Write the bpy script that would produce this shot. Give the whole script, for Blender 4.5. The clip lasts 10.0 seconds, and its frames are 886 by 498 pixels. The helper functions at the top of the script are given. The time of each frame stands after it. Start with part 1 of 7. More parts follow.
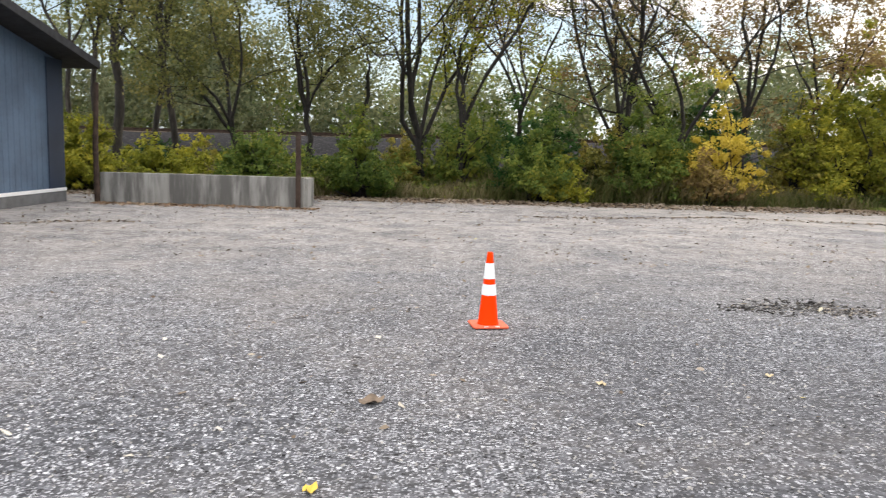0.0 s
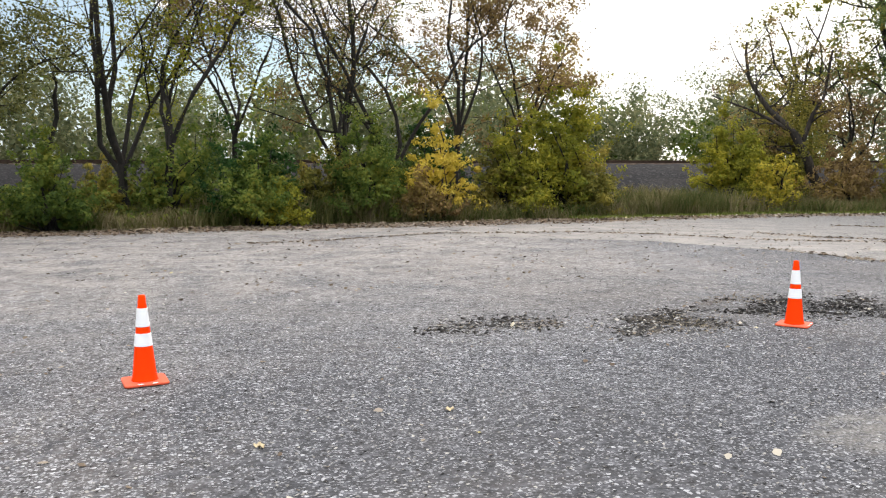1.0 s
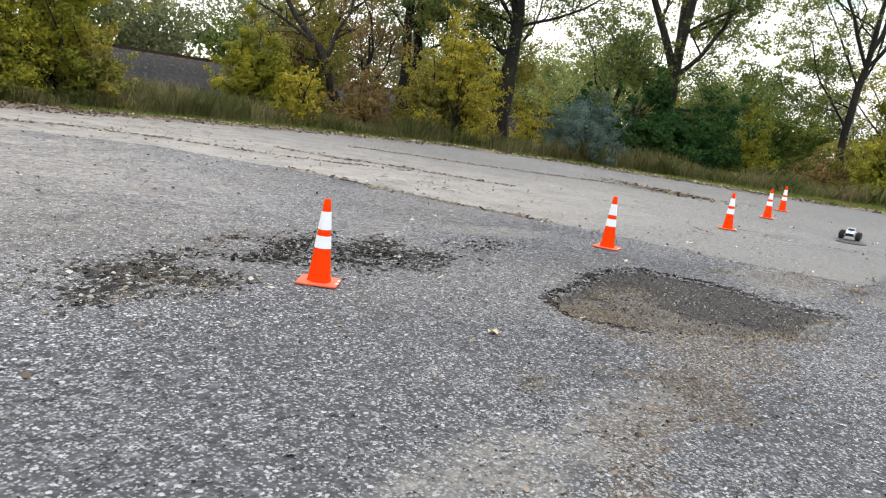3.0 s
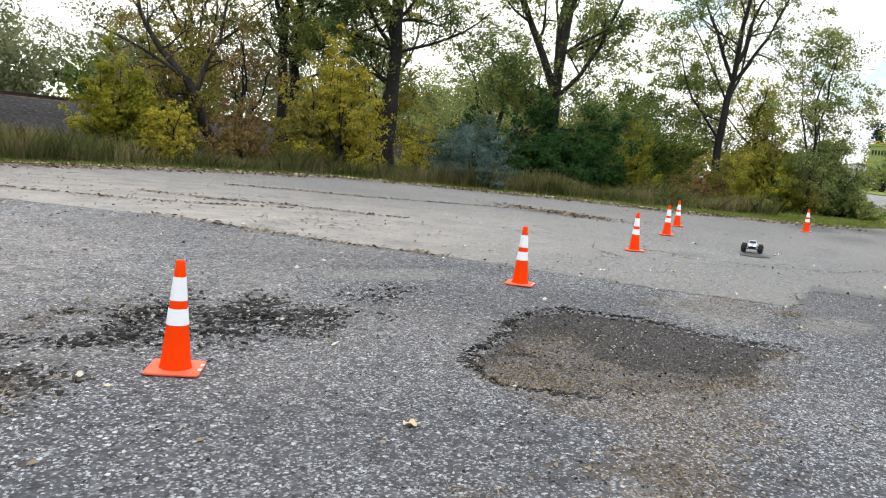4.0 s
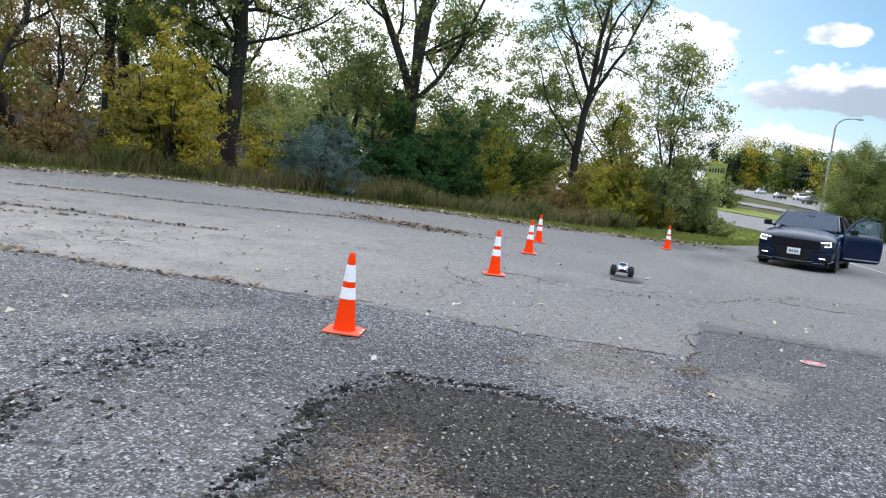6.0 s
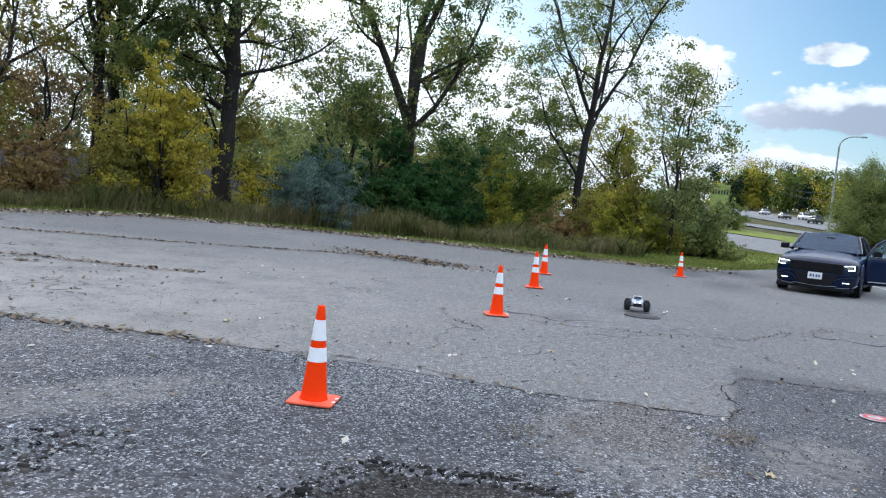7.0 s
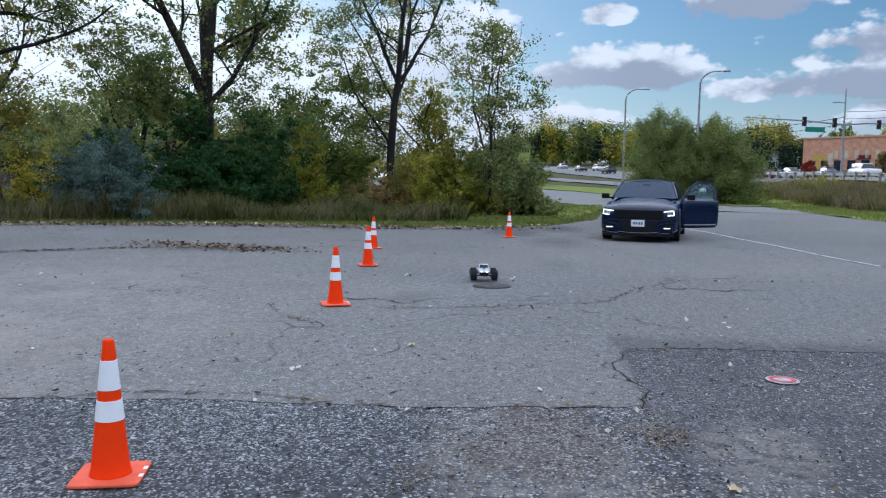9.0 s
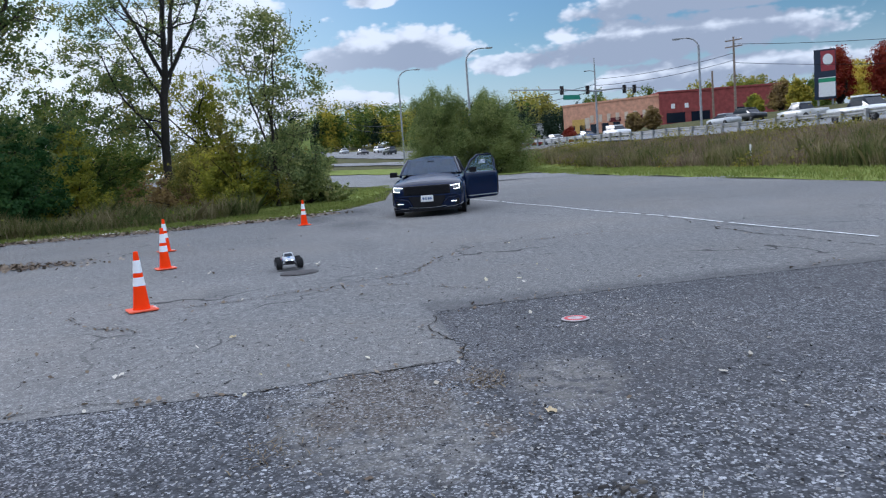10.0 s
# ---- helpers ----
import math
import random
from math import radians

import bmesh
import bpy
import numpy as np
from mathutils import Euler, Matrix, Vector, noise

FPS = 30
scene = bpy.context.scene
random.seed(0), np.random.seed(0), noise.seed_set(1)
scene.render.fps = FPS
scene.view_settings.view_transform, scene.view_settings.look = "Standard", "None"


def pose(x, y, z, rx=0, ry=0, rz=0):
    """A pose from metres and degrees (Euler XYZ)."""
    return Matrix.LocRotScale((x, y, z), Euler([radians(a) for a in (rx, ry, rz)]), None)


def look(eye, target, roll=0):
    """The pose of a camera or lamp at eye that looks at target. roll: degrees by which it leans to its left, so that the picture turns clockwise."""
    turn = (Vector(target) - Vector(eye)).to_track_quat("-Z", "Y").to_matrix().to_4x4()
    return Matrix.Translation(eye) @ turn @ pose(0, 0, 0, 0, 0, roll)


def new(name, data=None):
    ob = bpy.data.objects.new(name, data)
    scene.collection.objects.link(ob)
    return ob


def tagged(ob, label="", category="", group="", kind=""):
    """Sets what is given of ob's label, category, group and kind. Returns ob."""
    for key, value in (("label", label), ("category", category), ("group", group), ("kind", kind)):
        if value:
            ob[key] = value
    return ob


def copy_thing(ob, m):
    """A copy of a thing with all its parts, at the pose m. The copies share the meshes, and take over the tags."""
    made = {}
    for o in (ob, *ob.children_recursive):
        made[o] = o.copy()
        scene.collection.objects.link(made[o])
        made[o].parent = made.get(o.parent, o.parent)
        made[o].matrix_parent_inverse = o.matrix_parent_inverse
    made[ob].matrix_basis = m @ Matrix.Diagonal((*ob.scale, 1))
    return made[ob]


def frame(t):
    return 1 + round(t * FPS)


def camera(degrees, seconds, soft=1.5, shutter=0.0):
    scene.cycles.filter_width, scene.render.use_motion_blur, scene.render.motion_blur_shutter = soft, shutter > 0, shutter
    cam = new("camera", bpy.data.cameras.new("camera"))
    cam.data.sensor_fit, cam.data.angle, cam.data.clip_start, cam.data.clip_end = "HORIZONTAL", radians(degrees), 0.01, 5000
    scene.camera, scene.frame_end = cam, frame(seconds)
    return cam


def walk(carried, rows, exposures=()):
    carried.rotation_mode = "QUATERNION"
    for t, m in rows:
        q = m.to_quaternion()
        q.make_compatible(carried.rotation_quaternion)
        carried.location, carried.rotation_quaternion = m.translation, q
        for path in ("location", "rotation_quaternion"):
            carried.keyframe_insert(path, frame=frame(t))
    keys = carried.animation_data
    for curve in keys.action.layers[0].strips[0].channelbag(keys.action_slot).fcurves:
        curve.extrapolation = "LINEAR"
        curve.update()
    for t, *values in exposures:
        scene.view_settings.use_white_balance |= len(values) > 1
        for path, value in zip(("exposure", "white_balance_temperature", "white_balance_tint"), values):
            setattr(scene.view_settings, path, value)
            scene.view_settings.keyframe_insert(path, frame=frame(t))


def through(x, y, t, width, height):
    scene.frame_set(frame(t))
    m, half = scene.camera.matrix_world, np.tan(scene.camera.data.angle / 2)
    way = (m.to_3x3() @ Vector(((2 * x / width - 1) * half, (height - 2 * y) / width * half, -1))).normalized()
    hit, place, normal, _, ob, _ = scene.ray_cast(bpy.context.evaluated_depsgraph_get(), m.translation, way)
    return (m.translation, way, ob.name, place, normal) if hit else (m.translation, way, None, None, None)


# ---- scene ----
cam = camera(58.0, 10.0, soft=1.15, shutter=0.1)
PATH = [
    (0, (0.198, 0.019, 1.671), (0.229, 2.004, 1.428), 1.5),
    (0.5, (0.569, 0.298, 1.688), (1.003, 2.242, 1.508), -0.1),
    (1, (0.954, 0.753, 1.68), (1.613, 2.632, 1.495), -0.3),
    (1.5, (1.4, 1.271, 1.661), (2.298, 3.043, 1.435), 0.3),
    (2, (1.786, 1.924, 1.663), (3.009, 3.477, 1.359), 4.8),
    (2.5, (2.29, 2.4, 1.605), (3.785, 3.685, 1.255), 7.4),
    (2.7, (2.49, 2.64, 1.6), (4.03, 3.868, 1.233), 8.2),
    (3.8, (3.685, 3.697, 1.556), (5.395, 4.7, 1.293), 5.3),
    (4, (3.909, 3.838, 1.567), (5.648, 4.795, 1.321), 5.2),
    (4.5, (4.553, 4.144, 1.553), (6.365, 4.961, 1.327), 5.3),
    (5, (5.19, 4.426, 1.545), (7.053, 5.119, 1.326), 6.6),
    (5.5, (5.827, 4.531, 1.541), (7.711, 5.166, 1.327), 7.5),
    (7, (7.684, 4.937, 1.589), (9.567, 5.598, 1.466), 5.5),
    (7.5, (8.25, 5.124, 1.594), (10.15, 5.74, 1.488), 4.6),
    (8, (8.709, 5.333, 1.583), (10.637, 5.853, 1.471), 3.8),
    (8.5, (9.003, 5.431, 1.567), (10.962, 5.815, 1.43), 2.7),
    (9, (9.125, 5.58, 1.553), (11.107, 5.788, 1.385), 1.0),
    (9.5, (8.945, 5.631, 1.545), (10.934, 5.587, 1.341), -1.0),
    (10, (8.775, 5.763, 1.523), (10.739, 5.456, 1.306), -4.3),
]
walk(cam, [(t, look(eye, target, roll)) for t, eye, target, roll in PATH],
     exposures=[(0, 0.53, 6500, 12), (1.0, 0.38, 6450, 11), (2.5, 0.38, 6350, 9), (3.8, 0.27, 6300, 8), (5.5, 0.2, 5900, 9), (7.0, -0.06, 5450, 9), (8.5, -0.45, 5250, 10), (10.0, -0.37, 5250, 12)])


# ---- light ----
SUN_AZ, SUN_EL = 52.0, 13.0          # degrees from +y towards +x, and above the horizon
sun_data = bpy.data.lights.new("sun", "SUN")
sun_data.energy, sun_data.angle, sun_data.color = 1.2, radians(10), (1.0, 0.9, 0.76)
sun_way = Vector((math.sin(radians(SUN_AZ)) * math.cos(radians(SUN_EL)), math.cos(radians(SUN_AZ)) * math.cos(radians(SUN_EL)), math.sin(radians(SUN_EL))))
sun_lamp = new("sun", sun_data)
sun_lamp.matrix_world = look((0, 0, 60), Vector((0, 0, 60)) - sun_way)


class Nodes:
    """A short way to write node trees."""

    def __init__(self, tree):
        self.tree = tree

    def add(self, kind, operation="", feature="", interpolation_type="", data_type=""):
        node = self.tree.nodes.new(kind)
        if operation:
            node.operation = operation
        if feature:
            node.feature = feature
        if interpolation_type:
            node.interpolation_type = interpolation_type
        if data_type:
            node.data_type = data_type
        return node

    def link(self, a, b):
        self.tree.links.new(a, b)

    def put(self, socket, value):
        if hasattr(value, "is_output"):
            self.link(value, socket)
        else:
            socket.default_value = value

    def math(self, op, a, b=0.0, c=0.0, clamp=False):
        node = self.add("ShaderNodeMath", operation=op)
        node.use_clamp = clamp
        for i, v in enumerate((a, b, c)):
            self.put(node.inputs[i], v)
        return node.outputs[0]

    def noise(self, vector, scale, detail=4.0, rough=0.55, dist=0.0):
        node = self.add("ShaderNodeTexNoise")
        self.put(node.inputs["Vector"], vector)
        node.inputs["Scale"].default_value, node.inputs["Detail"].default_value = scale, detail
        node.inputs["Roughness"].default_value, node.inputs["Distortion"].default_value = rough, dist
        return node.outputs["Fac"]

    def step(self, value, lo, hi):
        node = self.add("ShaderNodeMapRange", interpolation_type="SMOOTHSTEP")
        self.put(node.inputs["Value"], value)
        node.inputs["From Min"].default_value, node.inputs["From Max"].default_value = lo, hi
        return node.outputs[0]

    def mix(self, fac, a, b):
        node = self.add("ShaderNodeMix", data_type="RGBA")
        self.put(node.inputs[0], fac)
        self.put(node.inputs[6], a if hasattr(a, "is_output") else (*a, 1))
        self.put(node.inputs[7], b if hasattr(b, "is_output") else (*b, 1))
        return node.outputs[2]

    def add_up(self, vector, v):
        node = self.add("ShaderNodeVectorMath", operation="ADD")
        self.link(vector, node.inputs[0])
        node.inputs[1].default_value = v
        return node.outputs[0]

    def scaled(self, vector, v):
        node = self.add("ShaderNodeVectorMath", operation="MULTIPLY")
        self.link(vector, node.inputs[0])
        node.inputs[1].default_value = v
        return node.outputs[0]


# The sky: clear air with broken cumulus, thicker towards the low sun.
world = bpy.data.worlds.new("sky")
scene.world = world
world.use_nodes = True
world.node_tree.nodes.clear()
w = Nodes(world.node_tree)
sky = w.add("ShaderNodeTexSky")
sky.sky_type, sky.sun_disc = "NISHITA", False
sky.sun_elevation, sky.sun_rotation = radians(SUN_EL), radians(SUN_AZ)
sky.air_density, sky.dust_density, sky.ozone_density = 1.0, 1.5, 2.0
way = w.add("ShaderNodeTexCoord").outputs["Generated"]
split = w.add("ShaderNodeSeparateXYZ")
w.link(way, split.inputs[0])
dx, dy, dz = split.outputs
azimuth = w.math("MULTIPLY", w.math("ARCTAN2", dx, dy), 57.2958)
height = w.math("MULTIPLY", w.math("ARCSINE", dz), 57.2958)
flat = w.scaled(way, (1.0, 1.0, 1.7))
lobes = w.add("ShaderNodeTexVoronoi", feature="SMOOTH_F1")
w.link(flat, lobes.inputs["Vector"])
lobes.inputs["Scale"].default_value, lobes.inputs["Detail"].default_value, lobes.inputs["Roughness"].default_value = 23.0, 3.0, 0.6
puffs = w.math("SUBTRACT", 0.62, lobes.outputs["Distance"])        # round heads
wisps = w.math("SUBTRACT", w.noise(flat, 9.0, 8.0, 0.62, 0.4), 0.5)
large = w.noise(flat, 2.2, 3.0, 0.5)
# bearing, height, half width, reach up and down, greyness of the belly
CLOUDS = [(96, 7.6, 7.4, 2.3, 1.35, 1.0), (92, 4.6, 5.6, 1.0, 0.9, 0.25), (104.8, 6.4, 4.2, 0.9, 0.9, 0.3), (115.5, 6.9, 12.2, 2.2, 1.35, 1.0), (119, 9.5, 13.5, 2.0, 1.3, 1.1),
          (119, 4.5, 10.2, 1.3, 1.1, 0.7), (95.2, 11.4, 2.3, 1.1, 0.7, 0.2), (104.6, 12.0, 6.2, 2.5, 1.5, 1.0), (84, 9.5, 6.5, 3.5, 3.5, 0.4), (55, 5, 42, 8, 8, 0.2), (17, 13, 17, 5, 5, 0.3), (137, 9, 8, 2.5, 1.3, 0.9)]
cover = w.math("SUBTRACT", w.math("MULTIPLY", w.step(large, 0.5, 0.7), 0.4), 0.75)
belly = 0.0
for a, e, wa, rise, sink, grey in CLOUDS:
    over_ = w.math("SUBTRACT", height, e)
    qa = w.math("POWER", w.math("ABSOLUTE", w.math("DIVIDE", w.math("SUBTRACT", azimuth, a), wa)), 2.0)
    qe = w.math("ADD", w.math("POWER", w.math("DIVIDE", w.math("MAXIMUM", over_, 0.0), rise), 2.0), w.math("POWER", w.math("DIVIDE", w.math("MAXIMUM", w.math("MULTIPLY", over_, -1.0), 0.0), sink), 2.0))
    blob = w.math("SUBTRACT", 1.0, w.math("ADD", qa, qe))
    cover = w.math("MAXIMUM", cover, blob)
    low_ = w.math("SUBTRACT", w.math("MULTIPLY", blob, 0.6), w.math("MULTIPLY", w.math("DIVIDE", over_, rise), 0.9))
    belly = w.math("MAXIMUM", belly, w.math("MULTIPLY", w.math("MAXIMUM", low_, 0.0), grey))
density = w.math("ADD", cover, w.math("ADD", w.math("MULTIPLY", puffs, 0.85), w.math("MULTIPLY", wisps, 1.15)))
overhead = w.step(height, 13.0, 33.0)     # unseen upper sky, an added bright cloud sheet that lights the ground
density = w.math("ADD", density, w.math("MULTIPLY", overhead, 3.0))
mask = w.step(density, -0.12, 0.22)
# the heads and rims catch the light, the bellies are grey; nearer the sun all of it is brighter
dot = w.add("ShaderNodeVectorMath", operation="DOT_PRODUCT")
w.link(way, dot.inputs[0])
dot.inputs[1].default_value = sun_way
thick = w.step(w.math("ADD", belly, w.math("SUBTRACT", w.math("MULTIPLY", wisps, 0.8), w.math("MULTIPLY", puffs, 0.5))), 0.1, 0.62)
glow = w.step(dot.outputs["Value"], 0.7, 1.0)
cloud_colour = w.mix(thick, (11.3, 11.05, 10.6), (5.0, 5.3, 5.8))
lit = w.mix(glow, cloud_colour, (14.6, 14.2, 13.4))
lit = w.mix(overhead, lit, (19.0, 18.6, 18.4))
clear = w.scaled(sky.outputs[0], (1.16, 1.38, 1.47))     # cool, clean autumn air
clear = w.mix(w.math("MULTIPLY", w.step(height, 9.0, 0.5), 0.66), clear, (8.6, 9.3, 9.8))
clear = w.mix(w.math("MULTIPLY", w.step(azimuth, 99.0, 82.0), 0.45), clear, (7.0, 7.7, 8.2))     # paler towards the sun
sky_colour = w.mix(mask, clear, lit)
background = w.add("ShaderNodeBackground")
w.link(sky_colour, background.inputs[0])
background.inputs[1].default_value = 0.1
w.link(background.outputs[0], w.add("ShaderNodeOutputWorld").inputs[0])


# ---- materials ----
def material(name):
    m = bpy.data.materials.new(name)
    m.use_nodes = True
    n = Nodes(m.node_tree)
    return m, n, m.node_tree.nodes["Principled BSDF"]


def position(n):
    return n.add("ShaderNodeNewGeometry").outputs["Position"]


def bump(n, bsdf, value, strength, distance):
    b = n.add("ShaderNodeBump")
    b.inputs["Strength"].default_value, b.inputs["Distance"].default_value = strength, distance
    n.link(value, b.inputs["Height"])
    n.link(b.outputs[0], bsdf.inputs["Normal"])


def simple(name, colour, rough=0.6, metal=0.0, vary=0.15, scale=3.0, relief=0.0, coat=0.0, gloss=0.3):
    """Paint, plastic, metal: one colour with wear at two scales."""
    m, n, b = material(name)
    at = n.add("ShaderNodeTexCoord").outputs["Object"]
    coarse, fine = n.noise(at, scale, 3.0), n.noise(at, scale * 14, 3.0)
    f = n.math("ADD", n.math("MULTIPLY", coarse, 0.7), n.math("MULTIPLY", fine, 0.3))
    dark = tuple(c * (1 - vary) for c in colour)
    light = tuple(min(1, c * (1 + vary)) for c in colour)
    n.link(n.mix(n.step(f, 0.3, 0.7), dark, light), b.inputs["Base Color"])
    b.inputs["Metallic"].default_value = metal
    n.link(n.math("ADD", rough - 0.06, n.math("MULTIPLY", fine, 0.12)), b.inputs["Roughness"])
    b.inputs["Coat Weight"].default_value = coat
    b.inputs["Specular IOR Level"].default_value = gloss
    if relief:
        bump(n, b, fine, 0.5, relief)
    return m


def leafy(name, colours, through=0.4, rough=0.6):
    """Leaves: each blade takes its own shade of the given colours, and some light comes through."""
    m, n, b = material(name)
    rand = n.add("ShaderNodeNewGeometry").outputs["Random Per Island"]
    ramp = n.add("ShaderNodeValToRGB")
    while len(ramp.color_ramp.elements) < len(colours):
        ramp.color_ramp.elements.new(0.5)
    for i, c in enumerate(colours):
        e = ramp.color_ramp.elements[i]
        e.position, e.color = i / max(1, len(colours) - 1), (*c, 1)
    patch = n.noise(position(n), 0.55, 2.0)
    n.link(n.math("ADD", n.math("MULTIPLY", rand, 0.55), n.math("MULTIPLY", n.step(patch, 0.3, 0.7), 0.45)), ramp.inputs[0])
    b.inputs["Roughness"].default_value = rough
    b.inputs["Specular IOR Level"].default_value = 0.12
    n.link(ramp.outputs[0], b.inputs["Base Color"])
    t = n.add("ShaderNodeBsdfTranslucent")
    n.link(ramp.outputs[0], t.inputs[0])
    mixer = n.add("ShaderNodeMixShader")
    mixer.inputs[0].default_value = through
    n.link(b.outputs[0], mixer.inputs[1])
    n.link(t.outputs[0], mixer.inputs[2])
    n.link(mixer.outputs[0], m.node_tree.nodes["Material Output"].inputs[0])
    return m


def bark(name, dark, light):
    m, n, b = material(name)
    at = position(n)
    long = n.noise(n.scaled(at, (1, 1, 0.18)), 14.0, 5.0, 0.65)
    blotch = n.noise(at, 1.3, 3.0)
    n.link(n.mix(n.math("MULTIPLY", n.step(long, 0.35, 0.7), n.step(blotch, 0.2, 0.75)), dark, light), b.inputs["Base Color"])
    b.inputs["Roughness"].default_value = 0.9
    bump(n, b, long, 0.9, 0.03)
    return m


def speckled(name, binder, stone_a, stone_b, chip=0.016, share=0.45, dirt=(0.2, 0.165, 0.125), dirt_share=0.3, bumpy=1.0, cracks=0.0, holes=False, gaps=0.5):
    """Asphalt: stones in a dark binder, worn patches, dust and hair cracks."""
    m, n, b = material(name)
    at = position(n)
    v = n.add("ShaderNodeTexVoronoi", feature="F1")
    n.link(at, v.inputs["Vector"])
    v.inputs["Scale"].default_value = 1 / chip
    v2 = n.add("ShaderNodeTexVoronoi", feature="F1")
    n.link(at, v2.inputs["Vector"])
    v2.inputs["Scale"].default_value = 0.38 / chip
    pick = n.add("ShaderNodeSeparateColor")
    n.link(v.outputs["Color"], pick.inputs[0])
    pick2 = n.add("ShaderNodeSeparateColor")
    n.link(v2.outputs["Color"], pick2.inputs[0])
    worn = n.noise(at, 0.35, 5.0, 0.6)
    grain = n.noise(at, 7.0, 4.0, 0.7)
    stones = n.mix(pick.outputs[1], stone_a, stone_b)
    rough_edge = n.math("MULTIPLY", n.math("SUBTRACT", n.noise(at, 0.9 / chip, 2.0, 0.6), 0.5), 0.75)
    far_1, far_2 = n.math("ADD", v.outputs["Distance"], rough_edge), n.math("ADD", v2.outputs["Distance"], n.math("MULTIPLY", rough_edge, 0.8))
    is_stone = n.math("MULTIPLY", n.math("LESS_THAN", pick.outputs[0], n.math("ADD", share - 0.25, n.math("MULTIPLY", n.step(worn, 0.25, 0.75), 0.5))), n.math("LESS_THAN", far_1, 0.55))
    colour = n.mix(is_stone, binder, stones)
    colour = n.mix(n.math("MULTIPLY", n.step(n.noise(at, 60.0, 3.0, 0.7), 0.35, 0.7), 0.35), colour, tuple(c * 0.6 for c in binder))
    big = n.math("MULTIPLY", n.math("LESS_THAN", pick2.outputs[0], 0.09 + 0.06 * gaps), n.math("LESS_THAN", far_2, 0.33))
    colour = n.mix(n.math("MULTIPLY", big, 0.85), colour, tuple(min(1, c * 1.12) for c in stone_b))
    pit = n.math("MULTIPLY", n.math("LESS_THAN", pick2.outputs[1], 0.16 * gaps), n.math("LESS_THAN", far_2, 0.4))
    colour = n.mix(n.math("MULTIPLY", pit, 0.8), colour, tuple(c * 0.25 for c in binder))
    clots = n.noise(at, 12.0, 5.0, 0.78)
    lumps = n.noise(at, 5.0, 4.0, 0.7)
    colour = n.mix(n.math("MULTIPLY", n.step(lumps, 0.52, 0.32), 0.5 * gaps), colour, tuple(c * 0.4 for c in binder))
    colour = n.mix(n.math("MULTIPLY", n.step(clots, 0.48, 0.66), 0.62 * (0.4 + 0.6 * gaps)), colour, tuple(min(1, c * 3.0) for c in binder))
    colour = n.mix(n.math("MULTIPLY", n.step(clots, 0.5, 0.36), 0.62 * gaps), colour, tuple(c * 0.3 for c in binder))
    dusty = n.math("MULTIPLY", n.step(n.noise(at, 0.22, 6.0, 0.62, 0.4), 0.42, 0.72), n.step(grain, 0.25, 0.6))
    colour = n.mix(n.math("MULTIPLY", dusty, dirt_share), colour, dirt)
    tone = n.step(n.noise(at, 0.09, 3.0), 0.3, 0.7)
    colour = n.mix(n.math("MULTIPLY", tone, 0.22), colour, tuple(c * 0.5 for c in binder))
    if holes:
        marks = {}
        for name_ in ("worn", "dug", "earth"):
            reader = n.add("ShaderNodeAttribute")
            reader.attribute_name = name_
            marks[name_] = reader.outputs["Fac"]
        floor_ = n.mix(n.step(n.noise(at, 34.0, 5.0, 0.75), 0.38, 0.68), (0.013, 0.0115, 0.0108), (0.05, 0.043, 0.039))
        floor_ = n.mix(n.math("MULTIPLY", is_stone, 0.14), floor_, stones)
        black_ = n.mix(n.step(n.noise(at, 46.0, 4.0, 0.8), 0.5, 0.62), (0.009, 0.009, 0.009), (0.075, 0.07, 0.066))
        black_ = n.mix(n.math("MULTIPLY", is_stone, n.step(n.noise(at, 9.0, 4.0, 0.7), 0.52, 0.6)), black_, stones)
        brown_ = n.mix(n.step(n.noise(at, 30.0, 5.0, 0.75), 0.36, 0.66), (0.032, 0.027, 0.023), (0.152, 0.127, 0.106))
        brown_ = n.mix(n.math("MULTIPLY", is_stone, 0.4), brown_, stones)
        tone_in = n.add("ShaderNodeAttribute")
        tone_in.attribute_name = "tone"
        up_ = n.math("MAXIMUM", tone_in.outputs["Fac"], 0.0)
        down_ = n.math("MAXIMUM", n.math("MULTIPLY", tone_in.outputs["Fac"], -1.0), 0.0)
        pale_tone = n.mix(n.step(n.math("ADD", n.math("MULTIPLY", clots, 0.55), n.math("MULTIPLY", lumps, 0.45)), 0.4, 0.58), (0.235, 0.215, 0.197), (0.485, 0.447, 0.41))
        pale_tone = n.mix(n.math("MULTIPLY", big, 0.7), pale_tone, (0.6, 0.57, 0.53))
        colour = n.mix(n.math("MULTIPLY", up_, n.step(n.noise(at, 1.1, 5.0, 0.65), 0.2, 0.7)), colour, pale_tone if gaps > 0.5 else (0.365, 0.336, 0.308))
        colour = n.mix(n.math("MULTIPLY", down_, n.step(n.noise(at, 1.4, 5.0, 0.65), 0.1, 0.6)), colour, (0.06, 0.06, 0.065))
        sandy_in = n.add("ShaderNodeAttribute")
        sandy_in.attribute_name = "sandy"
        sand = n.mix(n.step(n.noise(at, 40.0, 4.0, 0.7), 0.35, 0.65), (0.16, 0.15, 0.135), (0.3, 0.285, 0.26))
        colour = n.mix(n.math("MULTIPLY", n.step(n.math("ADD", sandy_in.outputs["Fac"], n.math("MULTIPLY", n.math("SUBTRACT", n.noise(at, 2.2, 6.0, 0.7), 0.5), 1.3)), 0.3, 0.95), n.math("MULTIPLY", n.step(grain, 0.3, 0.62), 0.6)), colour, sand)
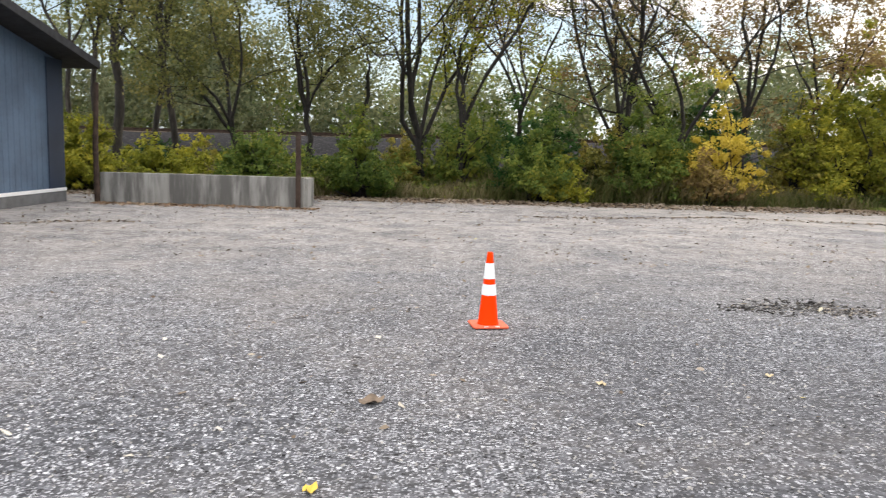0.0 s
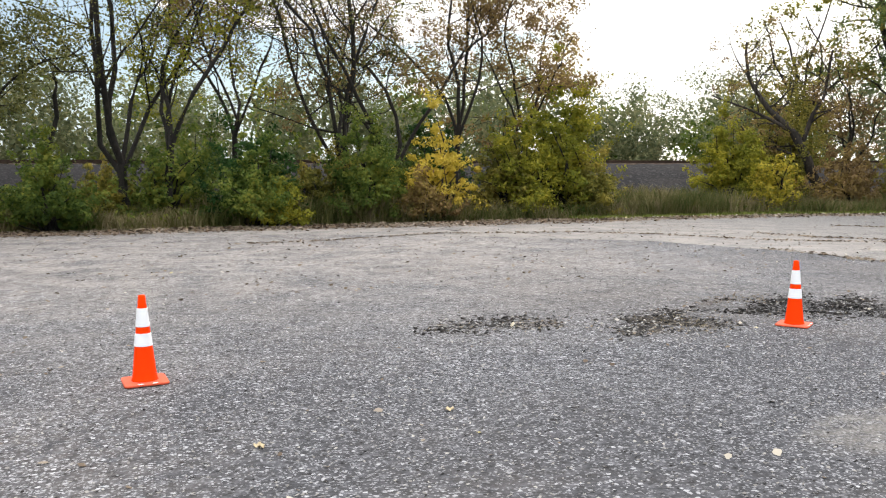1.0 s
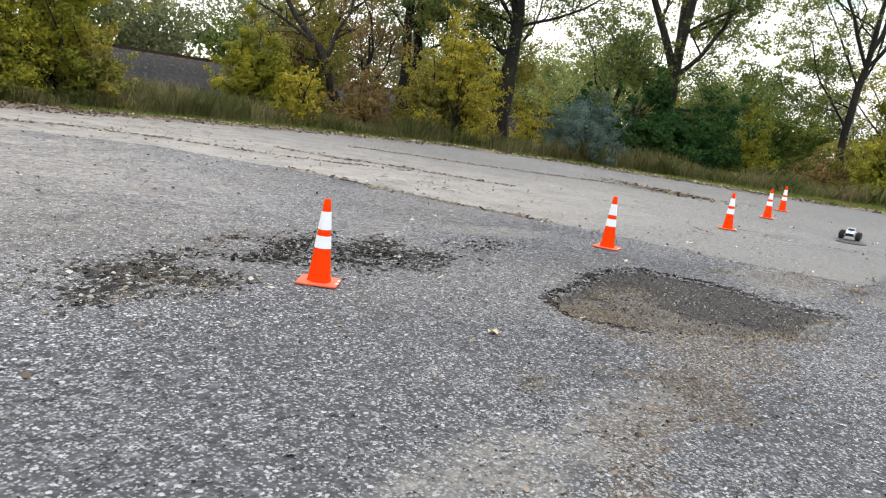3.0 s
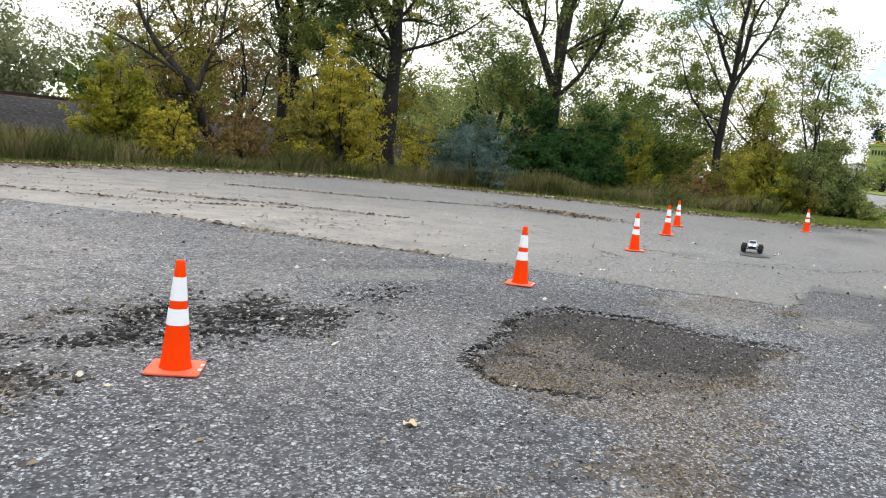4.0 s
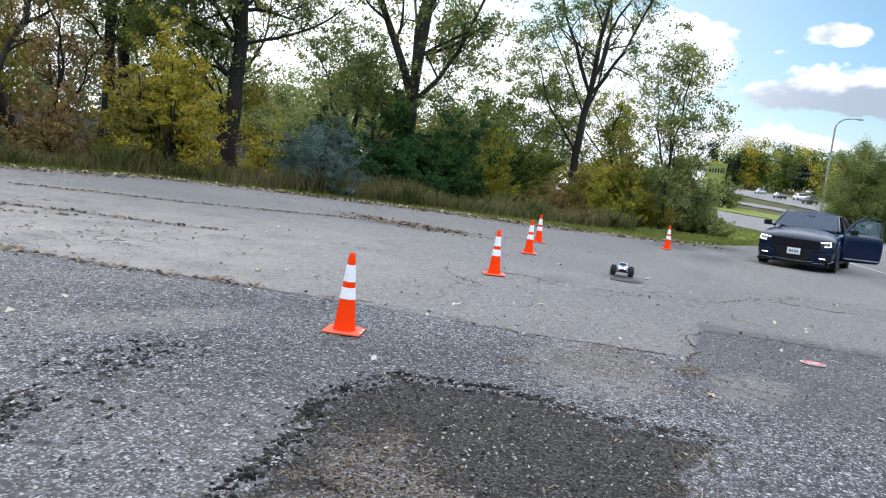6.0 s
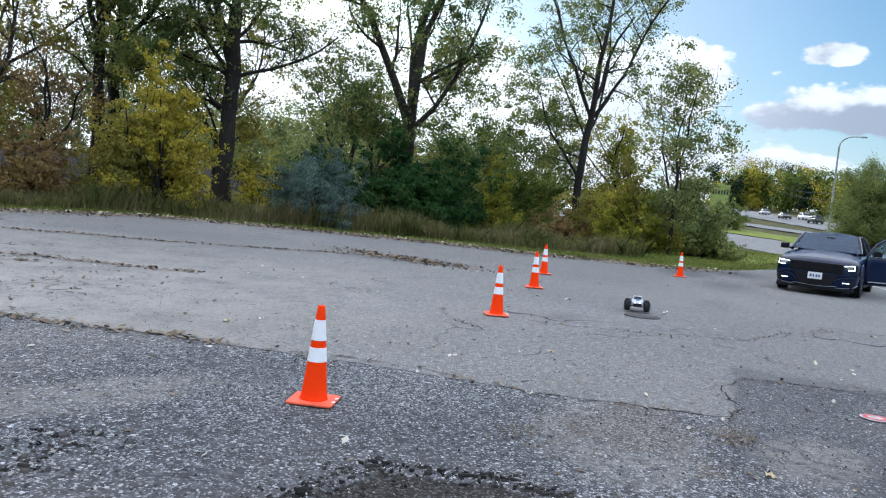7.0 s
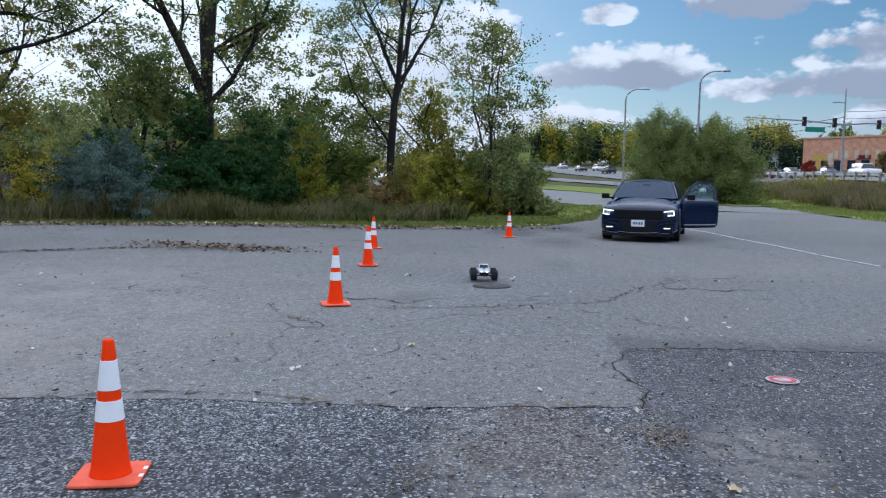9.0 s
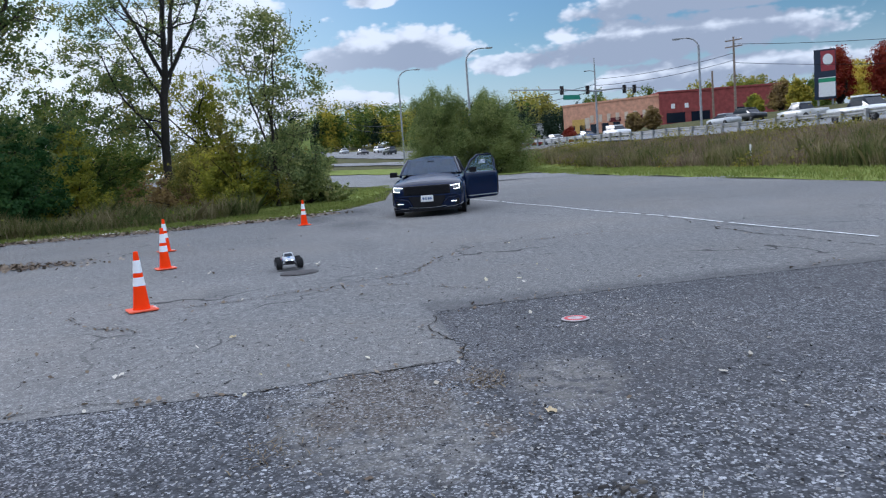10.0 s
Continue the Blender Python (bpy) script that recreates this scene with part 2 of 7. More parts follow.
        colour = n.mix(n.step(n.math("ADD", marks["dug"], n.math("MULTIPLY", n.math("SUBTRACT", n.noise(at, 3.0, 6.0, 0.7), 0.5), 0.9)), 0.35, 0.8), colour, floor_)
        colour = n.mix(n.math("MULTIPLY", n.step(n.math("ADD", marks["earth"], n.math("MULTIPLY", n.math("SUBTRACT", n.noise(at, 2.6, 7.0, 0.75), 0.5), 2.2)), 0.45, 1.0), 0.68), colour, brown_)
        torn = n.noise(n.scaled(at, (1.0, 1.9, 1.0)), 6.5, 6.0, 0.72, 0.5)
        colour = n.mix(n.step(n.math("ADD", marks["worn"], n.math("MULTIPLY", n.math("SUBTRACT", torn, 0.5), 4.2)), 0.5, 0.64), colour, black_)
    if cracks:
        c = n.add("ShaderNodeTexVoronoi", feature="DISTANCE_TO_EDGE")
        warp = n.add("ShaderNodeVectorMath", operation="ADD")
        n.link(n.scaled(at, (1, 1, 1)), warp.inputs[0])
        wob = n.add("ShaderNodeTexNoise")
        wob.inputs["Scale"].default_value = 0.9
        n.link(at, wob.inputs["Vector"])
        n.link(n.scaled(wob.outputs["Color"], (2.2, 2.2, 0)), warp.inputs[1])
        n.link(warp.outputs[0], c.inputs["Vector"])
        c.inputs["Scale"].default_value = 0.2
        line = n.math("MULTIPLY", n.math("LESS_THAN", c.outputs["Distance"], 0.0035), n.step(n.noise(at, 0.3, 3.0), 0.45, 0.6))
        colour = n.mix(n.math("MULTIPLY", line, cracks), colour, (0.02, 0.02, 0.02))
    n.link(colour, b.inputs["Base Color"])
    b.inputs["Roughness"].default_value = 0.93
    b.inputs["Specular IOR Level"].default_value = 0.25
    hgt = n.math("ADD", n.math("MULTIPLY", n.math("SUBTRACT", 1.0, v.outputs["Distance"]), 0.7), n.math("MULTIPLY", grain, 0.6))
    bump(n, b, hgt, 0.55 * bumpy, 0.012)
    return m, n, b, colour


OLD_ASPHALT = speckled("chip_seal", (0.066, 0.068, 0.075), (0.19, 0.192, 0.205), (0.63, 0.64, 0.665), 0.0165, 0.48, dirt=(0.28, 0.245, 0.215), dirt_share=0.35, holes=True, gaps=1.0)[0]
NEW_ASPHALT = speckled("smooth_asphalt", (0.15, 0.15, 0.15), (0.2, 0.198, 0.195), (0.38, 0.375, 0.365), 0.014, 0.45, dirt=(0.23, 0.205, 0.175), dirt_share=0.4, bumpy=0.6, cracks=0.8, holes=True, gaps=0.25)[0]
ROAD_ASPHALT = speckled("road_asphalt", (0.2, 0.2, 0.2), (0.24, 0.24, 0.24), (0.34, 0.34, 0.33), 0.03, 0.4, dirt_share=0.15, bumpy=0.5)[0]
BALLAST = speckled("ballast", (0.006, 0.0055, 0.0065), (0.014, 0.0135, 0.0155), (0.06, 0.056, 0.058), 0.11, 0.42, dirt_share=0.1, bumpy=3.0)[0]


def earth(name, a, b_, c, scale=1.0):
    m, n, b = material(name)
    at = position(n)
    f, g = n.noise(at, 0.5 * scale, 5.0, 0.6), n.noise(at, 18 * scale, 5.0, 0.7)
    colour = n.mix(n.step(f, 0.35, 0.65), a, b_)
    n.link(n.mix(n.step(g, 0.45, 0.7), colour, c), b.inputs["Base Color"])
    b.inputs["Roughness"].default_value = 0.97
    b.inputs["Specular IOR Level"].default_value = 0.1
    bump(n, b, g, 0.8, 0.03)
    return m


GROUND = earth("rough_ground", (0.07, 0.075, 0.03), (0.12, 0.105, 0.05), (0.05, 0.06, 0.02))
LAWN = earth("lawn", (0.17, 0.21, 0.045), (0.23, 0.26, 0.07), (0.13, 0.17, 0.035), 2.0)

BARK_DARK = bark("dark_bark", (0.01, 0.008, 0.006), (0.036, 0.03, 0.024))
BARK_GREY = bark("grey_bark", (0.018, 0.015, 0.012), (0.085, 0.07, 0.055))
LEAF_GREEN = leafy("green_leaves", [(0.035, 0.06, 0.014), (0.085, 0.135, 0.028), (0.17, 0.215, 0.04), (0.31, 0.31, 0.055)], 0.45)
LEAF_OLIVE = leafy("olive_leaves", [(0.07, 0.075, 0.018), (0.17, 0.165, 0.036), (0.3, 0.265, 0.055), (0.42, 0.33, 0.07)], 0.45)
LEAF_YELLOW = leafy("yellow_leaves", [(0.34, 0.28, 0.03), (0.62, 0.49, 0.07), (0.8, 0.64, 0.13)], 0.5)
LEAF_LIME = leafy("yellow_green_leaves", [(0.11, 0.14, 0.02), (0.27, 0.275, 0.035), (0.5, 0.43, 0.046)], 0.48)
LEAF_BROWN = leafy("brown_leaves", [(0.11, 0.075, 0.035), (0.25, 0.17, 0.075), (0.37, 0.28, 0.08)], 0.4)
LEAF_DARK = leafy("dark_green_leaves", [(0.012, 0.04, 0.01), (0.03, 0.078, 0.02), (0.065, 0.12, 0.028)], 0.35)
LEAF_GOLD = leafy("golden_leaves", [(0.14, 0.155, 0.022), (0.32, 0.3, 0.035), (0.56, 0.45, 0.055), (0.24, 0.25, 0.04), (0.4, 0.29, 0.06)], 0.45)
LEAF_BLUE = leafy("blue_grey_leaves", [(0.055, 0.092, 0.08), (0.095, 0.145, 0.125), (0.16, 0.215, 0.18)], 0.35)
LEAF_COTTON = leafy("cottonwood_leaves", [(0.055, 0.095, 0.038), (0.12, 0.175, 0.058), (0.23, 0.26, 0.075), (0.44, 0.37, 0.09)], 0.5)
LEAF_WILLOW = leafy("willow_leaves", [(0.07, 0.1, 0.03), (0.15, 0.19, 0.055), (0.24, 0.28, 0.085), (0.36, 0.37, 0.13)], 0.5)
LEAF_NORTH = leafy("faded_olive_leaves", [(0.045, 0.055, 0.02), (0.11, 0.12, 0.038), (0.21, 0.2, 0.06), (0.36, 0.31, 0.11)], 0.45)
LEAF_AIRY = leafy("pale_green_leaves", [(0.08, 0.12, 0.05), (0.16, 0.2, 0.07), (0.27, 0.3, 0.1), (0.45, 0.42, 0.16)], 0.5)
# leaves of the far woods: the haze of distance is put into their colours
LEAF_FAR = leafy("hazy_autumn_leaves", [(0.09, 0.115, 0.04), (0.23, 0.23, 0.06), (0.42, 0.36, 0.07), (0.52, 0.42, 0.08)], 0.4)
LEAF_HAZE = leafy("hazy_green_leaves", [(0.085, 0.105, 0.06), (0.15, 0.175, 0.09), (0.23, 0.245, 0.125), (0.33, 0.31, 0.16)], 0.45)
LEAF_RED = leafy("red_leaves", [(0.16, 0.02, 0.015), (0.26, 0.035, 0.02), (0.3, 0.08, 0.03)], 0.4)
LEAF_PINE = leafy("pine_needles", [(0.012, 0.025, 0.014), (0.025, 0.045, 0.022)], 0.1)
WEEDS = leafy("weeds", [(0.05, 0.075, 0.022), (0.11, 0.13, 0.04), (0.18, 0.175, 0.065), (0.28, 0.23, 0.125), (0.38, 0.33, 0.19)], 0.4)
REEDS = leafy("reeds", [(0.12, 0.085, 0.06), (0.21, 0.155, 0.105), (0.34, 0.275, 0.185), (0.15, 0.145, 0.055)], 0.3)
TURF = leafy("turf_blades", [(0.13, 0.17, 0.035), (0.2, 0.24, 0.055), (0.28, 0.28, 0.09)], 0.35)
LITTER = leafy("fallen_leaves", [(0.08, 0.06, 0.046), (0.15, 0.115, 0.083), (0.25, 0.2, 0.145), (0.38, 0.34, 0.29)], 0.1, 0.8)
STONES = leafy("loose_stones", [(0.12, 0.115, 0.11), (0.3, 0.29, 0.27), (0.5, 0.48, 0.44)], 0.0, 0.9)
CLODS = leafy("asphalt_clods", [(0.012, 0.012, 0.012), (0.03, 0.028, 0.027), (0.075, 0.07, 0.065)], 0.0, 0.95)

CONCRETE_STREAKED, n_, b_ = material("streaked_concrete")
at_ = position(n_)
streak = n_.noise(n_.scaled(at_, (1.0, 1.0, 0.12)), 2.6, 6.0, 0.65)
blotch_ = n_.noise(at_, 1.1, 4.0, 0.6)
n_.link(n_.mix(n_.math("MULTIPLY", n_.step(streak, 0.38, 0.62), n_.math("ADD", 0.45, n_.math("MULTIPLY", blotch_, 0.6))), (0.13, 0.125, 0.115), (0.43, 0.42, 0.39)), b_.inputs["Base Color"])
b_.inputs["Roughness"].default_value = 0.92
bump(n_, b_, n_.noise(at_, 30, 4), 0.5, 0.01)
ORANGE = simple("orange_plastic", (1.0, 0.055, 0.002), 0.7, vary=0.06, gloss=0.05)
ORANGE_FADED = simple("faded_orange_rubber", (0.8, 0.13, 0.06), 0.6, vary=0.14, scale=9)
WHITE_BAND = simple("reflective_white", (0.92, 0.93, 0.95), 0.5, vary=0.03)
RUBBER = simple("black_rubber", (0.018, 0.018, 0.019), 0.8, vary=0.3, scale=20, relief=0.004)
BLACK = simple("black_plastic", (0.012, 0.012, 0.014), 0.5, vary=0.2, gloss=0.12)
CAR_BLUE = simple("dark_blue_paint", (0.0035, 0.0105, 0.04), 0.16, 0.0, 0.1, coat=0.0, gloss=0.32)
SILVER = simple("bright_metal", (0.6, 0.6, 0.61), 0.3, 1.0, 0.1)
STEEL = simple("galvanised_steel", (0.3, 0.305, 0.31), 0.55, 0.5, 0.2)
RUST = simple("rusty_steel", (0.06, 0.04, 0.03), 0.85, 0.2, 0.4, 6, 0.004)
WHITE_PAINT = simple("white_paint", (0.78, 0.78, 0.77), 0.45, vary=0.06)
WOOD_POLE = simple("weathered_pole", (0.22, 0.17, 0.13), 0.9, vary=0.3, scale=4)
BRICK_RED = simple("dark_red_brick", (0.25, 0.06, 0.055), 0.85, vary=0.25, scale=1.2)
BRICK_TAN = simple("orange_brick", (0.6, 0.32, 0.21), 0.85, vary=0.2, scale=1.2)


def glass_material(name, tint=(0.02, 0.025, 0.03)):
    m, n, b = material(name)
    b.inputs["Base Color"].default_value = (*tint, 1)
    b.inputs["Roughness"].default_value = 0.0
    b.inputs["IOR"].default_value = 1.45
    # blue put into the reflection, for a bluer sky than the world has
    b.inputs["Specular Tint"].default_value = (0.45, 0.72, 1.0, 1)
    b.inputs["Transmission Weight"].default_value = 1.0
    b.inputs["Specular IOR Level"].default_value = 0.5
    return m


GLASS = glass_material("tinted_glass", (0.045, 0.13, 0.34))
CLEAR_GLASS = glass_material("clear_glass", (0.62, 0.74, 0.85))
DARK_GLASS = simple("dark_window_glass", (0.01, 0.016, 0.028), 0.1, 0.0, 0.1, gloss=0.3)


def glowing(name, colour, strength):
    m, n, b = material(name)
    b.inputs["Base Color"].default_value = (*colour, 1)
    b.inputs["Emission Color"].default_value = (*colour, 1)
    b.inputs["Emission Strength"].default_value = strength
    return m


HEADLIGHT = glowing("lit_headlight", (1.0, 0.97, 0.9), 3.0)


# ---- helpers for building ----
def finish(name, mesh, mat, parent=None, label="", smooth=False):
    mesh.materials.append(mat)
    if smooth:
        mesh.polygons.foreach_set("use_smooth", [True] * len(mesh.polygons))
    ob = new(name, mesh)
    if parent is not None:
        ob.parent = parent
    if label:
        ob["label"] = label
    return ob


def part(name, bm, mat, parent=None, label="", smooth=False):
    """Links a bmesh as one mesh object under a thing or a part."""
    bmesh.ops.recalc_face_normals(bm, faces=bm.faces)
    mesh = bpy.data.meshes.new(name)
    bm.to_mesh(mesh)
    bm.free()
    return finish(name, mesh, mat, parent, label, smooth)


def raw(name, verts, faces, mat, parent=None, label="", smooth=False):
    """Verts (n, 3) and faces (m, k) of one size, straight into a mesh."""
    verts, faces = np.asarray(verts, np.float32), np.asarray(faces, np.int32)
    mesh = bpy.data.meshes.new(name)
    k = faces.shape[1]
    mesh.vertices.add(len(verts))
    mesh.vertices.foreach_set("co", verts.ravel())
    mesh.loops.add(faces.size)
    mesh.loops.foreach_set("vertex_index", faces.ravel())
    mesh.polygons.add(len(faces))
    mesh.polygons.foreach_set("loop_start", np.arange(0, faces.size, k, dtype=np.int32))
    mesh.polygons.foreach_set("loop_total", np.full(len(faces), k, np.int32))
    mesh.update(calc_edges=True)
    return finish(name, mesh, mat, parent, label, smooth)


def empty(name, m=None):
    ob = new(name)
    if m is not None:
        ob.matrix_basis = m
    return ob


def box(bm, lo, hi, bevel=0.0, turn=None):
    """A box from corner to corner in bm, with rounded edges."""
    made = bmesh.ops.create_cube(bm, size=1.0)["verts"]
    mid = [(a + b) / 2 for a, b in zip(lo, hi)]
    m = Matrix.LocRotScale(mid, None, [b - a for a, b in zip(lo, hi)])
    bmesh.ops.transform(bm, matrix=m if turn is None else turn @ m, verts=made)
    if bevel:
        edges = list({e for v in made for e in v.link_edges})
        bmesh.ops.bevel(bm, geom=edges, offset=bevel, segments=2, profile=0.7, affect="EDGES")
    return bm


def boxed(name, lo, hi, mat, parent=None, bevel=0.01, label="", turn=None):
    return part(name, box(bmesh.new(), lo, hi, bevel, turn), mat, parent, label)


def tube(points, radii, sides=6, start=0):
    """Rings of verts along a polyline; returns verts and quads."""
    p = np.asarray(points, float)
    d = np.gradient(p, axis=0)
    d /= np.linalg.norm(d, axis=1)[:, None] + 1e-9
    ref = np.where(np.abs(d[:, 2:3]) > 0.9, np.array([[1.0, 0, 0]]), np.array([[0, 0, 1.0]]))
    u = np.cross(d, ref)
    u /= np.linalg.norm(u, axis=1)[:, None] + 1e-9
    v = np.cross(d, u)
    a = np.linspace(0, 2 * np.pi, sides, endpoint=False)
    r = np.asarray(radii, float)[:, None, None]
    verts = p[:, None, :] + r * (np.cos(a)[None, :, None] * u[:, None, :] + np.sin(a)[None, :, None] * v[:, None, :])
    n = len(p)
    i, j = np.meshgrid(np.arange(n - 1), np.arange(sides), indexing="ij")
    k = (j + 1) % sides
    quads = np.stack([i * sides + j, i * sides + k, (i + 1) * sides + k, (i + 1) * sides + j], -1).reshape(-1, 4) + start
    return verts.reshape(-1, 3), quads


def tubes(name, lines, mat, parent=None, label="", sides=6):
    verts, faces, count = [], [], 0
    for points, radii in lines:
        v, f = tube(points, radii, sides, count)
        verts.append(v)
        faces.append(f)
        count += len(v)
    return raw(name, np.concatenate(verts), np.concatenate(faces), mat, parent, label, True)


def lathe(bm, profile, sides=24, axis="z", at=(0, 0, 0)):
    """Turns (radius, height) pairs round an axis."""
    rings = []
    for r, h in profile:
        ring = []
        for i in range(sides):
            a = 2 * math.pi * i / sides
            c, s = r * math.cos(a), r * math.sin(a)
            co = (c, s, h) if axis == "z" else (c, h, s)
            ring.append(bm.verts.new([p + q for p, q in zip(co, at)]))
        rings.append(ring)
    for a, b in zip(rings, rings[1:]):
        for i in range(sides):
            bm.faces.new((a[i], a[(i + 1) % sides], b[(i + 1) % sides], b[i]))
    for ring in (rings[0], rings[-1]):
        bm.faces.new(ring)
    return bm


def blades(centres, length, width, rng, face=None):
    """Small pointed leaves, turned every way or facing roughly along the vectors given. Returns verts and faces."""
    n = len(centres)
    w_ = rng.normal(size=(n, 3))
    if face is not None:
        w_ = w_ * 0.42 + face / (np.linalg.norm(face, axis=1)[:, None] + 1e-9)
    w_ /= np.linalg.norm(w_, axis=1)[:, None] + 1e-9
    u = np.cross(w_, rng.normal(size=(n, 3)))
    u /= np.linalg.norm(u, axis=1)[:, None] + 1e-9
    v = np.cross(w_, u)
    size = rng.uniform(0.55, 1.4, (n, 1))
    a, b = u * length * size / 2, v * width * size / 2
    verts = np.stack([centres - a, centres - a * 0.15 + b, centres + a, centres - a * 0.15 - b], 1).reshape(-1, 3)
    return verts, np.arange(4 * n).reshape(n, 4)


def smoothstep(x, lo, hi):
    t = np.clip((np.asarray(x, float) - lo) / (hi - lo), 0, 1)
    return t * t * (3 - 2 * t)


# ---- the lie of the land ----
EDGE_Y = [-60, 0.5, 2.6, 4.9, 6.5, 9.4, 11.5, 14.5, 18.0, 21.3, 24.5, 26.6, 27.0, 27.6]
EDGE_X = [70, 62, 44.5, 38.5, 36.6, 35.6, 35.2, 35.0, 34.2, 33.2, 31.2, 24.0, 12.0, -60]
SOUTH = -11.8


def lot_right(y):
    """Where the paved lot ends towards the weeds, row by row."""
    return np.interp(y, EDGE_Y, EDGE_X)


def rail_y(x):
    """The line of the guard rail."""
    return np.interp(x, [-80, 20, 53, 93, 160, 300], [-44, -31, -27, -22.5, -14, 4])


def land(x, y):
    """Height of the ground outside the lot."""
    x, y = np.asarray(x, float), np.asarray(y, float)
    track = np.interp(y, [30, 36, 41.6, 46.4, 52, 200], [0, 0.45, 2.1, 2.1, 0.6, 0.6])
    s = rail_y(x) - y
    bank = (1.9 + 0.5 * smoothstep(x, 60, 110)) * smoothstep(s, -9, -0.5) + np.interp(s, [8, 26, 42, 70, 300], [0, 0.9, 2.8, 3.4, 9])
    far = np.hypot(x - 8.8, y - 5.7)
    rise = 0.036 * np.maximum(0, far - 74) * smoothstep(x, 30, 90) * smoothstep(y, 60, 20)
    z = np.maximum(np.minimum(bank, 14), np.minimum(rise, 14)) + track * smoothstep(x, 190, 120)
    return z + 0.05 * np.sin(x * 0.7 + 1.3 * np.sin(y * 0.4)) * np.cos(y * 0.55) * smoothstep(far, 22, 40)


def in_lot(x, y):
    return (y > SOUTH) & (y < 27.6) & (x < lot_right(y))


gx = np.concatenate([-np.geomspace(2500, 62, 24), np.arange(-60, 130, 1.0), np.geomspace(130, 2500, 46)])
gy = np.concatenate([-np.geomspace(2500, 62, 24), np.arange(-60, 62, 1.0), np.geomspace(62, 2500, 30)])
X, Y = np.meshgrid(gx, gy, indexing="ij")
Z = land(X, Y)
inner = in_lot(X + 0.7, Y + 0.7) & in_lot(X - 0.7, Y - 0.7) & in_lot(X + 0.7, Y - 0.7)
Z = np.where(inner, -0.12, Z - 0.02 * in_lot(X, Y))
i, j = np.meshgrid(np.arange(len(gx) - 1), np.arange(len(gy) - 1), indexing="ij")
ny = len(gy)
quads = np.stack([i * ny + j, (i + 1) * ny + j, (i + 1) * ny + j + 1, i * ny + j + 1], -1).reshape(-1, 4)
tagged(raw("ground", np.stack([X, Y, Z], -1).reshape(-1, 3), quads, GROUND, smooth=True), "rough grassy ground with weeds round the lot", "ground", kind="structure")

# where the old paving is broken: one large hole, three crumbling patches, an earthy strip between
BIG_HOLE = [(9.3, 6.5), (9.98, 6.62), (10.5, 6.72), (11.05, 6.95), (12.0, 6.75), (12.18, 5.95), (12.0, 5.15), (12.0, 4.45), (11.3, 4.55), (10.4, 4.5), (9.6, 4.9), (9.0, 5.45), (8.85, 6.05)]
BIG_RIM = BIG_HOLE[-2:] + BIG_HOLE[:8]
CRUMBLED = [([(8.3, 9.45), (8.96, 9.35), (9.6, 9.1), (9.9, 8.5), (9.95, 7.85), (9.1, 7.8), (8.5, 7.9), (8.2, 8.3), (7.6, 8.15), (7.5, 8.75)], 0.74),
            ([(5.6, 8.65), (5.9, 8.75), (6.7, 9.05), (7.2, 9.0), (6.75, 8.0), (6.2, 7.85), (5.5, 7.85)], 0.8),
            ([(4.0, 9.3), (4.85, 9.4), (4.95, 9.0), (5.2, 8.8), (4.7, 8.55), (4.0, 8.6), (3.6, 8.9)], 0.8),
            ([(10.5, 8.55), (11.3, 8.4), (11.3, 8.2), (10.6, 8.2)], 0.45)]
EARTHY = [[(8.85, 6.2), (9.3, 6.35), (10.6, 6.6), (10.9, 6.2), (10.2, 5.5), (10.4, 4.9), (10.9, 4.5), (9.6, 4.3), (8.2, 4.1), (6.6, 4.1), (5.5, 3.85), (5.5, 4.2), (6.6, 4.6), (7.5, 4.8), (8.5, 5.3)],
          [(7.4, 9.2), (7.9, 9.5), (8.6, 9.55), (8.4, 9.2)], [(13.2, 4.55), (13.2, 4.8), (14.3, 4.85), (14.6, 4.65)], [(4.0, 8.9), (4.6, 9.2), (5.3, 8.9), (4.8, 8.6)], [(5.7, 7.8), (6.0, 8.4), (6.7, 8.5), (6.8, 8.0)], [(13.0, 4.85), (13.1, 5.7), (13.9, 6.1), (14.55, 5.7), (14.7, 4.85)]]


def along(x, y, line, closed):
    """Distance to a line, and for a closed one whether inside."""
    p = np.array(line + line[:1] if closed else line, float)
    near, odd = np.full(x.shape, 1e9), np.zeros(x.shape, bool)
    for (ax, ay), (bx, by) in zip(p[:-1], p[1:]):
        t = np.clip(((x - ax) * (bx - ax) + (y - ay) * (by - ay)) / ((bx - ax) ** 2 + (by - ay) ** 2), 0, 1)
        near = np.minimum(near, np.hypot(x - ax - t * (bx - ax), y - ay - t * (by - ay)))
        if closed and ay != by:
            odd ^= ((ay > y) != (by > y)) & (x < (bx - ax) * (y - ay) / (by - ay) + ax)
    return np.where(odd, near, -near) if closed else near


def ragged_xy(x, y):
    return 0.06 * np.sin(x * 5.1 + 2 * np.sin(y * 3.7)) + 0.05 * np.sin(y * 7.3 + 1.7 * np.sin(x * 4.3)) + 0.05 * np.sin(x * 17 + y * 13)


def broken(x, y):
    """How far the paving is broken to black crumbs, and how far it is dug out, 0 to 1."""
    x, y = np.asarray(x, float), np.asarray(y, float)
    rag = ragged_xy(x, y)
    black = np.zeros_like(x)
    for line, much in CRUMBLED:
        black = np.maximum(black, much * smoothstep(along(x, y, line, True) + 1.6 * rag, -0.28, 0.42))
    rim = along(x, y, BIG_RIM, False) + 0.6 * rag
    black = np.maximum(black, smoothstep(rim, 0.1, 0.02) * (0.62 + 0.38 * np.sin(x * 6.3 + 2.1 * np.sin(y * 5.1)) * np.sin(y * 7.7 + x * 2.0)))
    dug = smoothstep(along(x, y, BIG_HOLE, True) + 0.6 * rag, -0.02, 0.14)
    return black, dug


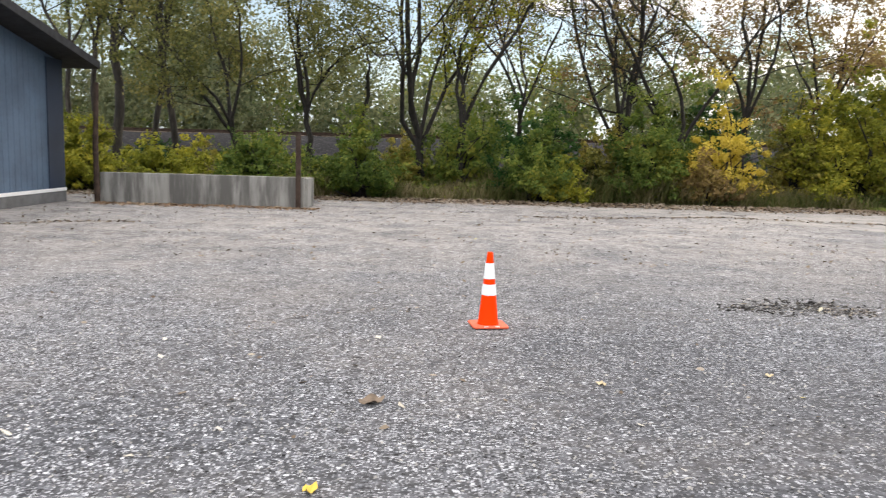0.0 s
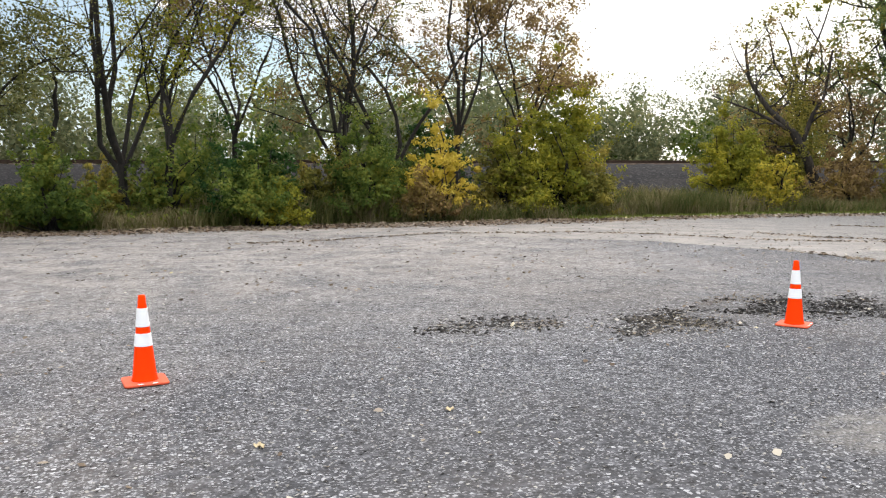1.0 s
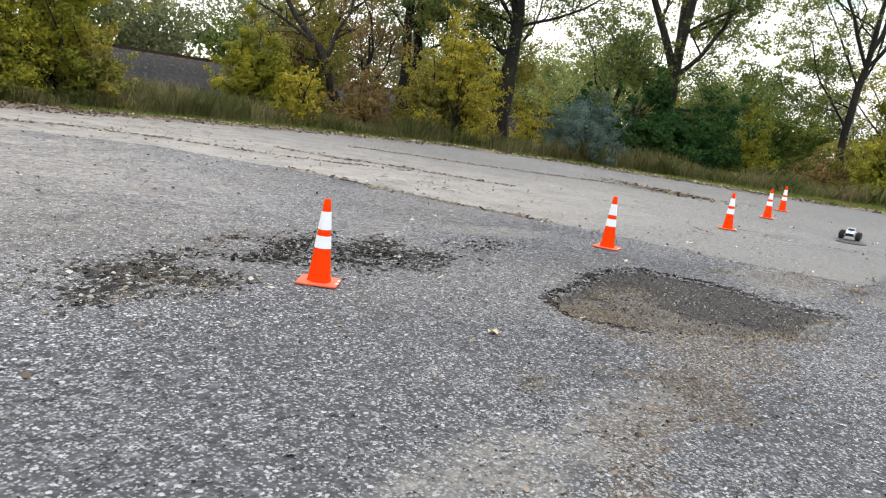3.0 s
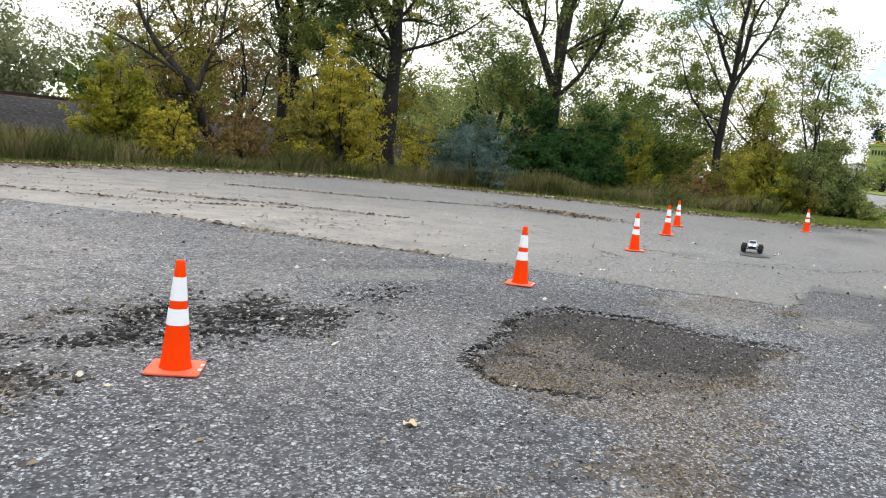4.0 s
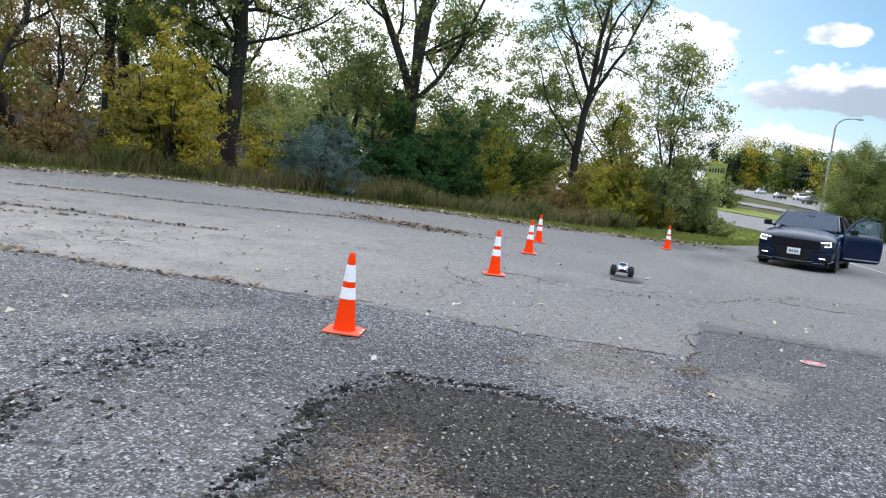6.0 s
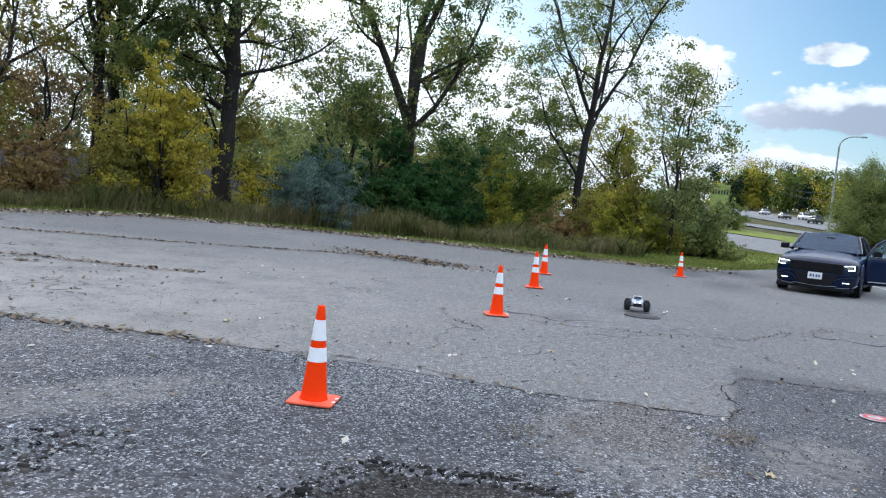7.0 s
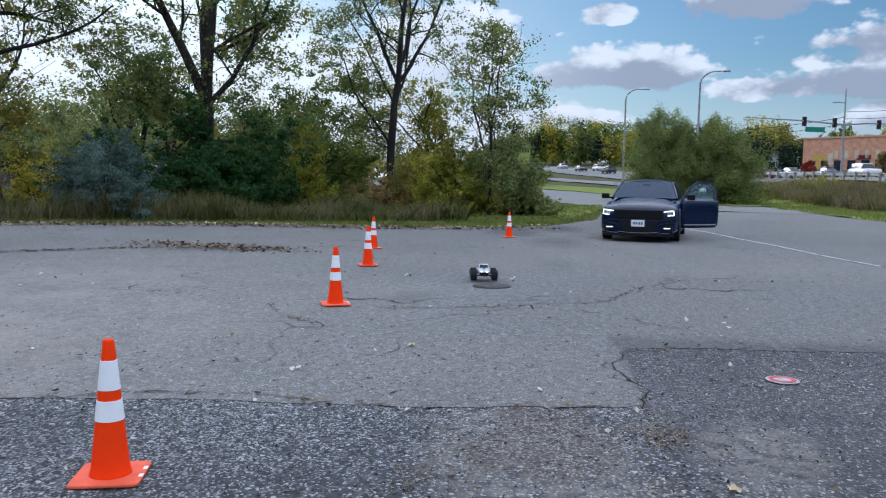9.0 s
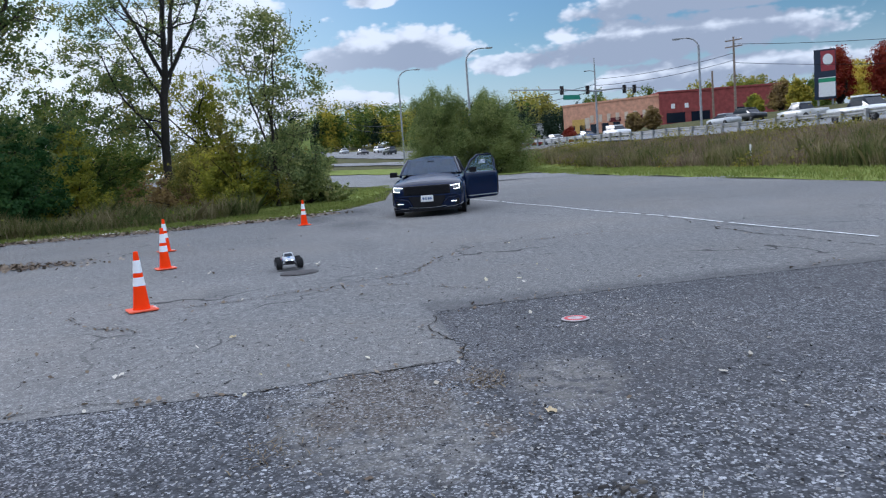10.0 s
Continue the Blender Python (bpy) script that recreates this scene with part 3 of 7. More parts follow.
def earthy(x, y):
    x, y = np.asarray(x, float), np.asarray(y, float)
    return np.max([smoothstep(along(x, y, line, True) + 2 * ragged_xy(x, y), -0.2, 0.25) for line in EARTHY], axis=0)


def lot_height(x, y):
    wave = 0.006 * np.sin(x * 1.1 + np.sin(y * 0.9)) + 0.006 * np.cos(y * 1.3 + np.sin(x * 0.6))
    black, dug = broken(x, y)
    return wave - 0.035 * dug - 0.014 * black * (0.5 + 0.5 * np.sin(np.asarray(x) * 21 + 3 * np.sin(np.asarray(y) * 17)))


def sheet(name, ys, left, right, xs, lift, mat, label, category, height=None):
    """Rows across the lot between left(y) and right(y), columns at xs."""
    xs, ys = np.asarray(xs, float), np.asarray(ys, float)
    lx, rx = np.asarray(left(ys), float), np.asarray(right(ys), float)
    gx_ = np.clip(xs[:, None], lx[None, :], rx[None, :])
    gy_ = np.broadcast_to(ys[None, :], gx_.shape)
    z = (lot_height(gx_, gy_) if height is None else height(gx_, gy_)) + lift
    n_ = len(ys)
    i_, j_ = np.meshgrid(np.arange(len(xs) - 1), np.arange(n_ - 1), indexing="ij")
    q = np.stack([i_ * n_ + j_, (i_ + 1) * n_ + j_, (i_ + 1) * n_ + j_ + 1, i_ * n_ + j_ + 1], -1).reshape(-1, 4)
    flat_x = gx_.reshape(-1)
    wide = np.maximum(np.abs(flat_x[q[:, 1]] - flat_x[q[:, 0]]), np.abs(flat_x[q[:, 2]] - flat_x[q[:, 3]])) > 1e-5
    ob = raw(name, np.stack([gx_, gy_, z], -1).reshape(-1, 3), q[wide], mat, smooth=True)
    return tagged(ob, label, category, kind="structure")


lot_ys = np.concatenate([np.arange(SOUTH, 2.4, 0.5), np.arange(2.4, 11, 0.065), np.arange(11, 27.61, 0.3)])
lot_xs = np.concatenate([np.arange(-60, 2.6, 0.8), np.arange(2.6, 13, 0.065), np.arange(13, 70.1, 0.4)])


def ragged(y, seed, size):
    return size * (np.sin(y * 2.3 + seed) + 0.6 * np.sin(y * 5.9 + 2 * seed) + 0.4 * np.sin(y * 13.1 + seed))


lot = sheet("pavement_lot", lot_ys, lambda y: np.full_like(y, -60), lambda y: lot_right(y) + ragged(y, 1, 0.12), lot_xs, 0.0, OLD_ASPHALT, "worn grey chip-seal parking lot with loose stones", "parking lot")

SANDY = [((13.5, 5.5), (1.5, 0.9), 0.3), ((13.8, 4.2), (1.0, 0.5), -0.2), ((5.5, 4.65), (1.2, 0.5), 0.2), ((7.0, 4.6), (1.2, 0.4), 0.1),  ((12.0, 9.0), (1.4, 0.6), -0.4)]


def mark(sheet_, newer=False):
    """Writes on a paved sheet where it is dug up, dusty, paler, darker, tarred or stained."""
    place = np.empty(len(sheet_.data.vertices) * 3, np.float32)
    sheet_.data.vertices.foreach_get("co", place)
    px, py = place.reshape(-1, 3)[:, 0], place.reshape(-1, 3)[:, 1]
    dusty = np.zeros(len(px))
    for (cx, cy), (a, b), turn in SANDY:
        u = (px - cx) * math.cos(turn) + (py - cy) * math.sin(turn)
        v = -(px - cx) * math.sin(turn) + (py - cy) * math.cos(turn)
        dusty = np.maximum(dusty, smoothstep(np.hypot(u / a, v / b), 1.2, 0.3))
    edge = np.minimum(lot_right(py) - px, np.maximum(0, 27.6 - py) + 0.0 * px)
    dusty = np.maximum(dusty, smoothstep(edge, 1.9, 0.2))
    # paler towards the north edge
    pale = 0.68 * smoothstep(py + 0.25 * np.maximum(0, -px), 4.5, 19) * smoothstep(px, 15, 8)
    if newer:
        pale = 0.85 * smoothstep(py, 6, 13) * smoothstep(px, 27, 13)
    # a dark sealed strip, and a darker tone near the walk
    dark_tone = 0.52 * smoothstep(px, 12.9, 13.7) * smoothstep(py, 4.78, 4.66) * smoothstep(px, 17.6, 17.2) + 0.3 * smoothstep(px, 0, 2.5) * smoothstep(px, 9, 7) * smoothstep(py, 8, 6) + 0.15 * smoothstep(px, 6, 9) * smoothstep(py, 10.5, 7.5) * smoothstep(px, 14.5, 13)
    for cx, cy, a, b, much in ((26.4, 12.6, 1.5, 2.4, 0.6), (19.5, 7.1, 0.8, 0.35, 0.45), (30.5, 4.8, 2.5, 1.0, 0.5), (34.5, 6.0, 3.0, 1.2, 0.7), (37.0, 4.6, 3.0, 1.3, 0.8), (24.5, 5.0, 2.0, 0.5, 0.2), (13.2, 8.4, 1.2, 0.5, 0.3), (21.6, 6.3, 0.8, 0.5, 0.3)):
        dark_tone = np.maximum(dark_tone, much * smoothstep(np.hypot((px - cx) / a, (py - cy) / b), 1.1, 0.2))
    black, dug = broken(px, py)
    for name_, value in (("worn", black), ("dug", dug), ("earth", earthy(px, py)), ("sandy", dusty), ("tone", pale - dark_tone)):
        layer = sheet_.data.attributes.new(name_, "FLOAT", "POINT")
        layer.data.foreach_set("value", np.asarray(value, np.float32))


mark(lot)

OVER_Y = [SOUTH, 4.0, 4.65, 4.72, 4.8, 4.88, 7.0, 8.2, 9.4, 11.4, 15.0, 17.8, 21, 24, 27.6]
OVER_X = [17.25, 16.95, 16.7, 14.75, 14.7, 14.66, 14.45, 14.38, 14.2, 13.95, 13.5, 12.4, 9.0, 4.0, -4.0]
over_ys = np.concatenate([np.arange(SOUTH, 4.4, 0.3), np.arange(4.4, 5.0, 0.04), np.arange(5.0, 27.5, 0.2)])
over_xs = np.concatenate([np.arange(-4, 12, 0.5), np.arange(12, 18, 0.12), np.arange(18, 62, 0.5)])
overlay = sheet("pavement_overlay", over_ys, lambda y: np.interp(y, OVER_Y, OVER_X) + ragged(y, 3, 0.025), lambda y: np.minimum(lot_right(y), 61) + ragged(y, 1, 0.12) - 0.02, over_xs, 0.004, NEW_ASPHALT, "smoother light grey asphalt with hair cracks", "asphalt")

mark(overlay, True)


def ribbon(name, line, width, lift, mat, label, category, across=6, height=land):
    """A strip of even width along a line, lying on the land."""
    p = np.asarray(line, float)
    s = np.concatenate([[0], np.cumsum(np.hypot(*np.diff(p, axis=0).T))])
    t = np.arange(0, s[-1], 2.0)
    # rounded corners: average along the line
    fine = np.stack([np.interp(t, s, p[:, 0]), np.interp(t, s, p[:, 1])], -1)
    pad = np.concatenate([np.repeat(fine[:1], 5, 0), fine, np.repeat(fine[-1:], 5, 0)])
    fine = np.stack([np.convolve(pad[:, k], np.ones(11) / 11, "valid") for k in (0, 1)], -1)
    d = np.gradient(fine, axis=0)
    d /= np.linalg.norm(d, axis=1)[:, None]
    side = np.stack([-d[:, 1], d[:, 0]], -1)
    o = np.linspace(-width / 2, width / 2, across + 1)
    xy = fine[:, None, :] + side[:, None, :] * o[None, :, None]
    z = height(xy[..., 0], xy[..., 1]) + lift
    n_ = across + 1
    i_, j_ = np.meshgrid(np.arange(len(fine) - 1), np.arange(across), indexing="ij")
    q = np.stack([i_ * n_ + j_, i_ * n_ + j_ + 1, (i_ + 1) * n_ + j_ + 1, (i_ + 1) * n_ + j_], -1).reshape(-1, 4)
    return tagged(raw(name, np.concatenate([xy, z[..., None]], -1).reshape(-1, 3), q, mat, smooth=True), label, category, kind="structure")


ribbon("road_street", [(57, -6.5), (64, -6.5), (78, -4), (95, 4), (112, 20), (130, 45)], 14, 0.03, ROAD_ASPHALT, "grey asphalt street leaving the lot", "road")
ribbon("road_ramp", [(60, -38), (110, -16), (150, 6), (190, 30)], 7, 0.14, ROAD_ASPHALT, "narrow grey slip road", "road")
ribbon("road_highway", [(-60, -52), (20, -43), (60, -38), (110, -30), (170, -16), (250, 2), (420, 40)], 22, 0.16, ROAD_ASPHALT, "wide grey highway rising into the distance", "road", 10)
ribbon("verge_south", [(10, -13.1), (30, -13.4), (38, -13.8), (62, -14.5), (80, -16.5), (110, -16)], 6.0, 0.025, LAWN, "mown green grass verge", "grass")
ribbon("lawn_point", [(39, 7.2), (46, 6.3), (56, 3.6), (66, 2.4)], 5.0, 0.06, LAWN, "mown green lawn beside the street", "lawn")
ribbon("lawn_far", [(70, -15), (90, -11), (110, 0), (125, 14)], 9, 0.07, LAWN, "mown green grass beyond the street", "lawn")
line_at = np.array([(13, -2.5), (19, -2.05), (24.4, -1.63), (30, -1.05), (36.4, -0.4), (41, 0.1)])
line_rng = random.Random(21)
lx = 13.0
while lx < 40.5:     # worn through in places
    step_ = line_rng.uniform(0.5, 2.6)
    xs_ = np.arange(lx, min(lx + step_, 41), 0.25)
    if len(xs_) > 1:
        ys_ = np.interp(xs_, line_at[:, 0], line_at[:, 1])
        wide_ = 0.029 + 0.007 * np.sin(xs_ * 9.0)
        zs_ = lot_height(xs_, ys_) + 0.016
        k_ = np.arange(len(xs_) - 1)
        n_ = len(xs_)
        tagged(raw("line_white", np.concatenate([np.stack([xs_, ys_ - wide_, zs_], -1), np.stack([xs_, ys_ + wide_, zs_], -1)]), np.stack([k_, k_ + 1, k_ + 1 + n_, k_ + n_], -1), WHITE_PAINT), "thin white painted edge line, worn through", "road marking", kind="structure")
    lx += step_ + line_rng.uniform(0.0, 0.03)



# ---- railway ----
def railway():
    track = empty("railway_track")
    tagged(track, "rusty railway track on a bank of grey ballast", "railway")
    xs = np.arange(-90, 140, 0.8)
    rng = np.random.default_rng(5)
    prof = [(35.5, 0.35), (37, 0.8), (39, 1.5), (41.2, 2.25), (46.8, 2.25), (52, 0.6)]
    verts = np.array([[x, y + rng.normal(0, 0.06), z + rng.normal(0, 0.05)] for x in xs for y, z in prof])
    m = len(prof)
    i_, j_ = np.meshgrid(np.arange(len(xs) - 1), np.arange(m - 1), indexing="ij")
    q = np.stack([i_ * m + j_, (i_ + 1) * m + j_, (i_ + 1) * m + j_ + 1, i_ * m + j_ + 1], -1).reshape(-1, 4)
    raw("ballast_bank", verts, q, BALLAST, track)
    for y in (41.9, 43.4):
        bm = bmesh.new()
        box(bm, (-90, y - 0.07, 2.3), (140, y + 0.07, 2.33))
        box(bm, (-90, y - 0.02, 2.33), (140, y + 0.02, 2.43))
        box(bm, (-90, y - 0.035, 2.43), (140, y + 0.035, 2.47))
        part("rail", bm, RUST, track)
    sleeper = None
    for x in np.arange(-60, 130, 0.65):
        if sleeper is None:
            sleeper = boxed("sleeper", (-0.11, -1.3, -0.09), (0.11, 1.3, 0.09), WOOD_POLE, track, 0.0)
            o = sleeper
        else:
            o = new("sleeper", sleeper.data)
            o.parent = track
        o.location = (x, 42.65, 2.21)


railway()


# ---- cones ----
def traffic_cone():
    cone = empty("traffic_cone")
    bm = bmesh.new()
    rim_ = []
    for k in range(24):      # a square plate with round corners
        a = 2 * math.pi * (k + 0.5) / 24
        c_, s_ = math.cos(a), math.sin(a)
        rim_.append((math.copysign(abs(c_) ** 0.16, c_) * 0.172, math.copysign(abs(s_) ** 0.16, s_) * 0.172))
    rings = [[bm.verts.new((x * g, y * g, z)) for x, y in rim_] for g, z in ((0.97, 0.006), (1.0, 0.011), (1.0, 0.02), (0.97, 0.025))]
    for lower, upper in zip(rings, rings[1:]):
        for k in range(24):
            bm.faces.new((lower[k], lower[(k + 1) % 24], upper[(k + 1) % 24], upper[k]))
    bm.faces.new(rings[0])
    bm.faces.new(rings[-1])
    for sx in (-1, 1):
        for sy in (-1, 1):
            box(bm, (sx * 0.13 - 0.02, sy * 0.13 - 0.02, 0.0), (sx * 0.13 + 0.02, sy * 0.13 + 0.02, 0.008))
    part("base_plate", bm, ORANGE_FADED, cone, "faded orange rubber base plate")
    for sx in (-0.05, 0.06):
        boxed("scuff", (sx - 0.02, -0.172, 0.0245), (sx + 0.02, -0.15, 0.0265), WHITE_BAND, cone, 0.0, "pale scuffed patch")
    r = lambda z: 0.098 + (0.028 - 0.098) * (z - 0.03) / 0.68
    part("body", lathe(bmesh.new(), [(0.106, 0.022), (0.101, 0.035), (r(0.06), 0.06), (r(0.3), 0.3), (r(0.62), 0.62), (r(0.712), 0.712), (0.024, 0.721), (0.012, 0.722)]), ORANGE, cone, "bright orange plastic body", True)
    for lo, hi in ((0.465, 0.617), (0.308, 0.413)):
        part("collar", lathe(bmesh.new(), [(r(lo) - 0.002, lo), (r(lo) + 0.003, lo + 0.001), (r(hi) + 0.003, hi - 0.001), (r(hi) - 0.002, hi)], 40), WHITE_BAND, cone, "white reflective collar")
    return tagged(cone, "orange traffic cone with two white reflective bands", "traffic cone", "cones across the lot")


CONES = [(0.77, 7.61, 8), (7.515, 7.715, 36), (12.93, 7.68, 14), (18.775, 7.925, 22), (23.25, 8.42, 18), (27.05, 9.06, 30), (31.95, 6.09, 12)]
first_cone = traffic_cone()
for k, (x, y, turn) in enumerate(CONES):
    z = float(lot_height(x, y)) + (0.009 if x > 14 else 0.0)
    m = pose(x, y, z, 0, 0, turn)
    if k == 0:
        first_cone.matrix_basis = m
    else:
        copy_thing(first_cone, m)


# ---- trees ----
def grow(rng, h, r, fork=0.3, limbs=4, spread=0.5, lean=(0, 0), arms=5, up=0.25, side_limbs=0, aims=(), across=(1, 0)):
    """Limbs of a tree as (points, radii), and the places where its leaves sit."""
    lines, tips = [], []

    def limb(start, way_, length, radius, level, rise=None):
        n = max(4, int(5 + 4 * (level < 2)))
        pts, p, d = [np.array(start)], np.array(start, float), np.array(way_, float)
        for k in range(n):
            d = d + rng.normal(0, 0.13 + 0.05 * level if rise is None else 0.085, 3) + np.array([0, 0, up * 0.35 if rise is None else rise])
            d /= np.linalg.norm(d)
            p = p + d * length / n
            pts.append(p.copy())
        radii = np.linspace(radius, radius * (0.35 if level < 2 else 0.2), n + 1)
        lines.append((np.array(pts), radii))
        if level >= 3:
            tips.extend(pts[1:])
            return
        count = arms if level == 1 else arms - 1
        for k in range(count):
            f = 0.25 + 0.75 * (k + rng.random() * 0.8) / count
            idx = min(n, int(f * n))
            side = rng.normal(size=3)
            side -= side.dot(d) * d
            side /= np.linalg.norm(side)
            nd = d * 0.55 + side * rng.uniform(0.6, 1.1)
            nd[2] += 0.12
            limb(pts[idx], nd / np.linalg.norm(nd), length * rng.uniform(0.34, 0.52), radii[idx] * 0.5, level + 1)
        tips.extend(pts[-2:])

    top = fork * h
    n = 6
    p, pts = np.array([0, 0, -0.15]), []
    for k in range(n + 1):
        f = k / n
        wob = rng.normal(0, 0.012 * h * fork, 2) if 0 < k else np.zeros(2)
        pts.append(np.array([lean[0] * f * top + wob[0], lean[1] * f * top + wob[1], -0.15 + f * (top + 0.15)]))
    flare = np.linspace(1.0, 0.75, n + 1)
    flare[0] = 1.45
    lines.append((np.array(pts), r * flare))
    turn = rng.random() * 6.28
    for k in range(limbs):
        a = turn + 6.28 * k / limbs + rng.normal(0, 0.3)
        s = spread * rng.uniform(0.5, 1.2)
        way_ = np.array([math.cos(a) * s + lean[0] * 0.6, math.sin(a) * s + lean[1] * 0.6, 1.0])
        limb(pts[-1 - (k % 2)], way_ / np.linalg.norm(way_), (h - top) * rng.uniform(0.75, 1.05), r * rng.uniform(0.4, 0.62), 1)
    for k in range(side_limbs):
        a, f = rng.random() * 6.28, rng.uniform(0.35, 0.95)
        idx = min(n, int(f * n) + 1)
        way_ = np.array([math.cos(a), math.sin(a), rng.uniform(0.1, 0.5)])
        limb(pts[idx], way_ / np.linalg.norm(way_), h * rng.uniform(0.18, 0.3), r * rng.uniform(0.18, 0.28), 1)
    for f, side, deep, rise_, length, thick_, bend in aims:     # chosen main limbs, across and along the view from the lot
        idx = min(n, int(round(f * n)))
        way_ = np.array([side * across[0] + deep * across[1], side * across[1] - deep * across[0], rise_])
        limb(pts[idx], way_ / np.linalg.norm(way_), h * length, r * thick_, 1, bend)
    return lines, np.array(tips)


def tree(name, label, x, y, h, r, leaves, count, seed, fork=0.3, limbs=4, spread=0.5, lean=(0, 0), leaf=0.13, fluff=0.45, wood=None, arms=5, low=0.0, up=0.25, group="", z=None, side_limbs=0, aims=(), fill=None):
    rng = np.random.default_rng(seed)
    count = int(count * (0.95 if y > 29 and x < 20 else 0.82))
    out = np.array([x - 8.0, y - 5.2]) / math.hypot(x - 8.0, y - 5.2)
    lines, tips = grow(rng, h, r, fork, limbs, spread, lean, arms, up, side_limbs, aims, (out[1], -out[0]))
    t = empty(name, pose(x, y, float(land(x, y)) - 0.02 if z is None else z))
    vs, fs, n_ = [], [], 0
    for points, radii in lines:      # fine twigs have fewer sides
        if radii[0] > 0.006:
            v, f = tube(points, np.maximum(radii, 0.011), 7 if radii[0] > 0.03 else 3, n_)
            vs.append(v)
            fs.append(f)
            n_ += len(v)
    raw("trunk", np.concatenate(vs), np.concatenate(fs), wood or BARK_DARK, t, "", True)
    if count:
        if low:
            tips = tips[tips[:, 2] > low * h]
        # leaves gather in clumps with gaps between
        groups = max(8, count // 48)
        centre = tips[rng.integers(0, len(tips), groups)] + rng.normal(0, fluff * 0.6, (groups, 3))
        broad = rng.uniform(0.5, 1.4, groups)
        which = rng.integers(0, groups, count)
        off = rng.normal(0, 1, (count, 3)) * np.array([1, 1, 0.7]) * (0.19 + leaf * 0.5) * broad[which, None]
        c = centre[which] + off
        if fill:      # an oval crown with gaps, close round the stem
            many, lo, hi, wide_ = fill
            m = many // 75
            q = rng.random(m)
            a_ = rng.random(m) * 6.28
            r_ = wide_ * np.sqrt(rng.random(m)) * np.sqrt(np.clip(1 - ((q - 0.42) / 0.62) ** 2, 0.05, 1)) * (1 + 0.35 * np.sin(2 * a_ + 9 * q))
            cc = np.stack([np.cos(a_) * r_ + lean[0] * q * h, np.sin(a_) * r_ + lean[1] * q * h, lo + q * (hi - lo)], -1)
            off2 = rng.normal(0, 0.22, (many, 3)) * np.array([1, 1, 0.6])
            c, off = np.concatenate([c, cc[rng.integers(0, m, many)] + off2]), np.concatenate([off, off2])
        v, f = blades(c, leaf, leaf * 0.75, rng, off / 0.2 + np.array([0, 0, 0.5]))
        raw("crown", v, f, leaves, t)
    return tagged(t, label, "tree", group)


def bush(name, label, x, y, w_, h, leaves, count, seed, leaf=0.11, clumps=60, wood=None, droop=0.0, base=0.15, z=None, category="bush", group=""):
    """Many stems from one root, and leaf clumps over an uneven dome."""
    rng = np.random.default_rng(seed)
    clumps = int(clumps * 2.6)
    count, leaf = int(count * 1.5), leaf * 0.9
    big = (w_ + h) / 2
    b = empty(name, pose(x, y, float(land(x, y)) - 0.02 if z is None else z))
    a = rng.random(clumps) * 6.28
    rad = rng.uniform(0.25, 1.0, clumps) ** 0.6
    hh = rng.uniform(base, 1.0, clumps)
    width_at = np.sqrt(np.clip(1 - ((hh - 0.38) / 0.66) ** 2, 0.05, 1))
    ph = rng.random(4) * 6.28
    lobe = 1 + 0.28 * np.sin(2 * a + ph[0]) + 0.2 * np.sin(3 * a + ph[1] + 4 * hh) + 0.14 * np.sin(5 * a + ph[2] - 7 * hh)
    crest = 0.8 + 0.2 * np.sin(2 * a + ph[3]) + 0.16 * np.sin(4 * a + ph[1])
    if droop:      # a full, even head
        crest, lobe = 0.86 + 0.05 * np.sin(3 * a + ph[3]), 1 + 0.1 * np.sin(3 * a + ph[0])
    hh = hh * np.where(rng.random(clumps) < (0.0 if droop else 0.1), 1.16, 1.0)
    cc = np.stack([np.cos(a) * rad * lobe * width_at * w_ / 2, np.sin(a) * rad * lobe * width_at * w_ / 2, hh * h * crest * rng.uniform(0.85, 1.15, clumps)], -1)
    stems = []
    for k in range(min(clumps, 30)):
        end = cc[k]
        mid = end * np.array([0.35, 0.35, 0.6]) + rng.normal(0, 0.06 * h, 3)
        s0 = np.array([rng.normal(0, 0.12), rng.normal(0, 0.12), -0.1])
        stems.append((np.array([s0, (s0 + mid) / 2, mid, (mid + end) / 2, end]), np.linspace(0.012 * h + 0.01, 0.008, 5)))
    tubes("stem", stems, wood or BARK_DARK, b, sides=5)
    # small tufts of leaves that face outwards and up, with dark gaps between them
    share_ = rng.uniform(0.4, 1.6, clumps)
    which = rng.choice(clumps, count, p=share_ / share_.sum())
    size = rng.uniform(0.5, 1.35, clumps)[which, None] * (0.035 * big + 0.09) * (1.9 if droop else 1.0)
    way_ = rng.normal(0, 1, (count, 3))
    way_ /= np.linalg.norm(way_, axis=1)[:, None]
    off = way_ * size * rng.random((count, 1)) ** 0.45 * 1.5
    off[:, 2] *= 0.72
    c = cc[which] + off
    out = cc[which] * np.array([1.0, 1.0, 0.0])
    face = way_ + 0.5 * out / (np.linalg.norm(out, axis=1)[:, None] + 0.3) + np.array([0, 0, 0.55])
    if droop:
        c[:, 2] -= droop * np.hypot(off[:, 0], off[:, 1]) + 0.5 * droop * rng.random(count) * size[:, 0]
    # loose sprigs reach out of the outline
    m = count // (7 if not droop else 40)
    sprig = max(8, clumps // 4)
    root = cc[rng.integers(0, clumps, sprig)]
    reach = root * np.array([1.0, 1.0, 0.0]) / (np.linalg.norm(root[:, :2], axis=1)[:, None] + 0.3) + np.array([0, 0, 0.7]) + rng.normal(0, 0.35, (sprig, 3))
    which = rng.integers(0, sprig, m)
    c[:m] = root[which] + reach[which] * (rng.random((m, 1)) ** 0.7) * (0.05 if droop else 0.2) * big + rng.normal(0, 0.04 + 0.01 * h, (m, 3))
    c[:, 2] = np.abs(c[:, 2] - 0.03) + 0.03
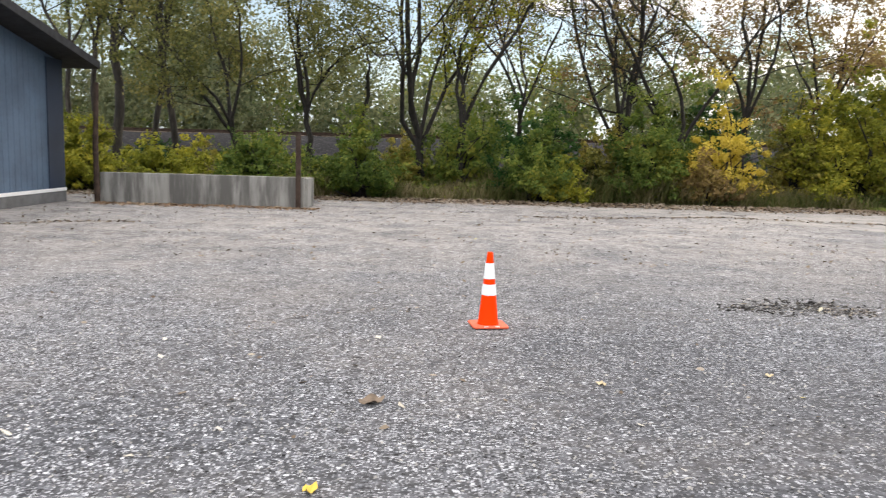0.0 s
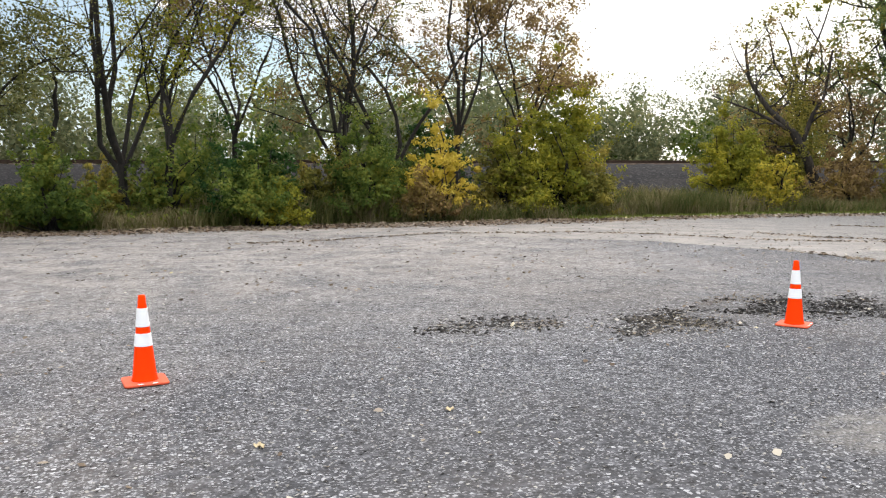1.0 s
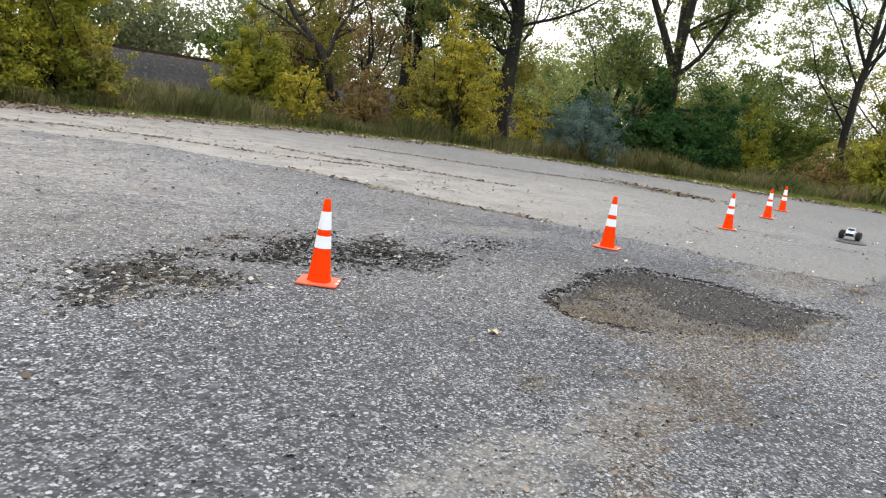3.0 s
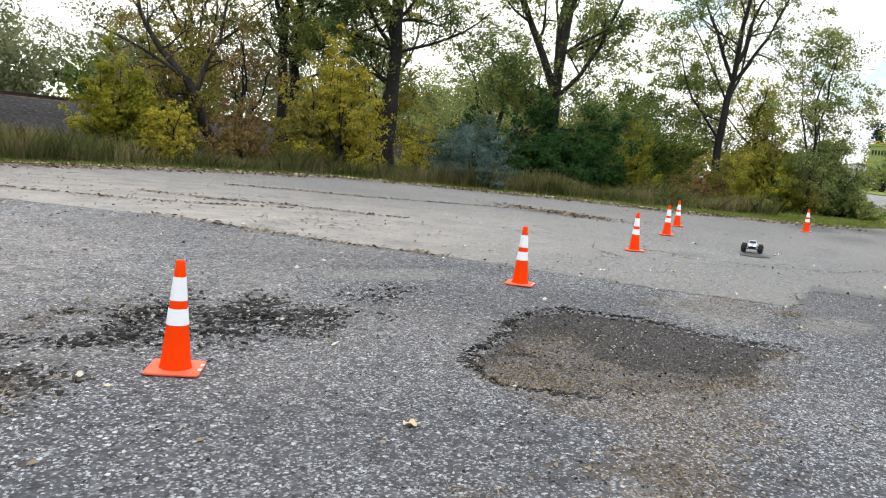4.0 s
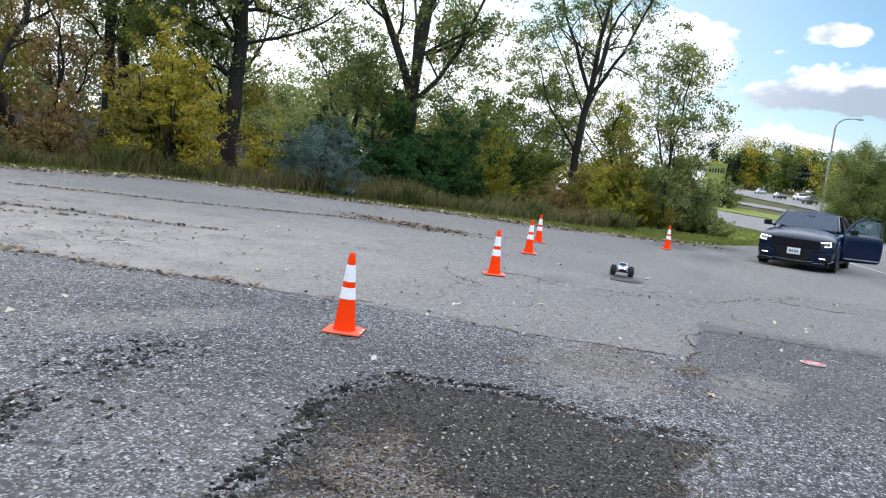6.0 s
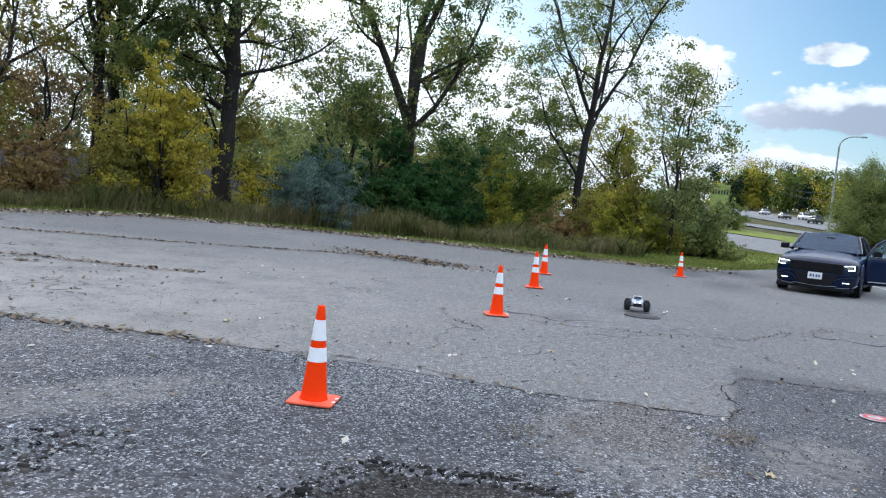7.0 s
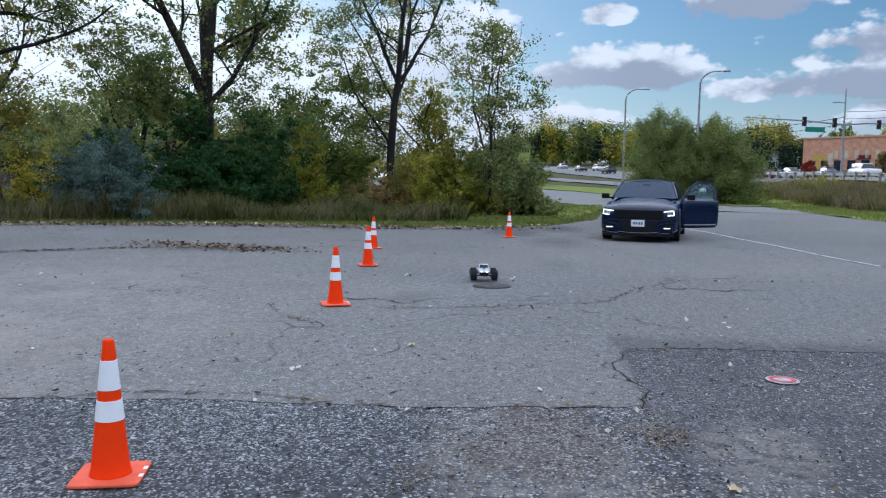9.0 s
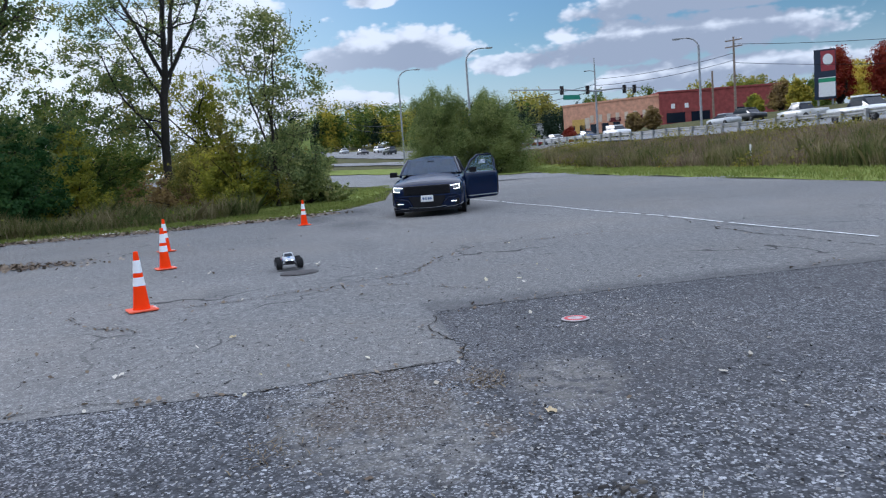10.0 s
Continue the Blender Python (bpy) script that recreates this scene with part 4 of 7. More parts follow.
    # oversized blades added inside the crown to block light passing through
    deep_in = rng.integers(m, count, count // 10)
    core = c[deep_in] * np.array([0.6, 0.6, 0.78])
    v, f = blades(c, leaf, leaf * 0.72, rng, face)
    v2, f2 = blades(core, leaf * 2.2, leaf * 1.8, rng)
    raw("crown", np.concatenate([v, v2]), np.concatenate([f, f2 + len(v)]), leaves, b)
    return tagged(b, label, category, group)


# north row, in front of the railway
T = "slender tree with sparse olive autumn leaves behind the lot"
for k, (x, y, h, r, ln) in enumerate([(-12.9, 29.2, 12, 0.11, (0.02, 0)), (-12.5, 30.6, 13, 0.12, (0.0, 0)), (-11.3, 30.0, 14, 0.2, (-0.04, 0)), (-10.8, 31.6, 13, 0.13, (0.1, 0)), (-9.0, 30.2, 12, 0.15, (-0.18, 0))]):
    tree("tree", "tall " + T, x, y, h, r, LEAF_NORTH if k % 2 else LEAF_AIRY, 11500, 20 + k, 0.42, 3, 0.35, ln, 0.092, 0.52, BARK_GREY, group="trees behind the lot")
tree("tree", "leaning tree with arching limbs and olive leaves", -6.4, 29.6, 8.5, 0.14, LEAF_NORTH, 11000, 31, 0.3, 4, 0.7, (-0.35, 0), 0.11, 0.45)
tree("tree", "small tree with yellow-green leaves behind the wall", -4.3, 30, 9, 0.13, LEAF_NORTH, 12000, 32, 0.35, 4, 0.4, (-0.05, 0), 0.092, 0.52)
tree("dead_tree", "bare leaning dead tree snag", -3.0, 31, 5.5, 0.1, LEAF_BROWN, 0, 33, 0.8, 2, 0.3, (0.16, 0))
tree("tree", "tall tree with several dark trunks and thin leaves", -0.3, 31, 14.5, 0.2, LEAF_NORTH, 19000, 34, 0.14, 5, 0.33, (-0.02, 0), 0.092, 0.55, arms=6)
tree("tree", "tall tree with thin yellow-green leaves", 1.0, 30.2, 12, 0.15, LEAF_LIME, 13000, 35, 0.22, 4, 0.45, (0.12, 0), 0.092, 0.52)
tree("tree", "thin tree with brownish autumn leaves", 3.4, 32.5, 12, 0.13, LEAF_BROWN, 11000, 36, 0.3, 4, 0.4, (0.1, 0), 0.092, 0.55)
tree("tree", "tree with spreading dark trunks and sparse leaves", 7.7, 31, 13.5, 0.19, LEAF_NORTH, 15000, 37, 0.12, 5, 0.42, (-0.1, 0), 0.092, 0.55, arms=6)
tree("tree", "dark tree leaning with sparse leaves", 9.1, 31, 13.0, 0.18, LEAF_BROWN, 14000, 38, 0.14, 4, 0.5, (0.25, 0), 0.092, 0.55)
tree("tree", "tree with brown and olive autumn leaves", 12.3, 31.6, 12, 0.15, LEAF_BROWN, 15000, 39, 0.3, 4, 0.45, (0.05, 0), 0.092, 0.55)
tree("tree", "tree with reddish brown autumn leaves", 15.6, 32, 10, 0.13, LEAF_BROWN, 11000, 40, 0.3, 4, 0.4, (0.02, 0), 0.11, 0.5)
tree("tree", "leaning half-dead tree with bare grey limbs", 31.0, 30.6, 8.4, 0.27, LEAF_BROWN, 3600, 41, 0.42, 2, 0.5, (-0.55, 0.1), 0.1, 0.35, BARK_GREY, aims=[(0.7, -1.0, 0.1, 0.2, 0.42, 0.28, 0.0), (0.98, -0.9, 0.0, 0.55, 0.5, 0.36, -0.05), (0.85, -0.9, -0.2, 0.35, 0.35, 0.2, -0.06)], up=0.0, arms=7)
tree("tree", "brown autumn tree among the bushes", 34.5, 33.0, 7.0, 0.14, LEAF_BROWN, 5000, 42, 0.25, 5, 0.6, (0, 0), 0.11, 0.55)

# cottonwoods to the east
C = "tall cottonwood with a dark trunk and airy green leaves"
for k, (x, y, h, r, ln, n, fk, lm, sd, aims) in enumerate([
        (37.6, 33.2, 16, 0.3, (0.0, 0), 22000, 0.5, 4, 6, ()),
        (39.2, 33.8, 17, 0.32, (0.04, 0), 22000, 0.5, 4, 6, ()),
        (40.95, 28.3, 16.5, 0.42, (0.02, 0), 40000, 0.6, 4, 9, [(0.62, -0.75, 0.1, 0.7, 0.36, 0.32, 0.04), (0.72, -0.35, 0.2, 1.0, 0.4, 0.36, 0.06), (0.66, 0.8, 0.0, 0.4, 0.34, 0.25, 0.03), (0.9, 0.6, -0.3, 0.7, 0.3, 0.25, 0.08)]),
        (44.2, 20.2, 15.5, 0.4, (0.02, -0.02), 52000, 0.31, 1, 2, [(1.0, -0.55, 0.1, 1.0, 0.6, 0.6, 0.04), (1.0, 0.1, 0.0, 1.0, 0.7, 0.72, 0.02), (1.0, 0.75, 0.2, 0.85, 0.52, 0.34, 0.04), (0.72, 1.0, 0.0, 0.03, 0.3, 0.22, 0.055), (0.8, -1.0, 0.1, 0.35, 0.27, 0.15, 0.06), (0.95, 0.7, -0.5, 0.6, 0.4, 0.22, 0.06), (1.0, -0.9, -0.4, 0.6, 0.42, 0.25, 0.04)]),
        (55.6, 13.5, 16, 0.27, (0.0, 0.0), 34000, 0.45, 1, 2, [(0.45, -0.62, 0.1, 0.9, 0.36, 0.34, 0.09), (1.0, 0.04, 0.0, 1.0, 0.62, 0.66, 0.0), (1.0, -0.2, 0.15, 1.0, 0.58, 0.5, 0.02), (0.9, -0.5, 0.0, 0.9, 0.42, 0.28, 0.03), (1.0, 0.6, 0.1, 0.9, 0.6, 0.42, 0.03), (0.85, 0.45, -0.3, 0.9, 0.5, 0.3, 0.05)])]):
    tree("cottonwood", C, x, y, h, r, LEAF_COTTON, n, 50 + k, fk, lm, 0.34, ln, 0.125, 0.6, BARK_DARK if k != 3 else BARK_GREY, arms=6, group="cottonwoods beside the lot", up=0.14, side_limbs=sd, aims=aims)
tree("tree", "small airy tree with pale green leaves beside the lawn", 44.85, 7.3, 8.6, 0.1, LEAF_AIRY, 7500, 58, 0.3, 4, 0.24, (0.02, 0), 0.115, 0.4, BARK_GREY, arms=6, side_limbs=9, fill=(8500, 1.4, 8.7, 1.9))
tree("tree", "yellow-green tree behind the cottonwoods", 58.5, 11.3, 7.5, 0.14, LEAF_LIME, 9000, 590, 0.25, 5, 0.5, (0, 0), 0.14, 0.6)
tree("tree", "green tree beyond the lot", 60.5, 19.5, 9, 0.15, LEAF_GREEN, 14000, 59, 0.2, 5, 0.5, (0, 0), 0.16, 0.7)
for k, (x, y, h) in enumerate([(47.5, 33.5, 11), (52.5, 27.5, 9.5), (34.5, 36.5, 11), (62, 30, 10)]):
    tree("tree", "leafy green tree behind the cottonwoods", x, y, h, 0.2, LEAF_AIRY if k % 2 else LEAF_OLIVE, 9000, 560 + k, 0.3, 5, 0.5, (0, 0), 0.16, 0.7, group="trees behind the cottonwoods", side_limbs=4)

# bushes
NORTH_BUSHES = [
        (-12.0, 28.4, 2.6, 2.6, LEAF_LIME, 5250, "yellow-green bush beside the shed"),
        (-8.3, 26.0, 3.2, 1.9, LEAF_LIME, 5250, "low yellow-green bush behind the concrete wall"),
        (-5.4, 25.6, 3.0, 2.0, LEAF_GREEN, 5250, "low green bush behind the concrete wall"),
        (-2.4, 27.8, 2.6, 2.6, LEAF_GREEN, 5250, "yellow-green bush behind the lot"),
        (4.0, 28.3, 3.0, 2.7, LEAF_GREEN, 8250, "dense green bush behind the lot"),
        (4.6, 27.7, 1.5, 1.7, LEAF_LIME, 3300, "small bright yellow-green bush at the edge"),
        (7.9, 28.8, 2.6, 3.4, LEAF_GREEN, 8250, "dense green bush behind the lot"),
        (10.7, 29.0, 3.0, 3.7, LEAF_YELLOW, 4200, "bright yellow autumn bush behind the lot"),
        (9.9, 28.4, 2.0, 1.6, LEAF_BROWN, 2700, "brown withered bush behind the lot"),
        (14.3, 29.6, 3.2, 4.0, LEAF_LIME, 6000, "tall yellow-green bush behind the lot"),
        (16.4, 30.0, 3.4, 5.6, LEAF_LIME, 12750, "tall yellow-green bush beside the gap"),
        (17.2, 28.9, 2.0, 2.4, LEAF_OLIVE, 5250, "olive bush beside the gap"),
        (25.1, 30.6, 2.8, 4.0, LEAF_LIME, 9750, "bright yellow-green bush beside the gap"),
        (25.6, 28.2, 1.9, 2.3, LEAF_GOLD, 3400, "small yellow bush at the edge of the lot")]
EAST_BUSHES = [
        (28.2, 30.6, 4.6, 5.0, LEAF_OLIVE, 12750, "broad olive and brown bush"),
        (28.5, 27.0, 3.2, 3.0, LEAF_BROWN, 4600, "brown bush at the edge of the lot"),
        (31.2, 25.6, 3.4, 4.4, LEAF_OLIVE, 8250, "olive bush at the edge of the lot"),
        (32.0, 24.6, 3.8, 5.2, LEAF_GOLD, 10500, "tall golden autumn bush"),
        (33.4, 26.4, 3.4, 5.4, LEAF_GOLD, 9500, "tall bush turning yellow"),
        (38.4, 24.6, 3.0, 2.6, LEAF_GOLD, 2200, "thin yellowing bush under the cottonwoods"),
        (40.5, 23.0, 4.0, 3.4, LEAF_DARK, 7000, "dark green bush under the cottonwoods"),
        (34.3, 19.4, 4.0, 3.0, LEAF_BLUE, 19000, "rounded blue-grey bush in the weeds"),
        (38.2, 17.0, 5.6, 3.9, LEAF_DARK, 19500, "broad dark green bush in the weeds"),
        (43.2, 15.4, 3.0, 3.4, LEAF_LIME, 7500, "yellow-green bush behind the lot"),
        (47.5, 20.5, 5.0, 3.6, LEAF_OLIVE, 10500, "olive bush behind the cottonwoods"),
        (52, 21, 5.5, 3.6, LEAF_GREEN, 12000, "green bush behind the cottonwoods"),
        (57.5, 18.5, 5.5, 4.2, LEAF_GREEN, 13500, "large green bush beyond the weeds"),
        (50.5, 12.0, 5.0, 1.7, LEAF_BROWN, 5500, "brown bush in tall weeds"),
        (46.5, 9.6, 4.6, 3.6, LEAF_OLIVE, 8000, "olive bush beside the small tree"),
        (41.9, 8.7, 4.0, 2.7, LEAF_LIME, 8500, "loose yellow-green bush beside the lawn"),
        (44.6, 5.9, 3.2, 2.5, LEAF_AIRY, 8000, "loose yellowing bush beside the lawn"),
        (51, 8.0, 4.5, 3.4, LEAF_OLIVE, 8250, "olive bush beside the lawn")]
for k, (x, y, w_, h, mat, n, lab) in enumerate(NORTH_BUSHES + EAST_BUSHES):
    if k >= len(NORTH_BUSHES) and x < 45:      # the eastern row stands back behind a strip of weeds
        x, y = x + 0.075 * (x - 8), y + 0.075 * (y - 5.2)
    bush("bush", lab, x, y, w_, h, mat, int(n * 0.85), 100 + k, 0.085 if mat is LEAF_BLUE else 0.12 if w_ < 5 else 0.14, clumps=int(30 + 8 * w_) if mat is not LEAF_YELLOW else int(8 + 5 * w_), group="bushes round the lot")
for k in range(18):
    rng_ = random.Random(300 + k)
    x = -13 + 34 * (k + rng_.random() * 0.7) / 18
    if 18.6 < x < 24.6:
        continue
    bush("bush", "dark undergrowth bush behind the lot", x, rng_.uniform(29.5, 33.5), rng_.uniform(2.6, 4.0), rng_.uniform(2.2, 3.6) * (0.5 if x < -1 else 1.0), (LEAF_GREEN, LEAF_DARK, LEAF_OLIVE, LEAF_GREEN)[k % 4], 3700, 300 + k, 0.13, 50, group="undergrowth")
bush("bush", "grey-green shrub on the far verge", 116.8, 5.1, 6.0, 4.0, LEAF_COTTON, 5000, 399, 0.16, 50, group="bushes round the lot")
bush("willow", "large drooping willow clump beyond the car", 82.5, -6.3, 7.8, 8.9, LEAF_WILLOW, 42000, 400, 0.125, 70, droop=0.9, base=0.05, category="willow")
bush("willow", "large drooping willow clump beyond the car", 81.8, -11.2, 7.4, 8.0, LEAF_WILLOW, 38000, 401, 0.125, 70, droop=0.9, base=0.05, category="willow")


# ---- vegetation that cannot be counted ----
def stuff(name, verts, faces, mat, label, category):
    return tagged(raw(name, verts, faces, mat), label, category, kind="stuff")


def scatter_woods(name, spots, mat, label, seed, leaf, per, rad):
    """Far crowns: clumps of large blades round each spot (x, y, height), with trunks."""
    rng = np.random.default_rng(seed)
    per, leaf = int(per * 1.7), leaf * 0.7
    vs, fs, n = [], [], 0
    for x, y, h in spots:
        base = float(land(x, y))
        m = 26
        cc = np.stack([rng.normal(0, rad * 0.45, m), rng.normal(0, rad * 0.45, m), rng.uniform(0.12, 0.98, m) * h], -1)
        way_ = rng.normal(0, 1, (per, 3))
        way_ *= 1.9 * rng.random((per, 1)) ** 0.45 / np.linalg.norm(way_, axis=1)[:, None]
        c = cc[rng.integers(0, m, per)] + way_ * np.array([rad * 0.2, rad * 0.2, h * 0.065])
        c[:, 2] = np.abs(c[:, 2])
        v, f = blades(c + np.array([x, y, base]), leaf, leaf * 0.75, rng, way_ + np.array([0, 0, 0.6]))
        vs.append(v)
        fs.append(f + n)
        n += len(v)
        # larger blades added in the middle, to keep light from showing through
        heart = c[: per // 5] * np.array([0.62, 0.62, 0.78]) + np.array([x, y, base])
        v, f = blades(heart, leaf * 1.9, leaf * 1.6, rng)
        vs.append(v)
        fs.append(f + n)
        n += len(v)
        tv, tf = tube(np.array([[x, y, base], [x + 0.1, y, base + h * 0.4], [x, y, base + h * 0.85]]), [0.12, 0.09, 0.03], 4, n)
        vs.append(tv)
        fs.append(tf)
        n += len(tv)
    return stuff(name, np.concatenate(vs), np.concatenate(fs), mat, label, "woods")


wr = random.Random(9)
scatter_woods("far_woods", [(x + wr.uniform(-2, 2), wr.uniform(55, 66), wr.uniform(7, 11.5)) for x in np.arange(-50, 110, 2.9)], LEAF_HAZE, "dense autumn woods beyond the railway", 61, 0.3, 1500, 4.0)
scatter_woods("far_woods", [(x + wr.uniform(-2, 2), wr.uniform(62, 80), wr.uniform(6, 10.5)) for x in np.arange(-60, 130, 4.6)], LEAF_GREEN, "dense green woods beyond the railway", 62, 0.55, 560, 5.0)
scatter_woods("far_woods", [(wr.uniform(60, 105), wr.uniform(24, 50), wr.uniform(5.5, 8.5)) for _ in range(34)], LEAF_AIRY, "pale green thicket beyond the cottonwoods", 63, 0.3, 900, 3.0)
scatter_woods("far_woods", [(wr.uniform(62, 100), wr.uniform(13, 24), wr.uniform(3, 4.5)) for _ in range(16)], LEAF_OLIVE, "low olive thicket beyond the lawn", 64, 0.35, 420, 2.6)
scatter_woods("far_woods", [(wr.uniform(-44, -10), wr.uniform(50, 58), wr.uniform(12, 17)) for _ in range(13)], LEAF_HAZE, "tall green trees beyond the railway, haze in their leaf colour", 70, 0.26, 1500, 4.5)
far_spots = []
for _ in range(76):
    a, d = radians(wr.uniform(89, 106)), wr.uniform(300, 380)
    far_spots.append((8.8 + d * math.sin(a), 5.7 + d * math.cos(a), wr.uniform(9.5, 19)))
scatter_woods("far_woods", far_spots[:30], LEAF_GOLD, "golden woods on the far hill", 65, 0.9, 800, 7)
scatter_woods("far_woods", far_spots[30:56], LEAF_GREEN, "green woods on the far hill", 71, 0.9, 800, 7)
scatter_woods("far_woods", far_spots[56:], LEAF_PINE, "dark conifers on the far hill", 66, 0.8, 520, 4.0)
far_spots = []
for _ in range(26):
    a, d = radians(wr.uniform(102.5, 109)), wr.uniform(205, 240)
    far_spots.append((8.8 + d * math.sin(a), 5.7 + d * math.cos(a), wr.uniform(6, 10.5)))
scatter_woods("far_woods", far_spots, LEAF_PINE, "dark conifers beyond the highway", 69, 0.6, 260, 3.0)
far_spots = []
for _ in range(70):
    a, d = radians(wr.uniform(104, 131)), wr.uniform(260, 330)
    far_spots.append((8.8 + d * math.sin(a), 5.7 + d * math.cos(a), wr.uniform(9.5, 14.5)))
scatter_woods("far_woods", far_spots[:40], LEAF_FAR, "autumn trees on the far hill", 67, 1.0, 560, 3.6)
scatter_woods("far_woods", far_spots[40:], LEAF_GREEN, "green trees on the far hill", 68, 1.0, 560, 3.6)


def edge_points(n, rng, lo, hi, along):
    """Random places beside the lot's edge, lo to hi metres out, along a stretch of its length."""
    ex, ey = np.array(EDGE_X[2:], float), np.array(EDGE_Y[2:], float)
    s = np.concatenate([[0], np.cumsum(np.hypot(np.diff(ex), np.diff(ey)))])
    t = rng.uniform(along[0], along[1], n)
    x, y = np.interp(t, s, ex), np.interp(t, s, ey)
    dx_, dy_ = np.interp(t + 0.4, s, ex) - np.interp(t - 0.4, s, ex), np.interp(t + 0.4, s, ey) - np.interp(t - 0.4, s, ey)
    q = np.hypot(dx_, dy_) + 1e-9
    off = rng.uniform(lo, hi, n)
    return x + dy_ / q * off, y - dx_ / q * off


def tufts(name, x, y, z, tall, wide, mat, label, category, rng, lean=0.32):
    n = len(x)
    hgt = tall * rng.uniform(0.5, 1.25, n)
    c = np.stack([x, y, z], -1)
    lean_ = rng.normal(0, lean, (n, 2)) * hgt[:, None]
    a = rng.random(n) * 3.14
    side = np.stack([np.cos(a), np.sin(a), np.zeros(n)], -1) * wide * rng.uniform(0.6, 1.4, (n, 1))
    tip = c + np.concatenate([lean_, hgt[:, None]], 1)
    mid = c + np.concatenate([lean_ * 0.35, hgt[:, None] * 0.55], 1)
    verts = np.stack([c - side * 0.3, c + side * 0.3, mid + side * 0.5, tip, mid - side * 0.5], 1).reshape(-1, 3)
    return stuff(name, verts, np.arange(5 * n).reshape(n, 5), mat, label, category)


wg = np.random.default_rng(77)
x, y = edge_points(135000, wg, 0.8, 6.0, (9, 76))
strip = np.interp(y, [5, 8, 11, 14, 19, 24], [3.6, 3.2, 2.3, 1.5, 1.0, 0.8])
keep = x > lot_right(y) + strip
x, y = x[keep], y[keep]
patchy = 0.55 + 0.5 * np.sin(x * 0.9 + np.sin(y * 1.1)) * np.cos(y * 0.8)
keep = wg.random(len(x)) < 0.35 + 0.6 * patchy
x, y = x[keep], y[keep]
tall = 0.46 + 0.58 * np.clip(0.5 + 0.5 * np.sin(x * 0.43 + 1.7 * np.sin(y * 0.6)) + 0.3 * np.sin(x * 2.1 + y * 1.7), 0, 1)
tall = tall * (0.55 + 0.45 * smoothstep(y, 4.2, 7.5))      # lower towards the lawn
tufts("tall_weeds", x, y, land(x, y) - 0.03, tall, 0.022, WEEDS, "tall uncut weeds and grass along the lot", "weeds", wg)
# broad-leaved weeds between the stalks
x, y = edge_points(9000, wg, 0.9, 4.2, (9, 76))
keep = (x > lot_right(y) + np.interp(y, [5, 8, 11, 14], [3.6, 3.2, 2.3, 1.5])) & (np.sin(x * 0.8 + 2 * np.sin(y * 0.7)) + wg.normal(0, 0.5, len(x)) > 0.2)
x, y = x[keep], y[keep]
v, f = blades(np.stack([x, y, land(x, y) + np.abs(wg.normal(0.22, 0.16, len(x)))], -1), 0.14, 0.09, wg)
stuff("low_shrubs", v, f, LEAF_GREEN, "low broad-leaved weeds along the lot", "weeds")
x, y = edge_points(40000, wg, 0.0, 4.2, (0, 44))
tufts("short_grass", x, y, land(x, y) - 0.01, 0.13, 0.03, TURF, "short green grass at the edge of the lot", "grass", wg)
x, y = wg.uniform(38, 66, 11000), wg.uniform(0.5, 9.5, 11000)
keep = (x > lot_right(y) + 0.2)
x, y = x[keep], y[keep]
tufts("short_grass", x, y, land(x, y) + 0.04, 0.12, 0.03, TURF, "mown green lawn grass", "grass", wg)
x = wg.uniform(14, 100, 17000)
y = np.interp(x, [10, 30, 38, 62, 80, 100], [-10.1, -10.4, -10.8, -11.5, -13.5, -13.5]) - 5.6 * wg.random(17000)
tufts("short_grass", x, y, land(x, y) + 0.03, 0.16, 0.04, TURF, "mown green verge grass", "grass", wg)
x = wg.uniform(14, 120, 95000)
y = rail_y(x) + 1.2 + wg.random(len(x)) * (-17 - rail_y(x) - 1.2)
clump = np.sin(x * 0.55 + 1.5 * np.sin(y * 0.8)) + 0.7 * np.sin(x * 1.9 + y * 1.3) + wg.normal(0, 0.45, len(x))
near_lot = smoothstep(y, -20.5, -17.5) + 1.1 * smoothstep(x, 48, 36)
tall = np.clip(1.5 - 0.62 * land(x, y), 0.25, 1.3) * (0.8 + 0.16 * clump)
for pick_, mat_, lab_, cat_ in ((clump + 1.2 * near_lot > 1.15, WEEDS, "green weeds and grass below the guard rail", "weeds"), (clump + 1.2 * near_lot <= 1.15, REEDS, "tall brown reeds and dry weeds below the guard rail", "reeds")):
    tufts("tall_" + cat_, x[pick_], y[pick_], land(x[pick_], y[pick_]) - 0.05, tall[pick_], 0.042, mat_, lab_, cat_, wg, 0.22)
# leafy shrubs among the reeds
n = 26000
c_ = wg.integers(0, 150, n)
cx_, cy_ = wg.uniform(20, 90, 150), wg.uniform(0.0, 1.0, 150)
px_ = cx_[c_] + wg.normal(0, 0.5, n)
py_ = rail_y(cx_[c_]) + 1.5 + cy_[c_] * (-17.5 - rail_y(cx_[c_])) * 0.9 + wg.normal(0, 0.5, n)
v, f = blades(np.stack([px_, py_, land(px_, py_) + np.abs(wg.normal(0.3, 0.34, n))], -1), 0.12, 0.085, wg)
stuff("low_shrubs", v, f, LEAF_OLIVE, "low leafy shrubs among the reeds", "shrubs")


